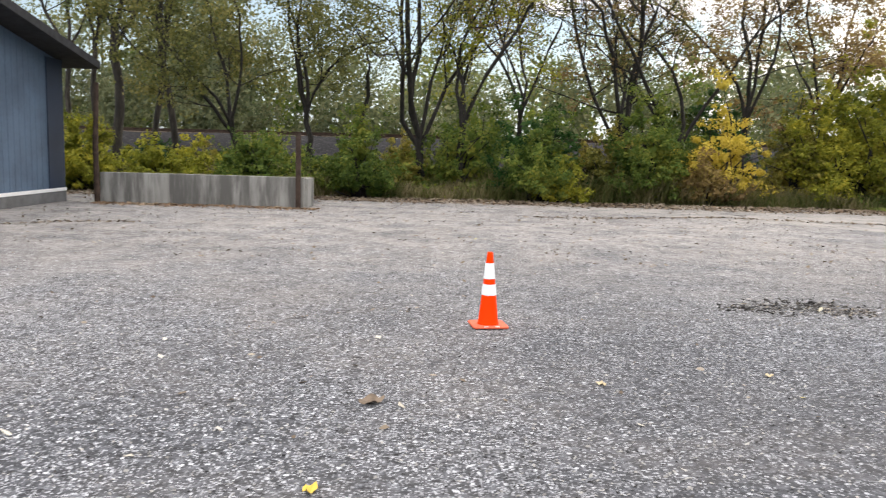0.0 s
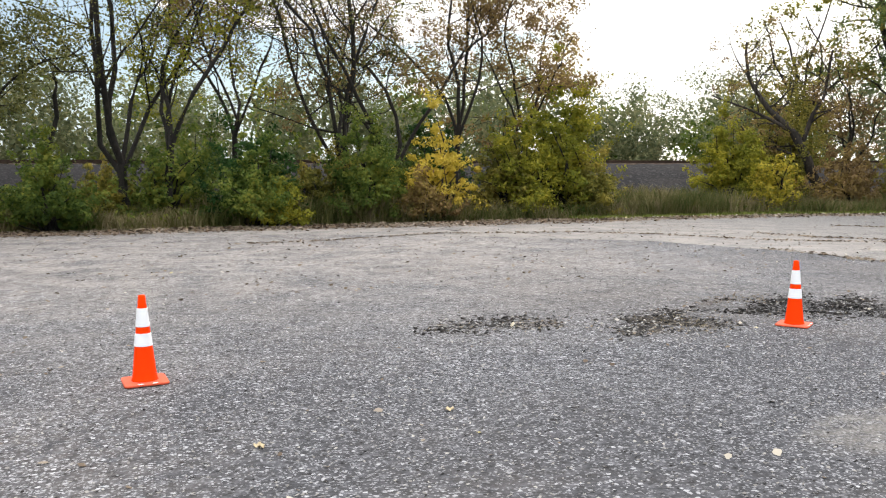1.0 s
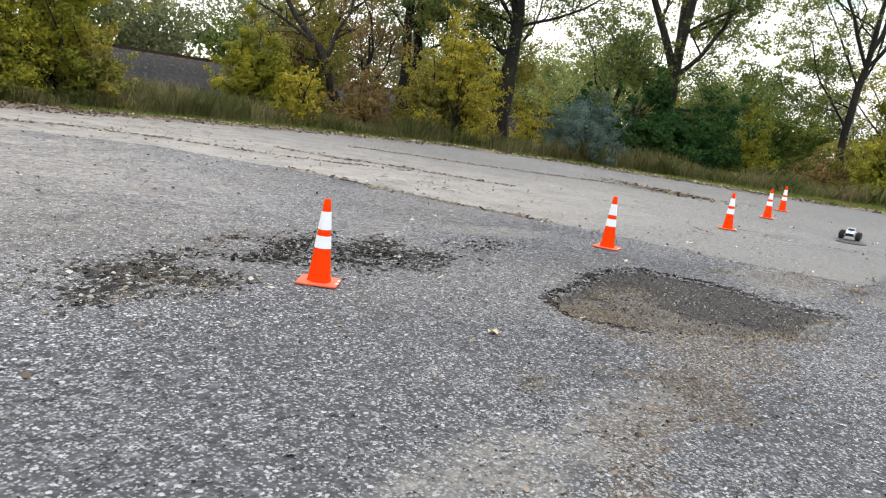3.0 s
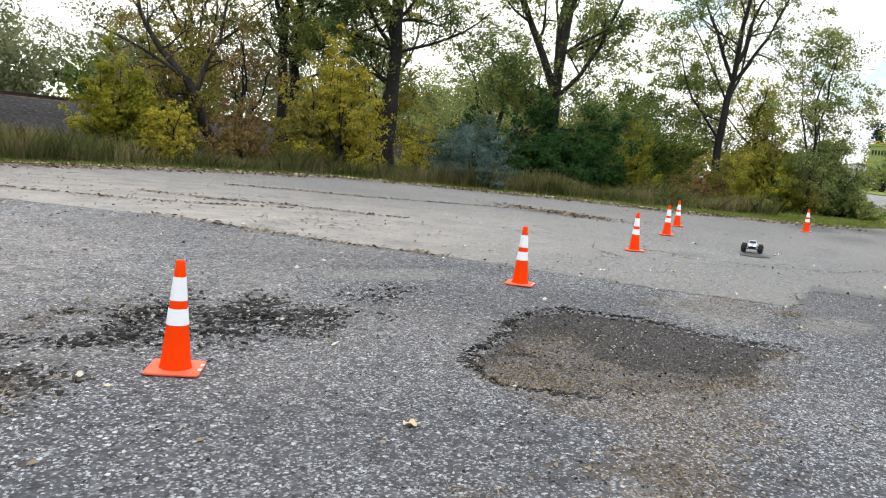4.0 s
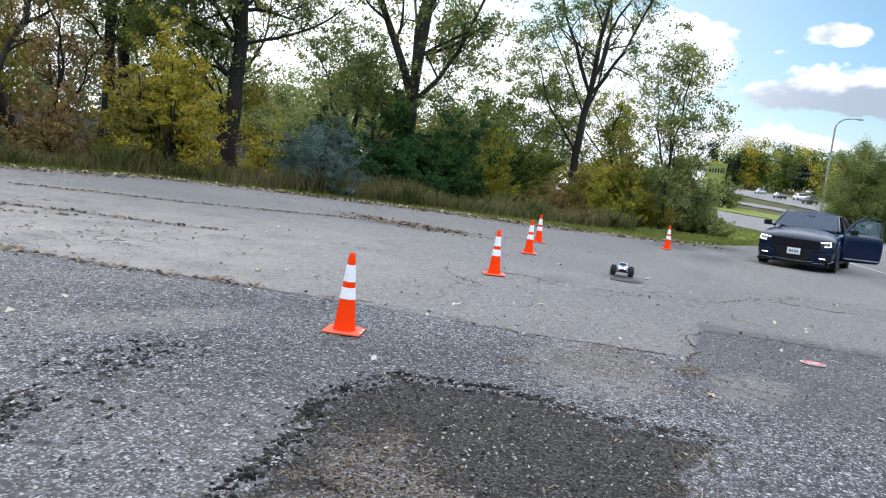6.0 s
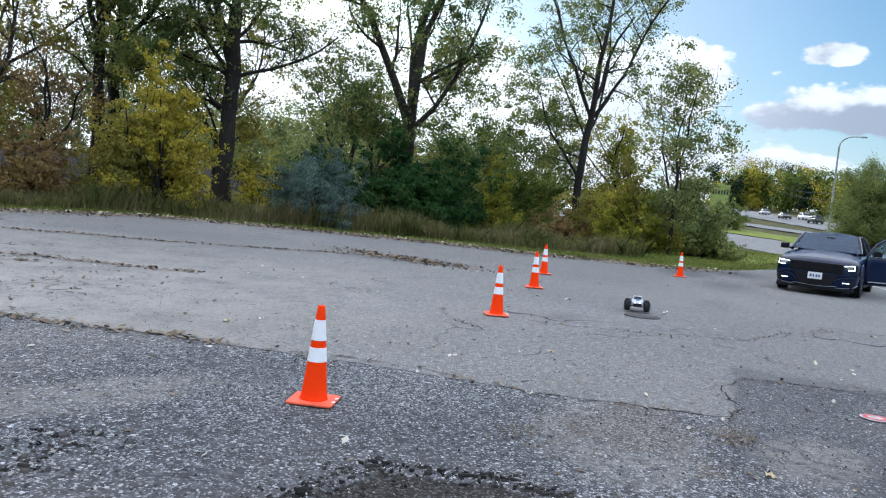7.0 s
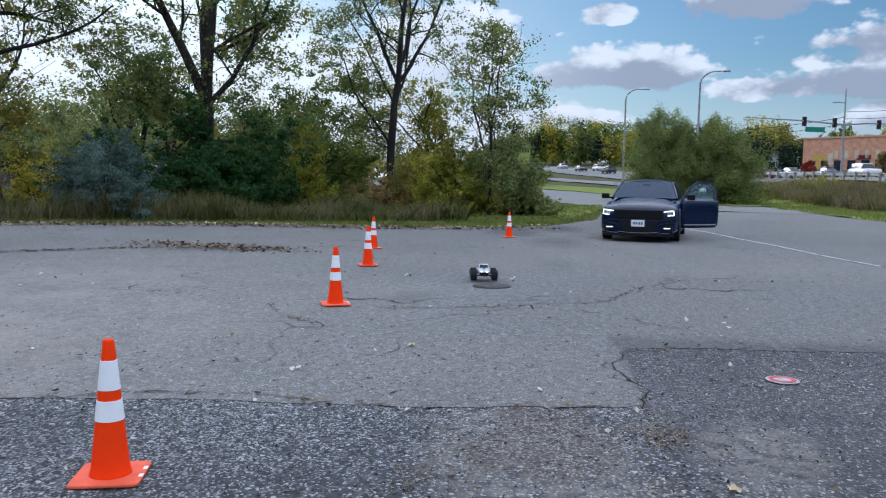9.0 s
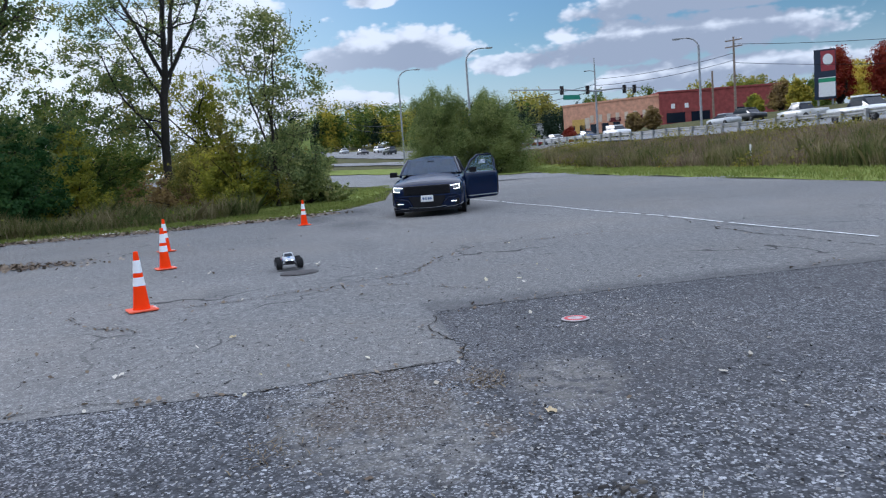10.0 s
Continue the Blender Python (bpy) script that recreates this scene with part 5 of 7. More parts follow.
def litter(name, x, y, z, size, mat, label, category, seed):
    rng = np.random.default_rng(seed)
    n = len(x)
    a = rng.random(n) * 6.28
    s = size * rng.uniform(0.5, 1.5, n)
    tilt = rng.normal(0, 0.3, (n, 2))
    out = []
    for k in range(6):
        wob = 6.283 * (k + rng.uniform(-0.3, 0.3, n)) / 6
        rad = rng.uniform(0.6, 1.15, n) if k % 3 else rng.uniform(0.9, 1.5, n)
        px, py = np.cos(a + wob) * s * rad, np.sin(a + wob) * s * rad * 0.8
        out.append(np.stack([x + px, y + py, z + 0.35 * s + tilt[:, 0] * px + tilt[:, 1] * py + np.abs(rng.normal(0, 0.12, n)) * s], -1))
    return stuff(name, np.stack(out, 1).reshape(-1, 3), np.arange(6 * n).reshape(n, 6), mat, label, category)


def ground_z(x, y):
    over = x > np.interp(y, OVER_Y, OVER_X)
    return lot_height(x, y) + np.where(over, 0.009, 0.0)


DRIFT_LEAF = leafy("drifted_leaves", [(0.11, 0.07, 0.045), (0.2, 0.13, 0.08), (0.3, 0.21, 0.135), (0.48, 0.4, 0.3)], 0.1, 0.8)
PALE_LEAF = leafy("pale_leaves", [(0.3, 0.25, 0.18), (0.5, 0.46, 0.38), (0.62, 0.58, 0.5), (0.5, 0.42, 0.1)], 0.05)
lr = np.random.default_rng(78)
x, y = edge_points(16000, lr, -1.2, 0.9, (8, 80))
off = -np.abs(lr.normal(0, 0.9, len(x)))
litter("fallen_leaves", x, y + off * 0.5, np.maximum(ground_z(x, y), 0) + 0.005, 0.045, LITTER, "dry brown leaves along the edge of the lot", "fallen leaves", 1)
x, y = edge_points(520, lr, -0.2, 0.3, (6, 44))
litter("fallen_leaves", x, y, np.maximum(ground_z(x, y), 0) + 0.03, 0.036, PALE_LEAF, "pale dry leaves caught in the grass edge", "fallen leaves", 9)
x = lr.uniform(24, 60, 70)
y = np.interp(x, [10, 30, 38, 62], [-10.1, -10.4, -10.8, -11.5]) - lr.normal(0.0, 0.15, 70)
litter("fallen_leaves", x, y, np.full(70, 0.07), 0.034, PALE_LEAF, "pale dry leaves caught in the grass verge", "fallen leaves", 11)
x, y = lr.uniform(-8, 34, 1000), lr.uniform(2, 26, 1000)
keep = x < lot_right(y) - 0.5
litter("fallen_leaves", x[keep], y[keep], ground_z(x[keep], y[keep]), 0.021, LITTER, "scattered dry leaves on the paving", "fallen leaves", 2)
t = lr.normal(0, 1, (900, 2))
x, y = 26.4 + t[:, 0] * 0.35 + t[:, 1] * 0.25, 12.5 + t[:, 1] * 1.0
litter("fallen_leaves", x, y, ground_z(x, y), 0.04, LITTER, "brown leaf litter in a shallow dip", "fallen leaves", 3)
x, y = lr.uniform(-10, 24, 13000), 27.5 - np.abs(lr.normal(0, 0.8, 13000))
clump = np.sin(x * 1.3 + np.sin(y * 3.1)) + 0.6 * np.sin(x * 3.7 + y * 2.0) + lr.normal(0, 0.6, len(x)) > 0.1
x, y = x[clump], y[clump]
litter("fallen_leaves", x, y, lot_height(x, y), 0.036, DRIFT_LEAF, "brown leaf litter drifted along the edge of the lot", "fallen leaves", 6)
t = lr.random(1500)
x, y = -9.2 + 6.3 * t, 22.6 - 0.44 * t - np.abs(lr.normal(0, 0.35, 1500))
litter("fallen_leaves", x, y, lot_height(x, y), 0.034, DRIFT_LEAF, "dry leaves drifted against the concrete wall", "fallen leaves", 8)
x, y = lr.uniform(-12, 18, 2600), lr.uniform(12, 26.5, 2600)
litter("fallen_leaves", x, y, lot_height(x, y) + 0.002, 0.024, LITTER, "crumbled leaves scattered over the pale paving", "fallen leaves", 12)
x, y = lr.uniform(-12, 18, 1100), lr.uniform(11, 26.5, 1100)
litter("loose_stones", x, y, lot_height(x, y) + 0.002, 0.021, STONES, "loose stones scattered over the pale paving", "stones", 13)
# loose chips over the old paving, nearest the walk
x, y = lr.uniform(-4, 17, 10000), lr.uniform(2.2, 13, 10000)
litter("dark_chips", x, y, lot_height(x, y), 0.008, CLODS, "dark loose asphalt chips on the paving", "stones", 7)
x, y = lr.uniform(-4, 17, 30000), lr.uniform(2.2, 14, 30000)
litter("loose_stones", x, y, lot_height(x, y), 0.0085, STONES, "loose pale stone chips on the paving", "stones", 4)
x, y = lr.uniform(-6, 24, 230), lr.uniform(2.4, 16, 230)
litter("fallen_leaves", x, y, ground_z(x, y) + 0.002, 0.023, PALE_LEAF, "pale dry leaves scattered on the paving", "fallen leaves", 5)
def slabs(name, x, y, z, size, mat, label, category, seed):
    """Broken crusts of paving: flat five-sided pieces, each a little tilted."""
    rng = np.random.default_rng(seed)
    n = len(x)
    s = size * rng.uniform(0.35, 1.5, n)
    turn, thin = rng.random(n) * 6.28, rng.uniform(0.35, 0.8, n)
    tilt = rng.normal(0, 0.16, (n, 2))
    rings = []
    for lift, grow_ in ((-0.006, 1.06), (1.0, 0.94)):
        for k in range(5):
            a = 6.28 * k / 5
            r = s * grow_ * (0.8 + 0.35 * np.sin(seed + k * 2.1 + x * 40 + y * 31))
            u, v = np.cos(a) * r, np.sin(a) * r * thin
            px, py = u * np.cos(turn) - v * np.sin(turn), u * np.sin(turn) + v * np.cos(turn)
            top = lift if lift < 0 else s * 0.3 + 0.003 + np.abs(tilt[:, 0] * px + tilt[:, 1] * py)
            rings.append(np.stack([x + px, y + py, z + top], -1))
    verts = np.stack(rings, 1).reshape(-1, 3)
    one = [[5, 6, 7, 8], [5, 8, 9, 9]] + [[k, (k + 1) % 5, 5 + (k + 1) % 5, 5 + k] for k in range(5)]
    tri = np.array([t for q in one for t in ([q[0], q[1], q[2]], [q[0], q[2], q[3]]) if len(set(t)) == 3])
    faces = (np.arange(n)[:, None, None] * 10 + tri[None]).reshape(-1, 3)
    return stuff(name, verts, faces, mat, label, category)


# broken paving, soil and dead grass where the old paving has gone
def within(line, n, rng):
    p = np.array(line)
    x, y = rng.uniform(p[:, 0].min() - 0.2, p[:, 0].max() + 0.2, n), rng.uniform(p[:, 1].min() - 0.2, p[:, 1].max() + 0.2, n)
    keep_ = along(x, y, line, True) + 2 * ragged_xy(x, y) > rng.normal(0.0, 0.19, n)
    return x[keep_], y[keep_]


BLACK_CRUST = leafy("asphalt_crust", [(0.01, 0.01, 0.01), (0.022, 0.021, 0.02), (0.06, 0.055, 0.05), (0.14, 0.125, 0.105)], 0.0, 0.9)
STRAW = leafy("dry_straw", [(0.12, 0.09, 0.06), (0.33, 0.265, 0.18), (0.2, 0.165, 0.095), (0.52, 0.46, 0.35)], 0.2)
for k, (line, much) in enumerate(CRUMBLED):
    n = int((2900, 1500, 900, 800)[k] * much)
    x, y = within(line, n, lr)
    lumpy = np.sin(x * 4.1 + 2.0 * np.sin(y * 5.3 + k)) + 0.8 * np.sin(y * 9.0 + 2.0 * np.sin(x * 3.1)) + lr.normal(0, 0.4, len(x)) > 0.3
    x, y = x[lumpy], y[lumpy]
    slabs("asphalt_rubble", x, y, lot_height(x, y) - 0.003, 0.029, BLACK_CRUST, "black broken crusts of asphalt in a crumbling patch", "rubble", 40 + k)
    x, y = within(line, n, lr)
    litter("asphalt_crumbs", x, y, lot_height(x, y), 0.016, CLODS, "dark broken asphalt crumbs and soil", "rubble", 10 + k)
    x, y = within(line, n // 5, lr)
    litter("loose_stones", x, y, lot_height(x, y) + 0.006, 0.016, STONES, "pale stone chips on a crumbling patch", "stones", 50 + k)
p = np.array(BIG_RIM)
f = lr.random(620) * (len(p) - 1)
i_ = f.astype(int)
x = p[i_, 0] + (f - i_) * (p[i_ + 1, 0] - p[i_, 0]) + lr.normal(0, 0.05, 620)
y = p[i_, 1] + (f - i_) * (p[i_ + 1, 1] - p[i_, 1]) + lr.normal(0, 0.05, 620)
slabs("asphalt_rubble", x, y, lot_height(x, y) - 0.004, 0.022, BLACK_CRUST, "black broken crusts of asphalt round the hole", "rubble", 46)
x, y = within(BIG_HOLE, 2400, lr)
litter("asphalt_crumbs", x, y, lot_height(x, y), 0.010, CLODS, "dark crumbs of soil and asphalt in the hole", "rubble", 15)
for k, line in enumerate(EARTHY):
    size_ = (2600, 300, 200, 420, 340, 160)[k]
    x, y = within(line, size_, lr)
    litter("fallen_leaves", x, y, lot_height(x, y) + 0.003, 0.0115, LITTER, "dry leaves and straw on bare earth", "fallen leaves", 20 + k)
for k, (line, many) in enumerate(((EARTHY[0], 420), (BIG_HOLE, 110), (CRUMBLED[0][0], 120), (CRUMBLED[1][0], 110), (CRUMBLED[2][0], 70))):
    x, y = within(line, many, lr)
    litter("fallen_leaves", x, y, lot_height(x, y) + 0.004, 0.012, STRAW, "pale straw and leaf bits in the worn paving", "fallen leaves", 60 + k)
# dry and green tufts rooted in the worn spots
spots_ = [(9.8, 5.8, 0.3), (9.1, 6.08, 0.22), (9.3, 6.2, 0.2), (10.3, 6.0, 0.25), (10.75, 6.35, 0.2), (5.7, 4.05, 0.16), (5.72, 4.0, 0.14), (8.0, 4.6, 0.2), (8.2, 9.45, 0.3), (6.4, 8.1, 0.25), (13.17, 6.1, 0.2), (14.0, 4.7, 0.15), (10.45, 4.68, 0.14), (9.35, 5.9, 0.18), (9.6, 5.3, 0.25), (10.0, 6.35, 0.16), (9.15, 5.75, 0.14), (10.9, 4.55, 0.2), (11.6, 4.5, 0.16), (9.95, 4.82, 0.14), (9.1, 5.5, 0.3), (9.2, 4.8, 0.3), (7.0, 5.25, 0.12), (7.7, 4.5, 0.3), (6.6, 8.5, 0.3)]
sx = np.concatenate([lr.normal(a, c, 110) for a, b, c in spots_])
sy = np.concatenate([lr.normal(b, c * 0.7, 110) for a, b, c in spots_])
tufts("dry_grass", sx, sy, lot_height(sx, sy), 0.024, 0.008, STRAW, "dry straw and grass tufts in worn paving", "grass", lr, 1.6)


# cracks with soil and leaf crumbs in them
CRACK_FILL = earth("crack_fill", (0.035, 0.032, 0.03), (0.07, 0.063, 0.055), (0.13, 0.11, 0.09), 6.0)
CRACKS = [[(13.6, 15.0), (13.98, 11.4), (14.2, 9.4)], [(14.2, 9.4), (14.38, 8.2), (14.44, 7.0), (14.56, 5.9), (14.65, 4.9)], [(14.72, 4.74), (15.5, 4.7), (16.6, 4.66), (16.93, 3.9), (17.0, 2.6)], [(18.65, 7.4), (18.85, 6.1), (19.6, 4.45), (20.3, 4.3), (22.5, 3.1), (22.8, 0.5)], [(28.2, -1.34), (24.95, -1.2), (21.7, -1.2), (19.9, -1.3), (17.6, -1.5)], [(17.4, -0.33), (17.1, 0.58)], [(43.5, -6.8), (42.6, -8.1), (43, -9.6)], [(40.16, -6.76), (39.4, -8.4), (40.2, -10.3)], [(17.3, 7.7), (18.3, 8.45), (18.9, 8.8), (19.4, 8.9)],
          [(-8.4, 16), (-7.4, 16.9), (-6.1, 17.1)], [(2.7, 21), (5, 21.4), (8.4, 22.7), (12.5, 20.9), (13.9, 18.7), (15.2, 17), (17.4, 15)], [(16.7, 19.1), (17.1, 16.9), (18, 15.5), (18.7, 13.1)],
          [(-1.5, 7.2), (-0.8, 8.0), (0.07, 8.3)], [(-3.4, 26.0), (1.1, 25.9), (8.3, 25.1), (15.2, 24.8)], [(18.9, 6.1), (18.75, 4.8), (17.9, 3.9)], [(21, 20.5), (23.5, 16.5), (26, 13)]]
cr = np.random.default_rng(79)
for line in CRACKS:
    p = np.array(line, float)
    s_ = np.concatenate([[0], np.cumsum(np.hypot(*np.diff(p, axis=0).T))])
    t = np.arange(0, s_[-1], 0.09)
    x, y = np.interp(t, s_, p[:, 0]), np.interp(t, s_, p[:, 1])
    wander = np.cumsum(cr.normal(0, 0.035, len(t)))
    wander -= np.linspace(wander[0], wander[-1], len(t))
    d = np.gradient(np.stack([x, y], -1), axis=0)
    d /= np.linalg.norm(d, axis=1)[:, None]
    x, y = x - d[:, 1] * wander, y + d[:, 0] * wander
    far_off = 1.0 if p[:, 1].max() < 12 and p[:, 1].max() > -1 else 1.6
    far_off = 2.3 if p[0, 1] < -1 else far_off
    wide = far_off * 0.0042 * np.abs(cr.normal(1, 0.6, len(t))) + 0.0015
    z = ground_z(x, y) + 0.0045
    a = np.stack([x - d[:, 1] * wide, y + d[:, 0] * wide, z], -1)
    b = np.stack([x + d[:, 1] * wide, y - d[:, 0] * wide, z], -1)
    n = len(t)
    k = np.arange(n - 1)
    k = k[np.sin(k * 0.11 + n) + cr.normal(0, 0.7, n - 1) > -0.75]
    tagged(raw("pavement_crack", np.concatenate([a, b]), np.stack([k, k + 1, k + 1 + n, k + n], -1), CRACK_FILL), "dark crack in the asphalt filled with soil", "crack", kind="structure")
    m = int(len(t) * (0.12 if p[0, 1] < -1 else 1.0 if far_off == 1.0 else 5.0))
    i_ = cr.integers(0, n, m)
    jx, jy = x[i_] + cr.normal(0, 0.05 * far_off, m), y[i_] + cr.normal(0, 0.05 * far_off, m)
    litter("fallen_leaves", jx, jy, ground_z(jx, jy) + 0.002, 0.02 * min(far_off, 1.6), LITTER, "leaf crumbs gathered along a crack", "fallen leaves", 90 + int(s_[-1] * 10))


def big_leaf(x, y, size, mat, label, seed):
    """One curled, lobed leaf."""
    rng = np.random.default_rng(seed)
    a = np.linspace(0, 2 * np.pi, 22, endpoint=False)
    rad = size * (0.62 + 0.3 * np.abs(np.sin(2.5 * a + 0.3)) + rng.normal(0, 0.05, 22))
    ring = np.stack([np.cos(a) * rad, np.sin(a) * rad * 0.75, 0.012 + 0.35 * size * np.cos(a * 2 + 1) ** 2 * rng.uniform(0.6, 1.2, 22)], -1)
    inner_ = ring * np.array([0.5, 0.5, 0.4]) + np.array([0, 0, 0.006])
    verts = np.concatenate([ring, inner_, [[0, 0, 0.004]]])
    k = np.arange(22)
    q = (k + 1) % 22
    tri = np.concatenate([np.stack([k, q, q + 22], -1), np.stack([k, q + 22, k + 22], -1), np.stack([k + 22, q + 22, np.full(22, 44)], -1)])
    ob = raw("fallen_leaf", verts, tri, mat)
    ob.matrix_basis = pose(x, y, float(ground_z(np.array(x), np.array(y))), 0, 0, seed * 47)
    return tagged(ob, label, "fallen leaf")


BROWN_LEAF = simple("brown_leaf", (0.16, 0.12, 0.085), 0.8, vary=0.35, scale=20)
YELLOW_LEAF = simple("yellow_leaf", (0.6, 0.42, 0.07), 0.7, vary=0.2, scale=20)
TAN_LEAF = simple("tan_leaf", (0.55, 0.45, 0.28), 0.7, vary=0.2, scale=20)
big_leaf(-0.17, 5.16, 0.11, BROWN_LEAF, "large curled brown leaf on the paving", 1)
big_leaf(-0.36, 3.77, 0.06, YELLOW_LEAF, "yellow leaf lying on the paving", 2)
big_leaf(7.67, 6.01, 0.06, TAN_LEAF, "pale tan leaf lying on the paving", 3)
big_leaf(13.2, 4.5, 0.05, TAN_LEAF, "pale tan leaf lying on the paving", 4)
big_leaf(2.84, 6.0, 0.05, TAN_LEAF, "pale dry leaf lying on the paving", 5)
big_leaf(1.47, 5.67, 0.05, TAN_LEAF, "pale dry leaf lying on the paving", 6)
big_leaf(16.5, 6.64, 0.05, TAN_LEAF, "pale dry leaf lying on the asphalt", 7)
big_leaf(15.25, 10.06, 0.06, TAN_LEAF, "pale dry leaf lying on the asphalt", 8)


# ---- shed, wall, posts ----
SIDING = simple("blue_grey_siding", (0.08, 0.117, 0.172), 0.6, vary=0.25, scale=0.8)
SIDING_DARK = simple("dark_blue_siding", (0.025, 0.035, 0.06), 0.6, vary=0.2, scale=0.8)
SHINGLE = simple("dark_roofing", (0.03, 0.03, 0.033), 0.85, vary=0.3, scale=5)


def shed():
    s = empty("shed", pose(-10.2, 22.8, 0))
    tagged(s, "blue-grey metal-sided shed with a dark overhanging roof", "shed")
    boxed("foundation", (-12, -14, 0.0), (0.04, 0.04, 0.29), simple("dark_concrete", (0.13, 0.13, 0.13), 0.9, vary=0.3, scale=2.0), s, 0.01, "grey concrete foundation")
    boxed("sill", (-12, -14, 0.29), (0.05, 0.05, 0.38), WHITE_PAINT, s, 0.01, "pale sill strip")
    bm = bmesh.new()     # long wall under a sloping roof edge
    outline = [(0, 0.38), (-14, 0.38), (-14, 6.3), (0, 3.85)]
    front = [bm.verts.new((0, y, z)) for y, z in outline]
    back = [bm.verts.new((-0.2, y, z)) for y, z in outline]
    bm.faces.new(front)
    bm.faces.new(back[::-1])
    for a in range(4):
        bm.faces.new((front[a], back[a], back[(a + 1) % 4], front[(a + 1) % 4]))
    part("wall", bm, SIDING, s)
    for k in range(46):   # ribs of the siding
        y = -0.95 - 0.28 * k
        boxed("rib", (0.0, y - 0.015, 0.38), (0.007, y + 0.015, 3.8 - y * 0.175), SIDING, s, 0.004)
    boxed("corner_panel", (-0.05, -0.9, 0.38), (0.03, 0.02, 3.9), SIDING_DARK, s, 0.005, "darker corner panel")
    boxed("wall", (-12, -0.18, 0.38), (-0.2, 0.0, 3.85), SIDING_DARK, s, 0.01)
    slope = Matrix.Rotation(math.atan(0.175), 4, "X").inverted()
    bm = box(bmesh.new(), (-12.5, -14.6, 0), (0.75, 0.85, 0.22), 0.01, slope)
    bmesh.ops.translate(bm, verts=bm.verts, vec=(0, 0, 3.9))
    part("roof", bm, SHINGLE, s, "dark overhanging roof")


shed()


def retaining_wall():
    wall = empty("concrete_wall", pose(-9.15, 22.7, 0, 0, 0, -4))
    tagged(wall, "low weathered concrete retaining wall with dark streaks", "wall")
    boxed("front_wall", (0, 0, -0.1), (5.8, 0.25, 0.84), CONCRETE_STREAKED, wall, 0.015)
    boxed("return_wall", (5.55, 0.25, -0.1), (5.8, 1.3, 0.8), CONCRETE_STREAKED, wall, 0.015)
    soil = boxed("soil", (0.0, 0.25, -0.1), (5.5, 2.6, 0.78), GROUND, wall, 0.02, "soil behind the wall")


retaining_wall()
tagged(tubes("post", [(np.array([[-9.15, 22.5, -0.1], [-9.17, 22.5, 1.6], [-9.1, 22.5, 3.3]]), [0.085, 0.08, 0.07])], RUST, sides=8), "tall rusty post standing by the wall", "post")
tagged(boxed("post", (-3.55, 22.05, -0.1), (-3.42, 22.18, 2.05), RUST), "dark rusty steel post standing by the wall", "post")


# ---- small fixtures of the lot ----
IRON = simple("cast_iron", (0.085, 0.08, 0.08), 0.75, 0.3, 0.3, 8, 0.004)
mh = empty("manhole_cover", pose(21.02, 6.08, 0.012) @ Matrix.Diagonal((0.88, 0.88, 1, 1)))
tagged(mh, "round dark iron manhole cover set in the asphalt", "manhole cover")
bm = bmesh.new()
lathe(bm, [(0.33, -0.02), (0.33, 0.006), (0.3, 0.006)], 32)
part("ring", bm, IRON, mh)
bm = lathe(bmesh.new(), [(0.285, -0.02), (0.285, 0.009), (0.275, 0.011)], 32)
for k in range(-4, 5):
    box(bm, (-0.2, k * 0.05 - 0.008, 0.011), (0.2, k * 0.05 + 0.008, 0.015))
part("lid", bm, IRON, mh)
RED = simple("red_paint", (0.55, 0.05, 0.06), 0.5)
disc = empty("painted_disc", pose(15.72, 3.5, 0.004))
tagged(disc, "flat white disc with a red ring on the asphalt", "marker")
part("plate", lathe(bmesh.new(), [(0.13, 0.0), (0.13, 0.005), (0.125, 0.006)], 32), simple("worn_white", (0.48, 0.43, 0.43), 0.75, vary=0.35, scale=14), disc)
bm = bmesh.new()
ring = []
for k in range(32):
    a = 2 * math.pi * k / 32
    ring.append((bm.verts.new((0.07 * math.cos(a), 0.07 * math.sin(a), 0.009)), bm.verts.new((0.105 * math.cos(a), 0.105 * math.sin(a), 0.009))))
for k in range(32):
    bm.faces.new((ring[k][0], ring[k][1], ring[(k + 1) % 32][1], ring[(k + 1) % 32][0]))
part("ring_mark", bm, RED, disc, "red ring")


# ---- the parked sedan ----
def loft(bm, sections):
    """Faces between rings of equal length; each ring is a list of points."""
    rings = [[bm.verts.new(p) for p in s] for s in sections]
    for a, b in zip(rings, rings[1:]):
        for k in range(len(a) - 1):
            bm.faces.new((a[k], a[k + 1], b[k + 1], b[k]))
    return rings


def both_sides(half):
    """A ring over the car from one side's bottom to the other's."""
    return [(x, y, z) for x, y, z in half] + [(x, -y, z) for x, y, z in half[::-1]]


def body_shell(stations):
    bm = bmesh.new()
    rings = []
    for x, hw, zb, zs, zt in stations:
        mid = (zb + zs) / 2
        half = [(x, hw * 0.86, zb), (x, hw * 0.97, zb + 0.1), (x, hw, mid), (x, hw * 0.985, zs - 0.1), (x, hw * 0.955, zs - 0.02), (x, hw * 0.88, zs + 0.02), (x, hw * 0.55, zt - 0.012), (x, hw * 0.22, zt)]
        rings.append(both_sides(half))
    made = loft(bm, rings)
    bm.faces.new(made[0])
    bm.faces.new(made[-1][::-1])
    for a, b in zip(made, made[1:]):
        bm.faces.new((a[0], b[0], b[-1], a[-1]))
    return bm


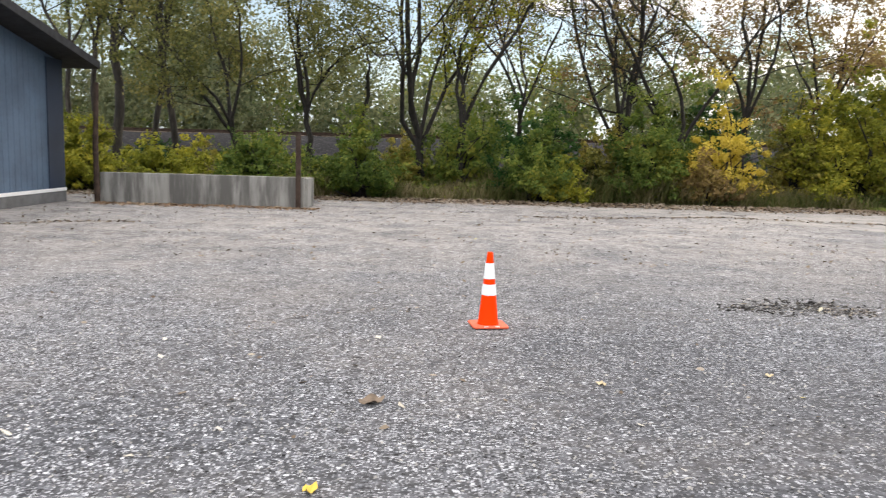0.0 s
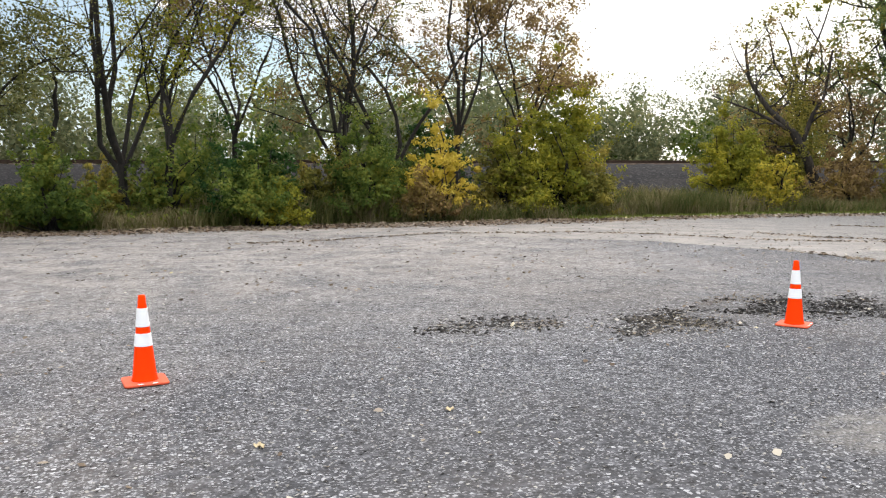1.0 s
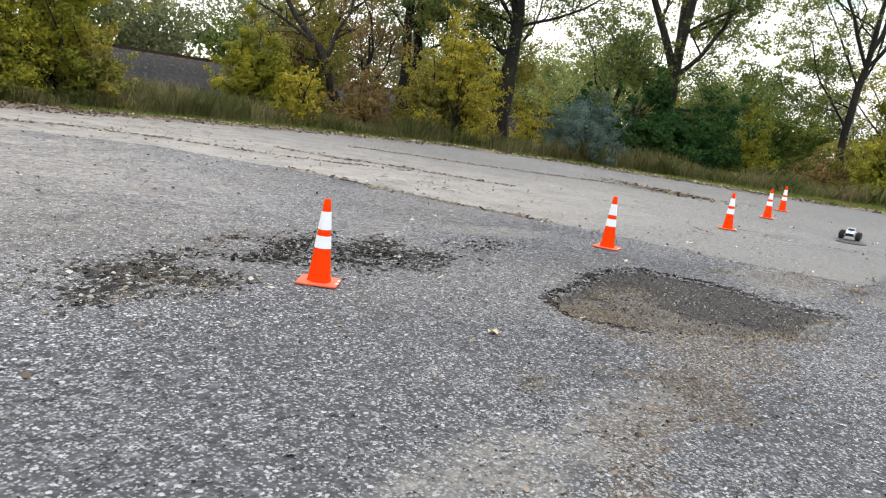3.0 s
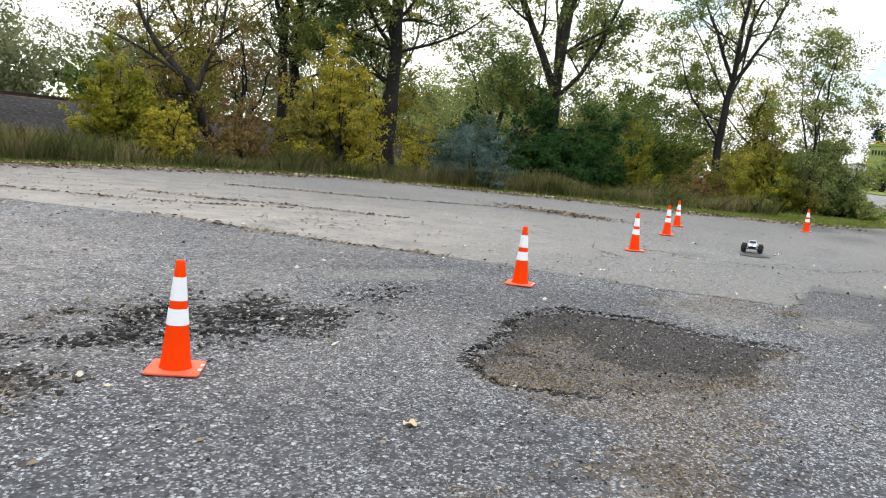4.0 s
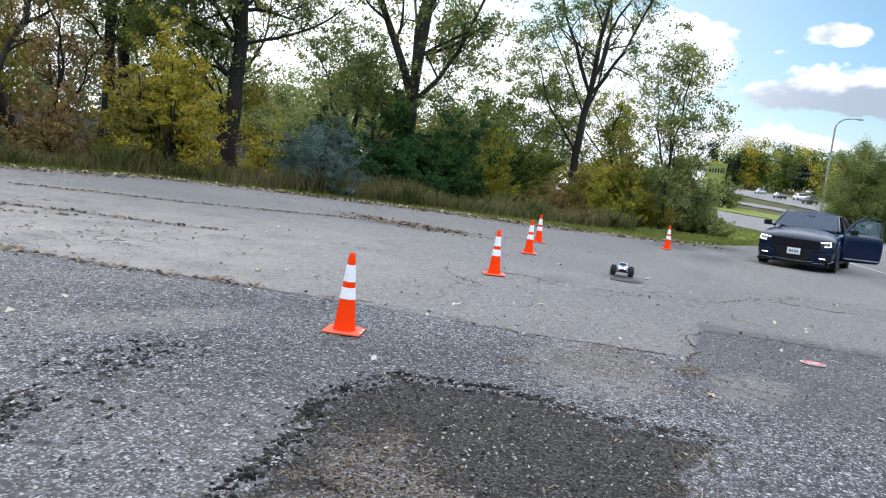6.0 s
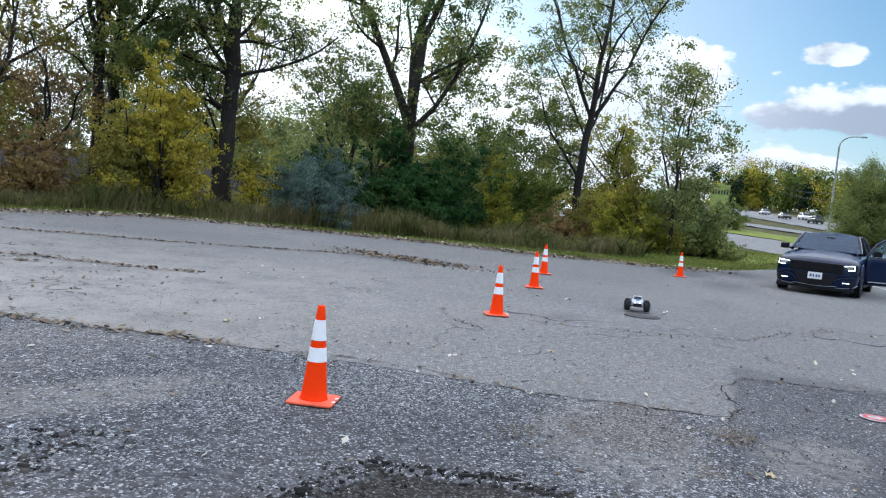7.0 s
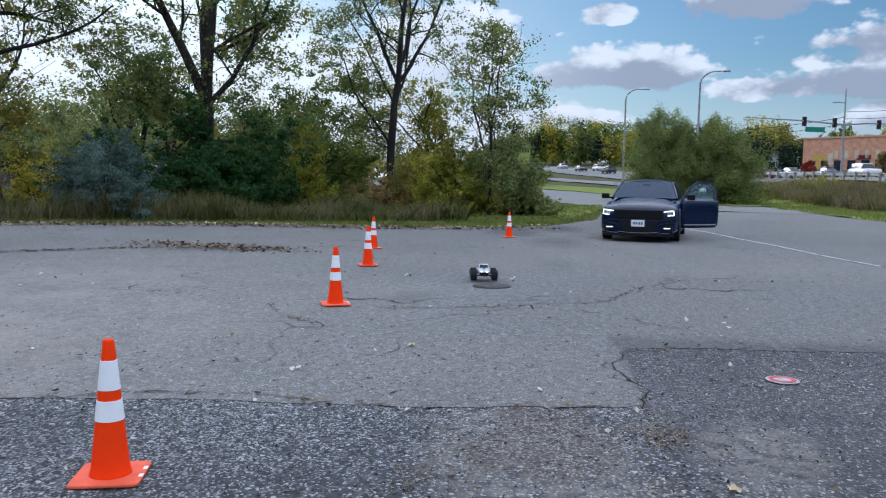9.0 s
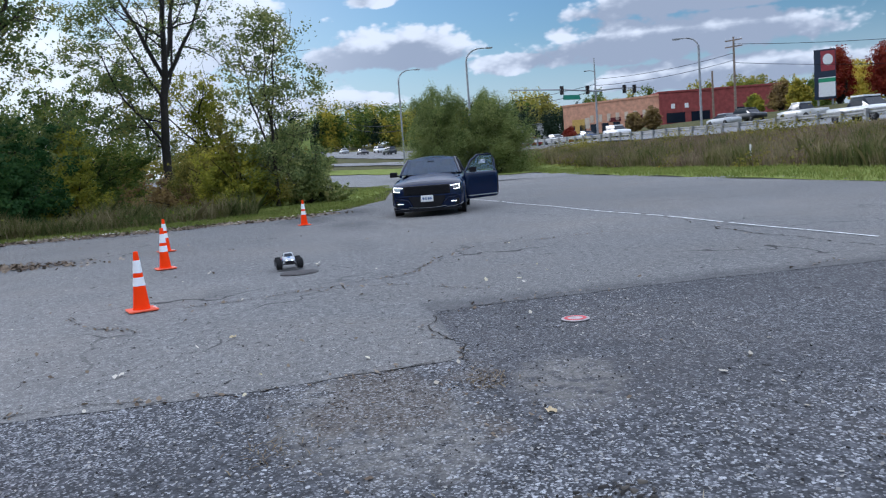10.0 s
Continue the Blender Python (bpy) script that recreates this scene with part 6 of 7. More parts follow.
def wheel(parent, x, y, r, width, tyre_mat=None):
    w_ = empty("wheel", pose(x, y, r))
    w_.parent = parent
    s = width / 2
    part("tyre", lathe(bmesh.new(), [(r * 0.68, -s), (r * 0.93, -s), (r, -s * 0.7), (r, s * 0.7), (r * 0.93, s), (r * 0.68, s)], 28, "y"), tyre_mat or RUBBER, w_, "", True)
    bm = lathe(bmesh.new(), [(r * 0.66, -s * 0.9), (r * 0.66, s * 0.9), (r * 0.6, s * 0.7)], 24, "y")
    for k in range(5):
        m = Matrix.Rotation(2 * math.pi * k / 5, 4, "Y")
        for sgn in (-1, 1):
            box(bm, (-r * 0.07, sgn * s * 0.9 - 0.02, 0), (r * 0.07, sgn * s * 0.9 + 0.02, r * 0.62), 0.0, m)
    part("rim", bm, RIM, w_)
    return w_


RIM = simple("dark_alloy", (0.12, 0.12, 0.125), 0.4, 0.9, 0.1)


def quad(name, pts, thick, mat, parent, label=""):
    """A flat pane of some thickness through four or more points."""
    bm = bmesh.new()
    a = [Vector(p) for p in pts]
    n = (a[1] - a[0]).cross(a[2] - a[0]).normalized() * thick
    f = [bm.verts.new(p) for p in a]
    g = [bm.verts.new(p + n) for p in a]
    bm.faces.new(f)
    bm.faces.new(g[::-1])
    for k in range(len(a)):
        bm.faces.new((f[k], g[k], g[(k + 1) % len(a)], f[(k + 1) % len(a)]))
    return part(name, bm, mat, parent, label)


def sedan():
    car = empty("sedan_car", pose(34.0, 1.97, 0.012, 0, 0, 167) @ Matrix.Diagonal((1.08, 1.08, 1.14, 1)))
    tagged(car, "dark blue sedan with headlights on and the driver's door open", "car")
    st = [(2.48, 0.74, 0.17, 0.66, 0.70), (2.43, 0.86, 0.15, 0.72, 0.77), (2.3, 0.94, 0.15, 0.78, 0.84), (2.05, 0.965, 0.18, 0.83, 0.9), (1.6, 0.975, 0.2, 0.88, 0.96), (1.1, 0.975, 0.19, 0.92, 1.02), (0.8, 0.97, 0.18, 0.94, 1.04),
          (0.0, 0.965, 0.18, 0.96, 1.03), (-0.9, 0.965, 0.18, 0.98, 1.05), (-1.6, 0.97, 0.2, 1.0, 1.08), (-2.1, 0.95, 0.24, 1.0, 1.1), (-2.4, 0.9, 0.3, 0.98, 1.09), (-2.55, 0.82, 0.36, 0.92, 1.0)]
    part("body", body_shell(st), CAR_BLUE, car, "dark blue painted body", True)
    # roof and pillars
    bm = bmesh.new()
    loft(bm, [[(x, y, z - 0.1 * abs(y / hw) ** 3) for y in np.linspace(-hw, hw, 9)] for x, hw, z in ((0.22, 0.66, 1.445), (0.0, 0.685, 1.485), (-0.4, 0.7, 1.505), (-0.9, 0.685, 1.49), (-1.25, 0.63, 1.43))])
    bmesh.ops.solidify(bm, geom=bm.faces[:], thickness=0.04)
    part("roof", bm, CAR_BLUE, car, "", True)
    for s in (-1, 1):
        tubes("pillar", [(np.array([(0.98, s * 0.84, 1.0), (0.6, s * 0.755, 1.24), (0.2, s * 0.66, 1.43)]), [0.045, 0.036, 0.036])], CAR_BLUE, car)
        # thin steel line added for the highlight on pillar and roof edge
        tubes("roof_highlight", [(np.array([(0.98, s * 0.865, 1.03), (0.6, s * 0.782, 1.258), (0.2, s * 0.688, 1.435), (-0.4, s * 0.705, 1.44), (-1.2, s * 0.64, 1.4)]), [0.011] * 5)], STEEL, car, "bright line for the highlight along pillar and roof")
        tubes("pillar", [(np.array([(-0.35, s * 0.84, 1.0), (-0.4, s * 0.66, 1.42)]), [0.045, 0.04])], BLACK, car)
        tubes("pillar", [(np.array([(-2.0, s * 0.78, 1.06), (-1.6, s * 0.7, 1.28), (-1.2, s * 0.62, 1.42)]), [0.09, 0.08, 0.06])], CAR_BLUE, car)
        quad("side_window", [(-0.4, s * 0.84, 1.0), (-1.75, s * 0.8, 1.06), (-1.25, s * 0.64, 1.4), (-0.45, s * 0.67, 1.43)], 0.006 * s, DARK_GLASS, car)
        quad("sill", [(1.1, s * 0.955, 0.2), (-1.15, s * 0.955, 0.2), (-1.15, s * 0.955, 0.28), (1.1, s * 0.955, 0.28)], 0.03 * s, BLACK, car)
    quad("side_window", [(0.85, -0.84, 1.02), (-0.33, -0.84, 1.0), (-0.38, -0.67, 1.42), (0.22, -0.62, 1.42)], -0.006, DARK_GLASS, car)
    quad("windscreen", [(1.0, 0.83, 1.03), (1.0, -0.83, 1.03), (0.22, -0.64, 1.44), (0.22, 0.64, 1.44)], 0.006, GLASS, car)
    quad("rear_window", [(-1.95, 0.7, 1.09), (-1.95, -0.7, 1.09), (-1.25, -0.56, 1.42), (-1.25, 0.56, 1.42)], 0.006, GLASS, car)
    # seats and dashboard seen through the glass
    for s in (-0.38, 0.38):
        boxed("seat", (-0.5, s - 0.24, 0.6), (-0.3, s + 0.24, 1.22), BLACK, car, 0.06)
        boxed("headrest", (-0.5, s - 0.13, 1.22), (-0.38, s + 0.13, 1.38), BLACK, car, 0.04)
    boxed("dashboard", (0.4, -0.72, 0.9), (0.85, 0.72, 1.03), BLACK, car, 0.04)
    boxed("rear_seat", (-1.35, -0.62, 0.75), (-1.15, 0.62, 1.2), BLACK, car, 0.06)
    boxed("rear_mirror", (0.36, -0.1, 1.31), (0.39, 0.1, 1.37), BLACK, car, 0.015)
    # driver's opening: a black sheet on the closed body for the shade inside
    quad("doorway_shade", [(0.92, 0.972, 0.32), (-0.3, 0.972, 0.32), (-0.3, 0.955, 0.95), (0.8, 0.955, 0.95)], 0.004, BLACK, car, "flat black sheet for the shaded open doorway")
    # bonnet bulge, grille, lamps, bumper
    bm = bmesh.new()
    loft(bm, [[(x, y, z + up_ * (1 - (y / 0.5) ** 2)) for y in np.linspace(-0.5, 0.5, 9)] for x, z, up_ in ((2.2, 0.858, 0.01), (1.9, 0.915, 0.022), (1.5, 0.964, 0.022), (1.2, 1.0, 0.008), (1.0, 1.005, 0.0))])
    part("bonnet", bm, CAR_BLUE, car, "", True)
    bm = box(bmesh.new(), (2.38, -0.62, 0.53), (2.512, 0.62, 0.765), 0.03)
    part("grille", bm, BLACK, car, "black grille")
    for k in range(4):
        boxed("grille_bar", (2.505, -0.57, 0.565 + 0.05 * k), (2.518, 0.57, 0.572 + 0.05 * k), BLACK, car, 0.002)
    # the lower intake narrows downwards between two slanting blades of the bumper
    quad("intake", [(2.492, -0.5, 0.5), (2.492, 0.5, 0.5), (2.505, 0.36, 0.23), (2.505, -0.36, 0.23)], -0.03, BLACK, car, "black lower intake")
    boxed("splitter", (2.30, -0.88, 0.13), (2.53, 0.88, 0.19), BLACK, car, 0.012)
    boxed("bumper", (2.36, -0.8, 0.487), (2.522, 0.8, 0.53), CAR_BLUE, car, 0.018)
    tubes("bumper_trim", [(np.array([(2.5, -0.5, 0.235), (2.53, -0.25, 0.215), (2.535, 0, 0.21), (2.53, 0.25, 0.215), (2.5, 0.5, 0.235)]), [0.007] * 5)], STEEL, car, "bright bumper trim")
    for s in (-1, 1):
        turn = pose(2.42, s * 0.745, 0.685, s * 7, 0, s * -14)
        lamp = boxed("headlight", (-0.08, -0.165, -0.085), (0.05, 0.165, 0.075), BLACK, car, 0.02, "dark headlight housing")
        lamp.matrix_basis = turn
        boxed("light_strip", (0.045, -0.15, 0.042), (0.062, 0.15, 0.062), HEADLIGHT, lamp, 0.006, "white running light")
        boxed("light_strip", (0.045, -0.15, -0.06), (0.062, 0.15, -0.042), HEADLIGHT, lamp, 0.006, "white running light")
        boxed("light_strip", (0.045, (0.13 if s > 0 else -0.15), -0.042), (0.062, (0.15 if s > 0 else -0.13), 0.038), HEADLIGHT, lamp, 0.006, "white running light")
        boxed("lens", (0.045, -0.1, -0.03), (0.056, 0.1, 0.03), SILVER, lamp, 0.006, "bright lamp lens")
        for lip in ([(2.49, s * 0.5, 0.2), (2.47, s * 0.74, 0.215), (2.36, s * 0.9, 0.26), (2.2, s * 0.955, 0.3)],):
            tubes("bumper_trim", [(np.array(lip), [0.007] * 4)], STEEL, car, "bright bumper trim")
        tubes("bumper_blade", [(np.array([(2.46, s * 0.88, 0.47), (2.5, s * 0.62, 0.445), (2.515, s * 0.5, 0.4), (2.515, s * 0.4, 0.25)]), [0.02, 0.018, 0.016, 0.014])], CAR_BLUE, car)
        boxed("fog_recess", (2.40, s * 0.7 - 0.15, 0.26), (2.478, s * 0.7 + 0.15, 0.4), BLACK, car, 0.02, "black fog light recess")
        fog = boxed("fog_light", (-0.03, -0.075, -0.008), (0.03, 0.075, 0.008), HEADLIGHT, car, 0.004, "lit fog light strip")
        fog.matrix_basis = pose(2.47, s * 0.71, 0.335, 0, 0, s * -12)
        m_ = boxed("mirror", (-0.06, -0.1, -0.07), (0.07, 0.11, 0.065), BLACK, car, 0.035, "black door mirror")
        m_.matrix_basis = pose(0.72, s * 1.07 if s < 0 else 1.2, 1.06)
        if s < 0:
            boxed("mirror_arm", (0.70, -1.0, 1.0), (0.76, -0.88, 1.04), BLACK, car, 0.01)
        tail = boxed("tail_light", (-2.57, s * 0.6 - 0.25, 0.86), (-2.5, s * 0.6 + 0.25, 0.96), RED, car, 0.02)
    plate = boxed("number_plate", (2.51, -0.165, 0.36), (2.535, 0.165, 0.52), WHITE_PAINT, car, 0.01, "white number plate")
    for a, b in ((-0.12, -0.07), (-0.05, -0.01), (0.02, 0.06), (0.08, 0.12)):
        boxed("plate_bar", (2.535, a, 0.41), (2.538, b, 0.47), simple("plate_blue", (0.1, 0.15, 0.3)), plate, 0.0, "blue bar")
    # wheels and arches
    for x in (1.525, -1.525):
        for s in (-1, 1):
            wheel(car, x, s * 0.865, 0.36, 0.235)
            bm = bmesh.new()
            pts = [(x + 0.41 * math.cos(a), 0, 0.36 + 0.41 * math.sin(a)) for a in np.linspace(-0.25, math.pi + 0.25, 15)]
            v, f = tube(np.array(pts), [0.03] * 15, 6)
            v = v + np.array([0, s * 0.962, 0])
            raw("wheel_arch", v, f, CAR_BLUE, car, "", True)
            # no recess is cut: a dark disc gives the shade round the tyre
            part("wheel_well_shade", lathe(bmesh.new(), [(0.4, 0.0), (0.4, 0.012)], 28, "y", (x, s * 0.968 - 0.006, 0.37)), RUBBER, car, "flat dark disc for the shaded wheel well")
    # open driver's door, hinged at its front edge
    door = empty("door", pose(0.95, 0.97, 0, 0, 0, -50))
    door.parent = car
    outline = [(0.0, 0.36), (0.01, 0.62), (-0.02, 0.88), (-0.05, 0.975), (-0.6, 0.985), (-1.17, 0.99), (-1.21, 0.9), (-1.22, 0.72), (-1.21, 0.45), (-1.18, 0.33), (-1.12, 0.29), (-0.1, 0.28)]
    bm = bmesh.new()
    rings = []
    for y_, grow_ in ((-0.1, 0.97), (-0.06, 1.0), (0.0, 1.0), (0.035, 0.97), (0.045, 0.8)):
        rings.append([(-0.6 + (x_ + 0.6) * grow_, y_, 0.64 + (z_ - 0.64) * grow_) for x_, z_ in outline])
    made = loft(bm, [ring + ring[:1] for ring in rings])
    bmesh.ops.remove_doubles(bm, verts=bm.verts[:], dist=1e-4)
    bm.faces.new([v for v in made[-1] if v.is_valid])
    bm.faces.new([v for v in made[0] if v.is_valid])
    part("door_panel", bm, CAR_BLUE, door, "dark blue door panel", True)
    boxed("belt_crease", (-1.14, 0.04, 0.77), (-0.06, 0.052, 0.785), CAR_BLUE, door, 0.004)
    boxed("door_lining", (-1.1, -0.13, 0.36), (-0.06, -0.09, 0.92), BLACK, door, 0.02, "black inner door lining")
    boxed("door_trim", (-1.05, -0.138, 0.42), (-0.1, -0.128, 0.46), SILVER, door, 0.003, "bright trim strip")
    boxed("sill_trim", (-1.12, 0.03, 0.355), (-0.08, 0.052, 0.38), SILVER, door, 0.003, "bright lower trim")
    tubes("window_frame", [(np.array([(-1.16, -0.05, 0.98), (-1.2, -0.13, 1.28), (-1.15, -0.19, 1.44), (-0.66, -0.2, 1.44), (-0.36, -0.15, 1.3), (-0.04, -0.04, 0.99)]), [0.028] * 6)], CAR_BLUE, door)
    quad("door_window", [(-1.15, -0.05, 0.98), (-0.06, -0.05, 0.98), (-0.62, -0.19, 1.43), (-1.15, -0.18, 1.43)], 0.005, CLEAR_GLASS, door)
    boxed("handle", (-1.0, 0.03, 0.85), (-0.84, 0.06, 0.88), CAR_BLUE, door, 0.008)


sedan()


# ---- radio-controlled truck ----
TOY_WHITE = simple("white_toy_shell", (0.55, 0.57, 0.6), 0.35, vary=0.08)
TOY_BLUE = simple("blue_decal", (0.03, 0.16, 0.42), 0.4)


def toy_truck():
    toy = empty("toy_truck", pose(21.75, 6.25, 0.02, 0, 0, 186) @ Matrix.Diagonal((0.98, 0.98, 0.98, 1)))
    tagged(toy, "white radio-controlled toy truck with big black tyres", "toy truck")
    boxed("chassis", (-0.2, -0.055, 0.075), (0.2, 0.055, 0.115), BLACK, toy, 0.01)
    bm = bmesh.new()
    rings = []
    for x, hw, zb, zt in ((0.235, 0.06, 0.12, 0.145), (0.2, 0.09, 0.115, 0.165), (0.1, 0.1, 0.11, 0.185), (0.02, 0.1, 0.11, 0.19), (-0.12, 0.1, 0.11, 0.185), (-0.22, 0.095, 0.12, 0.18), (-0.24, 0.085, 0.13, 0.17)):
        rings.append(both_sides([(x, hw * 0.9, zb), (x, hw, (zb + zt) / 2), (x, hw * 0.9, zt - 0.008), (x, hw * 0.5, zt)]))
    made = loft(bm, rings)
    bm.faces.new(made[0])
    bm.faces.new(made[-1][::-1])
    part("shell", bm, TOY_WHITE, toy, "", True)
    bm = bmesh.new()
    made = loft(bm, [both_sides([(x, hw, zb), (x, hw * 0.85, zt), (x, hw * 0.3, zt + 0.003)]) for x, hw, zb, zt in ((0.07, 0.085, 0.18, 0.19), (0.0, 0.085, 0.18, 0.235), (-0.08, 0.085, 0.18, 0.238), (-0.12, 0.085, 0.18, 0.19))])
    part("cab", bm, TOY_WHITE, toy, "", True)
    quad("windscreen", [(0.07, 0.068, 0.193), (0.07, -0.068, 0.193), (0.006, -0.06, 0.235), (0.006, 0.06, 0.235)], 0.003, DARK_GLASS, toy)
    boxed("grille", (0.205, -0.07, 0.085), (0.245, 0.07, 0.135), BLACK, toy, 0.01, "black grille")
    quad("bonnet_decal", [(0.16, 0.02, 0.18), (0.16, -0.02, 0.18), (0.1, -0.03, 0.19), (0.1, 0.03, 0.19)], 0.002, TOY_BLUE, toy, "blue bonnet decal")
    for s in (-1, 1):
        quad("side_window", [(0.03, s * 0.082, 0.195), (-0.08, s * 0.082, 0.195), (-0.07, s * 0.076, 0.225), (0.0, s * 0.076, 0.225)], 0.003 * s, DARK_GLASS, toy)
        quad("side_decal", [(0.16, s * 0.098, 0.13), (-0.12, s * 0.101, 0.125), (-0.05, s * 0.1, 0.165), (0.12, s * 0.097, 0.16)], 0.003 * s, TOY_BLUE, toy, "blue side decal")
        quad("side_decal", [(0.05, s * 0.1025, 0.13), (-0.14, s * 0.1025, 0.14), (-0.06, s * 0.1025, 0.158), (0.02, s * 0.1025, 0.15)], 0.003 * s, RED, toy, "red side decal")
        tubes("roll_bar", [(np.array([(-0.11, s * 0.07, 0.235), (-0.2, s * 0.07, 0.2), (-0.24, s * 0.06, 0.19)]), [0.006] * 3)], BLACK, toy)
        boxed("headlight", (0.222, s * 0.045 - 0.012, 0.138), (0.238, s * 0.045 + 0.012, 0.152), HEADLIGHT, toy, 0.003, "small lit headlight")
        for x in (0.165, -0.165):
            tubes("suspension_arm", [(np.array([(x, s * 0.04, 0.085), (x, s * 0.13, 0.075)]), [0.009, 0.009])], BLACK, toy)
            tubes("shock_absorber", [(np.array([(x * 0.9, s * 0.05, 0.155), (x, s * 0.11, 0.085)]), [0.011, 0.009])], SILVER, toy)
            w_ = wheel(toy, x, s * 0.165, 0.082, 0.09)
            bm = bmesh.new()
            for k in range(16):
                m = Matrix.Rotation(2 * math.pi * k / 16, 4, "Y")
                box(bm, (-0.007, -0.042, 0.08), (0.007, 0.042, 0.086), 0.0, m)
            part("tread", bm, RUBBER, w_)
    for x in (-0.12, -0.165, -0.21):
        tubes("roll_bar", [(np.array([(x, -0.07, 0.232 - 0.3 * (-0.12 - x)), (x, 0.07, 0.232 - 0.3 * (-0.12 - x))]), [0.005] * 2)], BLACK, toy)
    tubes("roll_bar", [(np.array([(-0.12, -0.07, 0.232), (-0.21, 0.07, 0.205)]), [0.005] * 2)], BLACK, toy)
    quad("bed_cover", [(-0.1, 0.072, 0.222), (-0.1, -0.072, 0.222), (-0.225, -0.08, 0.188), (-0.225, 0.08, 0.188)], 0.004, BLACK, toy, "black sloping bed cover")
    tubes("wheelie_bar", [(np.array([(-0.24, -0.03, 0.1), (-0.33, -0.03, 0.075), (-0.33, 0.03, 0.075), (-0.24, 0.03, 0.1)]), [0.006] * 4)], BLACK, toy)
    boxed("front_bumper", (0.225, -0.06, 0.075), (0.26, 0.06, 0.1), BLACK, toy, 0.01)
    boxed("rear_bumper", (-0.27, -0.05, 0.085), (-0.23, 0.05, 0.12), BLACK, toy, 0.01)


toy_truck()


# ---- beyond the lot: rail, lamps, signs, traffic, buildings ----
def spot(az, d):
    """A place by its bearing and distance from the east end of the walk."""
    return 8.8 + d * math.sin(radians(az)), 5.7 + d * math.cos(radians(az))


def height_at(az, d, el):
    """How high over the land a top stands that is seen at an elevation from the walk."""
    x_, y_ = spot(az, d)
    return 1.6 + d * math.tan(radians(el)) - float(land(x_, y_))


def guard_rail():
    rail = empty("guard_rail")
    tagged(rail, "steel highway guard rail on grey posts", "guard rail")
    xs = np.arange(6, 150, 2.0)
    ys = rail_y(xs)
    zs = land(xs, ys)
    prof = [(-0.02, -0.155), (-0.07, -0.1), (-0.02, -0.03), (-0.02, 0.03), (-0.07, 0.1), (-0.02, 0.155)]
    verts = np.array([[x, y + 0.09 - o, z + 0.72 + h] for x, y, z in zip(xs, ys, zs) for o, h in prof])
    m = len(prof)
    i_, j_ = np.meshgrid(np.arange(len(xs) - 1), np.arange(m - 1), indexing="ij")
    q = np.stack([i_ * m + j_, (i_ + 1) * m + j_, (i_ + 1) * m + j_ + 1, i_ * m + j_ + 1], -1).reshape(-1, 4)
    raw("beam", verts, q, STEEL, rail)
    first = None
    for x, y, z in zip(xs, ys, zs):
        if first is None:
            first = boxed("rail_post", (-0.1, -0.1, -0.6), (0.1, 0.08, 0.9), STEEL, rail, 0.01)
            o = first
        else:
            o = new("rail_post", first.data)
            o.parent = rail
        o.location = (x, y + 0.2, z)


guard_rail()


def street_lamp(x, y, h, arm, turn, label):
    lamp = empty("street_lamp", pose(x, y, float(land(x, y)), 0, 0, turn))
    tagged(lamp, label, "street lamp", "lamps along the road")
    part("base", lathe(bmesh.new(), [(0.22, 0), (0.22, 0.1), (0.14, 0.5), (0.12, 0.5)], 12), STEEL, lamp)
    curve = [(arm * (1 - math.cos(a)), 0, h - arm * 0.9 + arm * 0.9 * math.sin(a)) for a in np.linspace(0, math.pi / 2, 10)]
    pts = [(0, 0, 0.3), (0, 0, h * 0.5)] + curve + [(arm * 1.5, 0, h + 0.02)]
    tubes("pole", [(np.array(pts), list(np.linspace(0.12, 0.06, len(pts))))], STEEL, lamp, "", 8)
    boxed("lamp_head", (arm * 1.45, -0.16, h - 0.08), (arm * 1.45 + 0.75, 0.16, h + 0.08), STEEL, lamp, 0.05)
    boxed("lens", (arm * 1.5, -0.11, h - 0.1), (arm * 1.5 + 0.55, 0.11, h - 0.08), WHITE_PAINT, lamp, 0.005)
    return lamp


x, y = spot(101.45, 92)
street_lamp(x, y, 13.15, 1.6, -100, "tall curved grey steel street lamp")
x, y = spot(96.6, 112)
street_lamp(x, y, 13.0, 1.6, -96, "tall curved grey steel street lamp")
x, y = spot(117.2, 88)
street_lamp(x, y, height_at(117.2, 88, 6.9), 1.25, 62, "grey steel street lamp beside the highway")


def utility_pole(x, y, h, label, arms=2, turn=30):
    pole = empty("utility_pole", pose(x, y, float(land(x, y)), 0, 0, turn))
    tagged(pole, label, "utility pole")
    tubes("pole", [(np.array([(0, 0, -0.2), (0, 0, h * 0.5), (0, 0, h)]), [0.17, 0.15, 0.12])], WOOD_POLE, pole, "", 8)
    for k in range(arms):
        boxed("crossarm", (-1.2, -0.06, h - 0.5 - 0.8 * k), (1.2, 0.06, h - 0.36 - 0.8 * k), WOOD_POLE, pole, 0.01)
        for s in (-1.1, -0.5, 0.5, 1.1):
            part("insulator", lathe(bmesh.new(), [(0.03, h - 0.36 - 0.8 * k), (0.06, h - 0.26 - 0.8 * k), (0.03, h - 0.16 - 0.8 * k)], 8, "z", (s, 0, 0)), WHITE_PAINT, pole)


x, y = spot(119.4, 112)
utility_pole(x, y, height_at(119.4, 112, 6.65), "tall wooden utility pole with two crossarms")
x, y = spot(118.0, 118)
utility_pole(x, y, height_at(118.0, 118, 4.6), "short wooden pole beside the highway", 0)


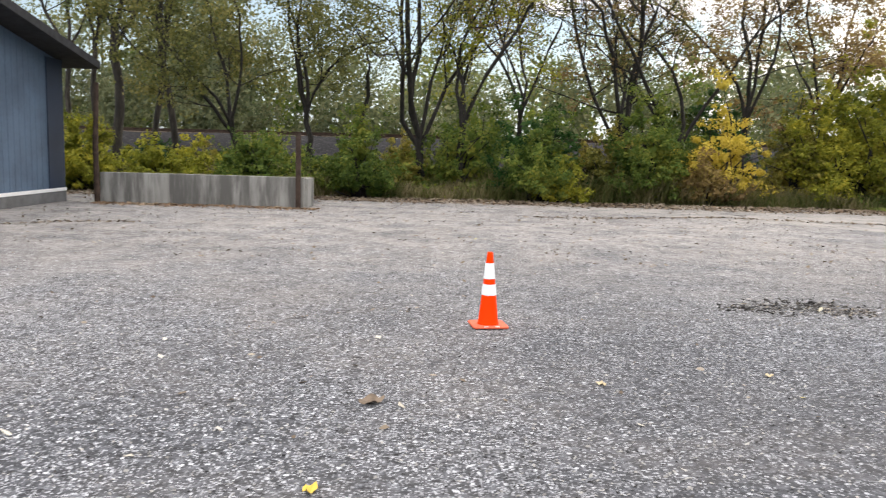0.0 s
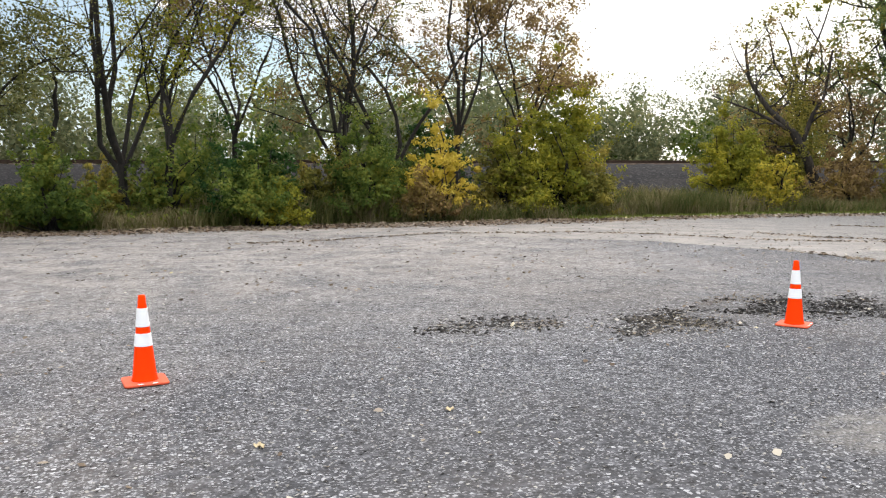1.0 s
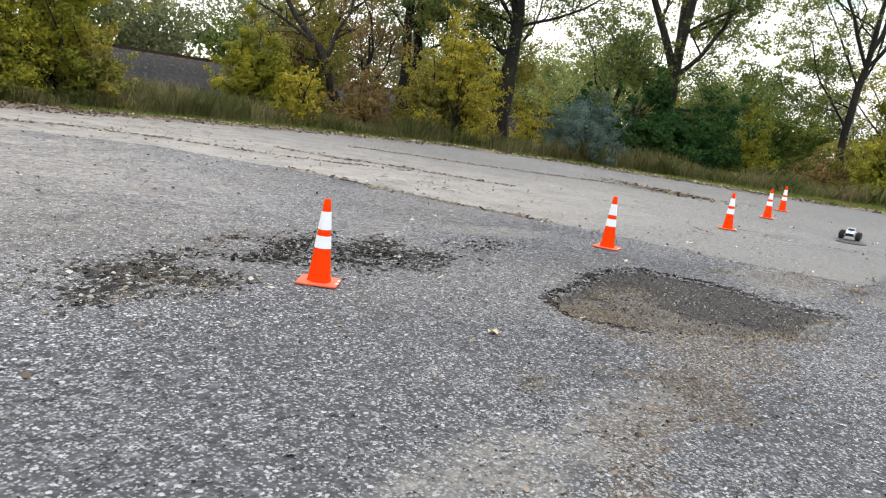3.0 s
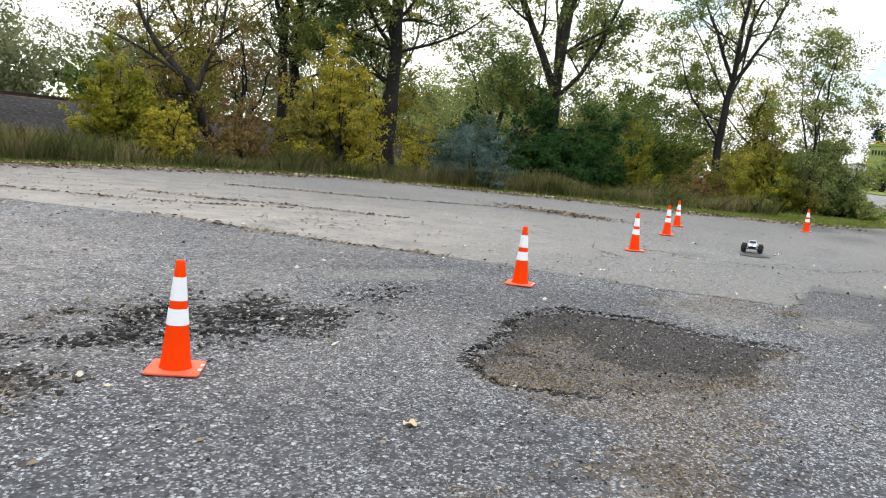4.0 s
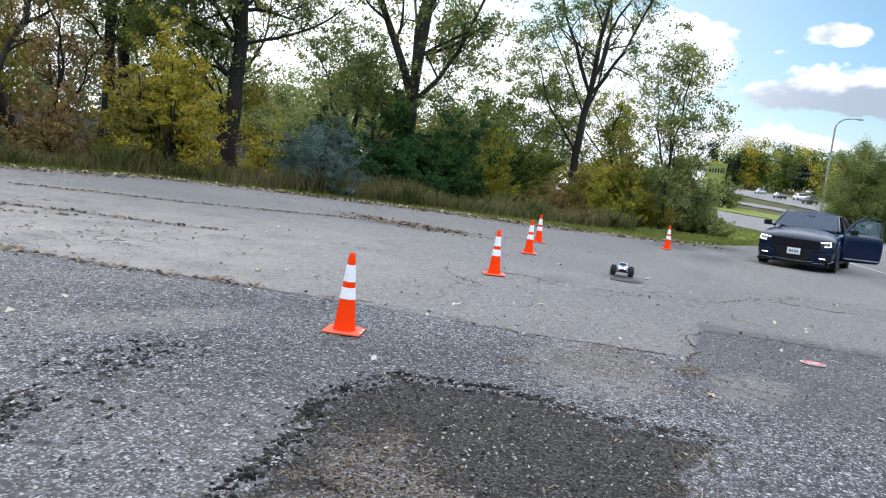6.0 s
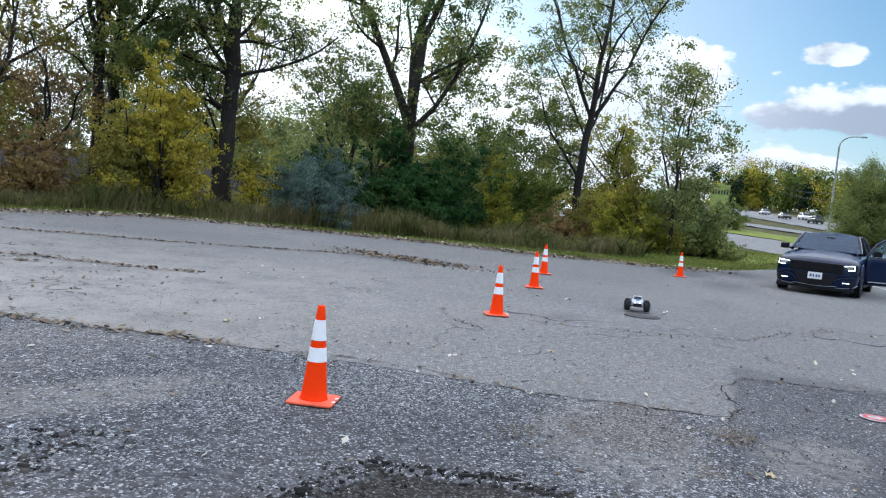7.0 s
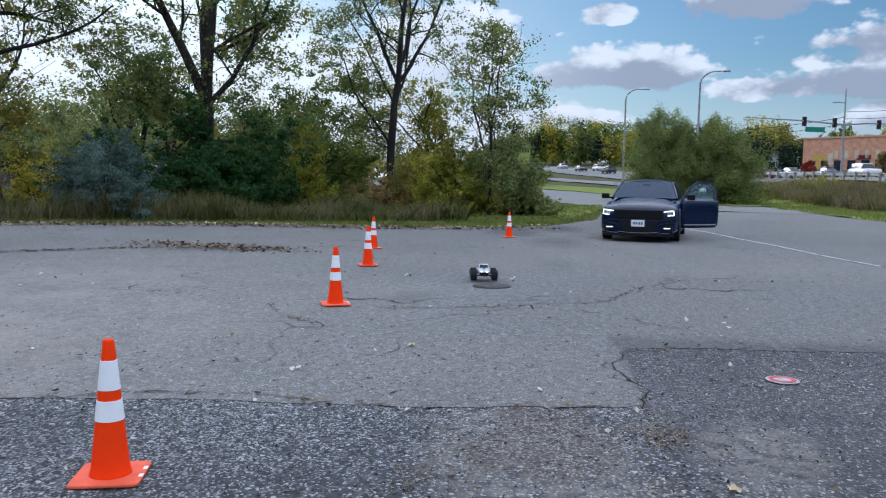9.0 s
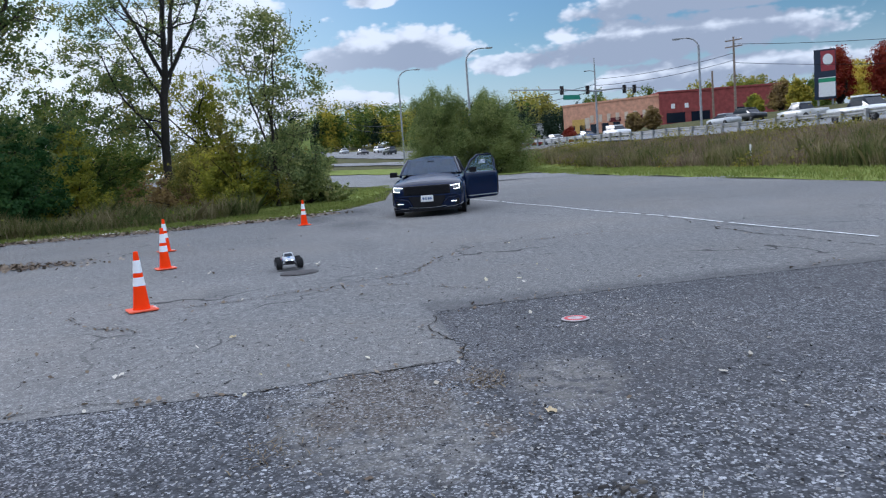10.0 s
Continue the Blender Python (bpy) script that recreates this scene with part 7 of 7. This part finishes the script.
def signal_mast():
    x, y = spot(110.3, 118)
    z = float(land(x, y))
    mast = empty("traffic_signal", pose(x, y, z, 0, 0, 112))
    tagged(mast, "traffic signal mast with a long arm over the highway", "traffic signal")
    high = height_at(110.3, 118, 6.25)
    arm_z = height_at(110.3, 118, 4.15)
    lamp_z = height_at(110.3, 118, 5.35)
    tubes("mast", [(np.array([(0, 0, 0), (0, 0, 5), (0, 0, high)]), [0.16, 0.14, 0.07])], STEEL, mast, "", 8)
    for way_ in (15, -9):
        tubes("arm", [(np.array([(0, 0, arm_z - 0.3), (way_ * 0.4, 0, arm_z), (way_, 0, arm_z + 0.1)]), [0.12, 0.1, 0.06])], STEEL, mast, "", 8)
    tubes("lamp_arm", [(np.array([(0, 0, lamp_z), (1.0, 0, lamp_z + 0.1), (1.9, 0, lamp_z)]), [0.06, 0.05, 0.09])], STEEL, mast, "", 8)
    for xx in (1.5, 6.2, -5.6, -7.6):
        s = boxed("signal_head", (xx - 0.2, -0.2, arm_z - 0.7), (xx + 0.2, 0.2, arm_z + 0.5), BLACK, mast, 0.04, "dark signal head")
        for k in range(3):
            part("signal_lens", lathe(bmesh.new(), [(0.13, 0.0), (0.13, 0.03), (0.1, 0.04)], 12, "y", (xx, 0.2, arm_z - 0.45 + 0.36 * k)), RUST, s)
    boxed("street_sign", (3.0, -0.03, arm_z - 1.4), (6.0, 0.03, arm_z - 0.75), simple("sign_green", (0.03, 0.2, 0.13), 0.5), mast, 0.01, "green street sign")


signal_mast()


def wire(a, b, sag, group="overhead wires"):
    t = np.linspace(0, 1, 14)
    p = np.outer(1 - t, a) + np.outer(t, b)
    p[:, 2] -= sag * 4 * t * (1 - t)
    ob = tubes("overhead_wire", [(p, [0.03] * 14)], BLACK, sides=4)
    return tagged(ob, "thin black overhead wire across the road", "wire", group)


def up(az, d, z):
    x_, y_ = spot(az, d)
    return (x_, y_, float(land(x_, y_)) + z)


for z in (7.2, 6.3):
    wire(up(92.5, 175, z + 1), up(96.6, 112, z - 1.4), 0.8)
    wire(up(96.6, 112, z - 0.4), up(110.3, 118, z + 0.8), 0.6)
    wire(up(110.3, 118, z + 1.5), up(119.4, 112, z + 1.8), 0.5)
wire(up(119.4, 112, height_at(119.4, 112, 6.2)), up(132, 105, height_at(132, 105, 5.2)), 0.3)
wire(up(119.4, 112, height_at(119.4, 112, 5.0)), up(132, 100, height_at(132, 100, 3.6)), 0.3)


def vehicle(kind, az, d, colour_name, colour, heading, label, lift=0.2):
    """Far traffic: shell, cabin glass, four wheels."""
    x_, y_ = spot(az, d)
    v = empty(kind, pose(x_, y_, float(land(x_, y_)) + lift, 0, 0, heading))
    tagged(v, label, kind.replace("_", " "))
    paint = simple(colour_name, colour, 0.35, 0.1, 0.06, coat=0.6)
    if kind == "pickup_truck":
        st = [(2.75, 0.85, 0.4, 0.85, 0.95), (2.6, 0.95, 0.4, 0.98, 1.08), (1.2, 0.98, 0.4, 1.08, 1.15), (-0.9, 0.98, 0.4, 1.08, 1.12), (-2.7, 0.96, 0.45, 1.08, 1.1)]
        cab, wb, r = [(1.25, 0.84, 1.1, 1.14), (0.6, 0.76, 1.1, 1.78), (-0.5, 0.76, 1.1, 1.82), (-0.85, 0.84, 1.1, 1.14)], 1.75, 0.4
    elif kind == "sport_utility_car":
        st = [(2.35, 0.8, 0.35, 0.8, 0.88), (2.2, 0.92, 0.32, 0.95, 1.02), (1.2, 0.94, 0.3, 1.02, 1.08), (-1.8, 0.94, 0.3, 1.05, 1.08), (-2.3, 0.88, 0.35, 1.0, 1.05)]
        cab, wb, r = [(1.2, 0.84, 1.05, 1.08), (0.5, 0.74, 1.05, 1.66), (-1.7, 0.74, 1.05, 1.7), (-2.2, 0.82, 1.05, 1.1)], 1.4, 0.36
    else:
        st = [(2.3, 0.75, 0.3, 0.62, 0.68), (2.1, 0.88, 0.25, 0.74, 0.8), (1.0, 0.91, 0.22, 0.86, 0.93), (-1.5, 0.91, 0.22, 0.9, 0.96), (-2.3, 0.82, 0.3, 0.85, 0.92)]
        cab, wb, r = [(1.0, 0.8, 0.9, 0.94), (0.2, 0.66, 0.9, 1.4), (-0.9, 0.66, 0.9, 1.42), (-1.7, 0.8, 0.9, 0.97)], 1.38, 0.33
    part("body", body_shell(st), paint, v, "", True)
    bm = bmesh.new()
    loft(bm, [both_sides([(x, hw, zb), (x, hw * 0.95, (zb + zt) / 2), (x, hw * 0.85, zt - 0.03)]) for x, hw, zb, zt in cab])
    part("cabin_glass", bm, DARK_GLASS, v)
    (xa, ha, _, za), (xb, hb, _, zb_) = cab[1], cab[2]
    boxed("roof", (xb - 0.1, -ha * 0.9, za - 0.05), (xa + 0.1, ha * 0.9, zb_ + 0.03), paint, v, 0.04)
    for x in (wb, -wb):
        for s in (-1, 1):
            wheel(v, x, s * (st[2][1] - 0.1), r, 0.24)
    return v


TR = "on the highway beyond the guard rail"
vehicle("pickup_truck", 127.0, 64, "white_truck_paint", (0.72, 0.72, 0.7), 185, "white pickup truck " + TR)
vehicle("pickup_truck", 123.4, 88, "silver_truck_paint", (0.5, 0.5, 0.48), 5, "pale silver pickup truck " + TR)
vehicle("sport_utility_car", 120.2, 108, "black_car_paint", (0.02, 0.022, 0.028), 190, "black sport utility car " + TR)
vehicle("passenger_car", 118.6, 104, "silver_car_paint", (0.5, 0.51, 0.53), 10, "silver car " + TR)
vehicle("sport_utility_car", 111.6, 116, "white_car_paint", (0.75, 0.75, 0.75), 190, "white sport utility car " + TR)
vehicle("passenger_car", 109.4, 122, "blue_car_paint", (0.05, 0.08, 0.16), 10, "dark blue car " + TR)
vehicle("passenger_car", 107.4, 118, "white_car_paint", (0.75, 0.75, 0.75), 192, "white car " + TR)
vehicle("passenger_car", 105.6, 126, "red_car_paint", (0.3, 0.03, 0.03), 12, "red car " + TR)
vehicle("pickup_truck", 108.4, 134, "white_truck_paint", (0.72, 0.72, 0.7), 100, "white pickup truck parked beyond the highway")
vehicle("passenger_car", 93.7, 196, "dark_car_paint", (0.03, 0.03, 0.035), 195, "dark car coming down the highway")
vehicle("passenger_car", 92.4, 230, "silver_car_paint", (0.5, 0.51, 0.53), 15, "silver car far up the highway")
vehicle("sport_utility_car", 94.9, 205, "white_car_paint", (0.75, 0.75, 0.75), 195, "white car coming down the highway")
vehicle("sport_utility_car", 95.6, 178, "dark_car_paint", (0.04, 0.045, 0.05), 15, "dark car far up the highway")


def building(name, label, az0, d0, az1, d1, h, deep, mat, windows, roof_mat=None, sink=1.5):
    """A flat-roofed block whose long front runs between two bearings."""
    a, b = Vector((*spot(az0, d0), 0)), Vector((*spot(az1, d1), 0))
    length = (b - a).length
    z = min(float(land(a.x, a.y)), float(land(b.x, b.y))) - sink
    turn = math.degrees(math.atan2(b.y - a.y, b.x - a.x))
    h = h - z - sink      # given as the height of the roof over the lot
    bl = empty(name, pose(a.x, a.y, z, 0, 0, turn))
    tagged(bl, label, "building")
    boxed("wall", (0, 0, 0), (length, deep, h + sink), mat, bl, 0.05)
    boxed("parapet", (-0.15, -0.15, h + sink), (length + 0.15, deep + 0.15, h + sink + 0.35), roof_mat or mat, bl, 0.04, "capped parapet")
    for k, (f0, f1, z0, z1, m_, what) in enumerate(windows):
        boxed(what, (f0 * length, -0.12, z0 + sink), (f1 * length, 0.02, z1 + sink), m_, bl, 0.02)
    return bl, length


AWNING = simple("maroon_awning", (0.12, 0.02, 0.025), 0.8)
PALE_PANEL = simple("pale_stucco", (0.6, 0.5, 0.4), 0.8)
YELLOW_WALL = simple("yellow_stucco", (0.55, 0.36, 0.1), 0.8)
row = [(0.06 + 0.12 * k, 0.13 + 0.12 * k, 0.4, 2.4, DARK_GLASS, "window") for k in range(7)]
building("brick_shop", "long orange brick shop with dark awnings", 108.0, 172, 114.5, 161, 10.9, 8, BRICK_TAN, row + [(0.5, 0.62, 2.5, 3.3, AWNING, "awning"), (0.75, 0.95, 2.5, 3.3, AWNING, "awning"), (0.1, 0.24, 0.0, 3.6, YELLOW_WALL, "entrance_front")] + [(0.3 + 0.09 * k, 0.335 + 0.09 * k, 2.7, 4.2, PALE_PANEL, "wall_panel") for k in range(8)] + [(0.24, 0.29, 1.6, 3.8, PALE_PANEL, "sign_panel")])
row = [(0.05, 0.2, 0.3, 2.2, DARK_GLASS, "window"), (0.25, 0.4, 0.3, 2.2, DARK_GLASS, "window"), (0.09, 0.12, 3.0, 3.9, WHITE_PAINT, "sign_panel"), (0.2, 0.23, 3.0, 3.9, WHITE_PAINT, "sign_panel"), (0.6, 0.72, 0.2, 2.4, DARK_GLASS, "window")]
building("brick_hall", "long dark red brick commercial building", 114.55, 160.5, 122.4, 168, 11.3, 10, BRICK_RED, row)
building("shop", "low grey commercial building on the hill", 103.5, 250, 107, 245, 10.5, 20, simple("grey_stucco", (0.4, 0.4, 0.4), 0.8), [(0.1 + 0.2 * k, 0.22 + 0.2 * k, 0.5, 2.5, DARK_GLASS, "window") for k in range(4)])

LIME_PAINT = simple("yellow_green_paint", (0.3, 0.36, 0.1), 0.7)
building("green_building", "yellow-green building behind the trees", 88.9, 190, 90.1, 190, 10.6, 12, LIME_PAINT, [(0.1 + 0.15 * k, 0.18 + 0.15 * k, 4.6, 5.6, DARK_GLASS, "window") for k in range(6)])


def pylon_sign():
    x, y = spot(124.8, 118)
    s = empty("pylon_sign", pose(x, y, float(land(x, y)), 0, 0, -125) @ Matrix.Diagonal((0.86, 0.86, height_at(124.8, 118, 5.2) / 7.0, 1)))
    tagged(s, "tall dark pylon sign with red and white panels", "sign")
    boxed("board", (-1.5, -0.3, 0.8), (1.5, 0.3, 7.0), SIDING_DARK, s, 0.06, "dark sign board")
    for xx in (-1.0, 1.0):
        boxed("sign_post", (xx - 0.15, -0.15, 0), (xx + 0.15, 0.15, 0.85), STEEL, s, 0.01)
    boxed("top_panel", (-0.55, -0.34, 4.3), (1.4, -0.28, 6.8), simple("sign_red", (0.3, 0.05, 0.06), 0.5), s, 0.02, "red upper panel")
    boxed("lower_panel", (-0.9, -0.34, 1.1), (1.4, -0.28, 3.5), WHITE_PAINT, s, 0.02, "white lower panel")
    part("emblem", lathe(bmesh.new(), [(0.7, 0), (0.7, 0.03), (0.6, 0.04)], 24, "y", (0.42, -0.37, 5.7)), WHITE_PAINT, s, "round white emblem")
    boxed("green_strip", (-0.9, -0.345, 2.9), (1.4, -0.342, 3.4), simple("sign_green_2", (0.05, 0.3, 0.15)), s, 0.0, "green strip")


pylon_sign()
for az, wide_, seed in ((125.6, 3.4, 500), (128.4, 5.6, 501)):
    x, y = spot(az, 128)
    bush("maple", "round maple with deep red autumn leaves", x, y, wide_, height_at(az, 128, 5.5), LEAF_RED, 7000, seed, 0.3, 60, category="maple", base=0.2, droop=0.1)
for k, (az, d, h, mat, lab) in enumerate([(126.75, 150, 7.5, LEAF_YELLOW, "yellow autumn tree beyond the highway"), (123.3, 132, 4.4, LEAF_GOLD, "small yellow autumn tree beyond the highway"), (122.2, 138, 5, LEAF_BROWN, "small orange brown tree beyond the highway"), (120.6, 130, 3.0, LEAF_LIME, "small pale green tree beyond the highway"), (119.6, 185, 10, LEAF_LIME, "pale green tree behind the brick building"), (114.0, 138, 3.6, LEAF_BROWN, "small orange tree before the shop"), (108.4, 132, 2.6, LEAF_RED, "low red bush before the shop"), (112.8, 140, 3.5, LEAF_BROWN, "small orange tree before the shop"), (110.0, 190, 9, LEAF_GREEN, "green tree behind the shop")]):
    x, y = spot(az, d)
    bush("tree", lab, x, y, h * 0.75, h, mat, 3000, 510 + k, 0.36, 40, category="tree", base=0.22, droop=0.1)
x, y = spot(120.2, 47)
tagged(boxed("marker_post", (x - 0.05, y - 0.03, float(land(x, y)) - 0.1), (x + 0.05, y + 0.03, float(land(x, y)) + 1.25), WHITE_PAINT), "short white marker post in the reeds", "marker post")
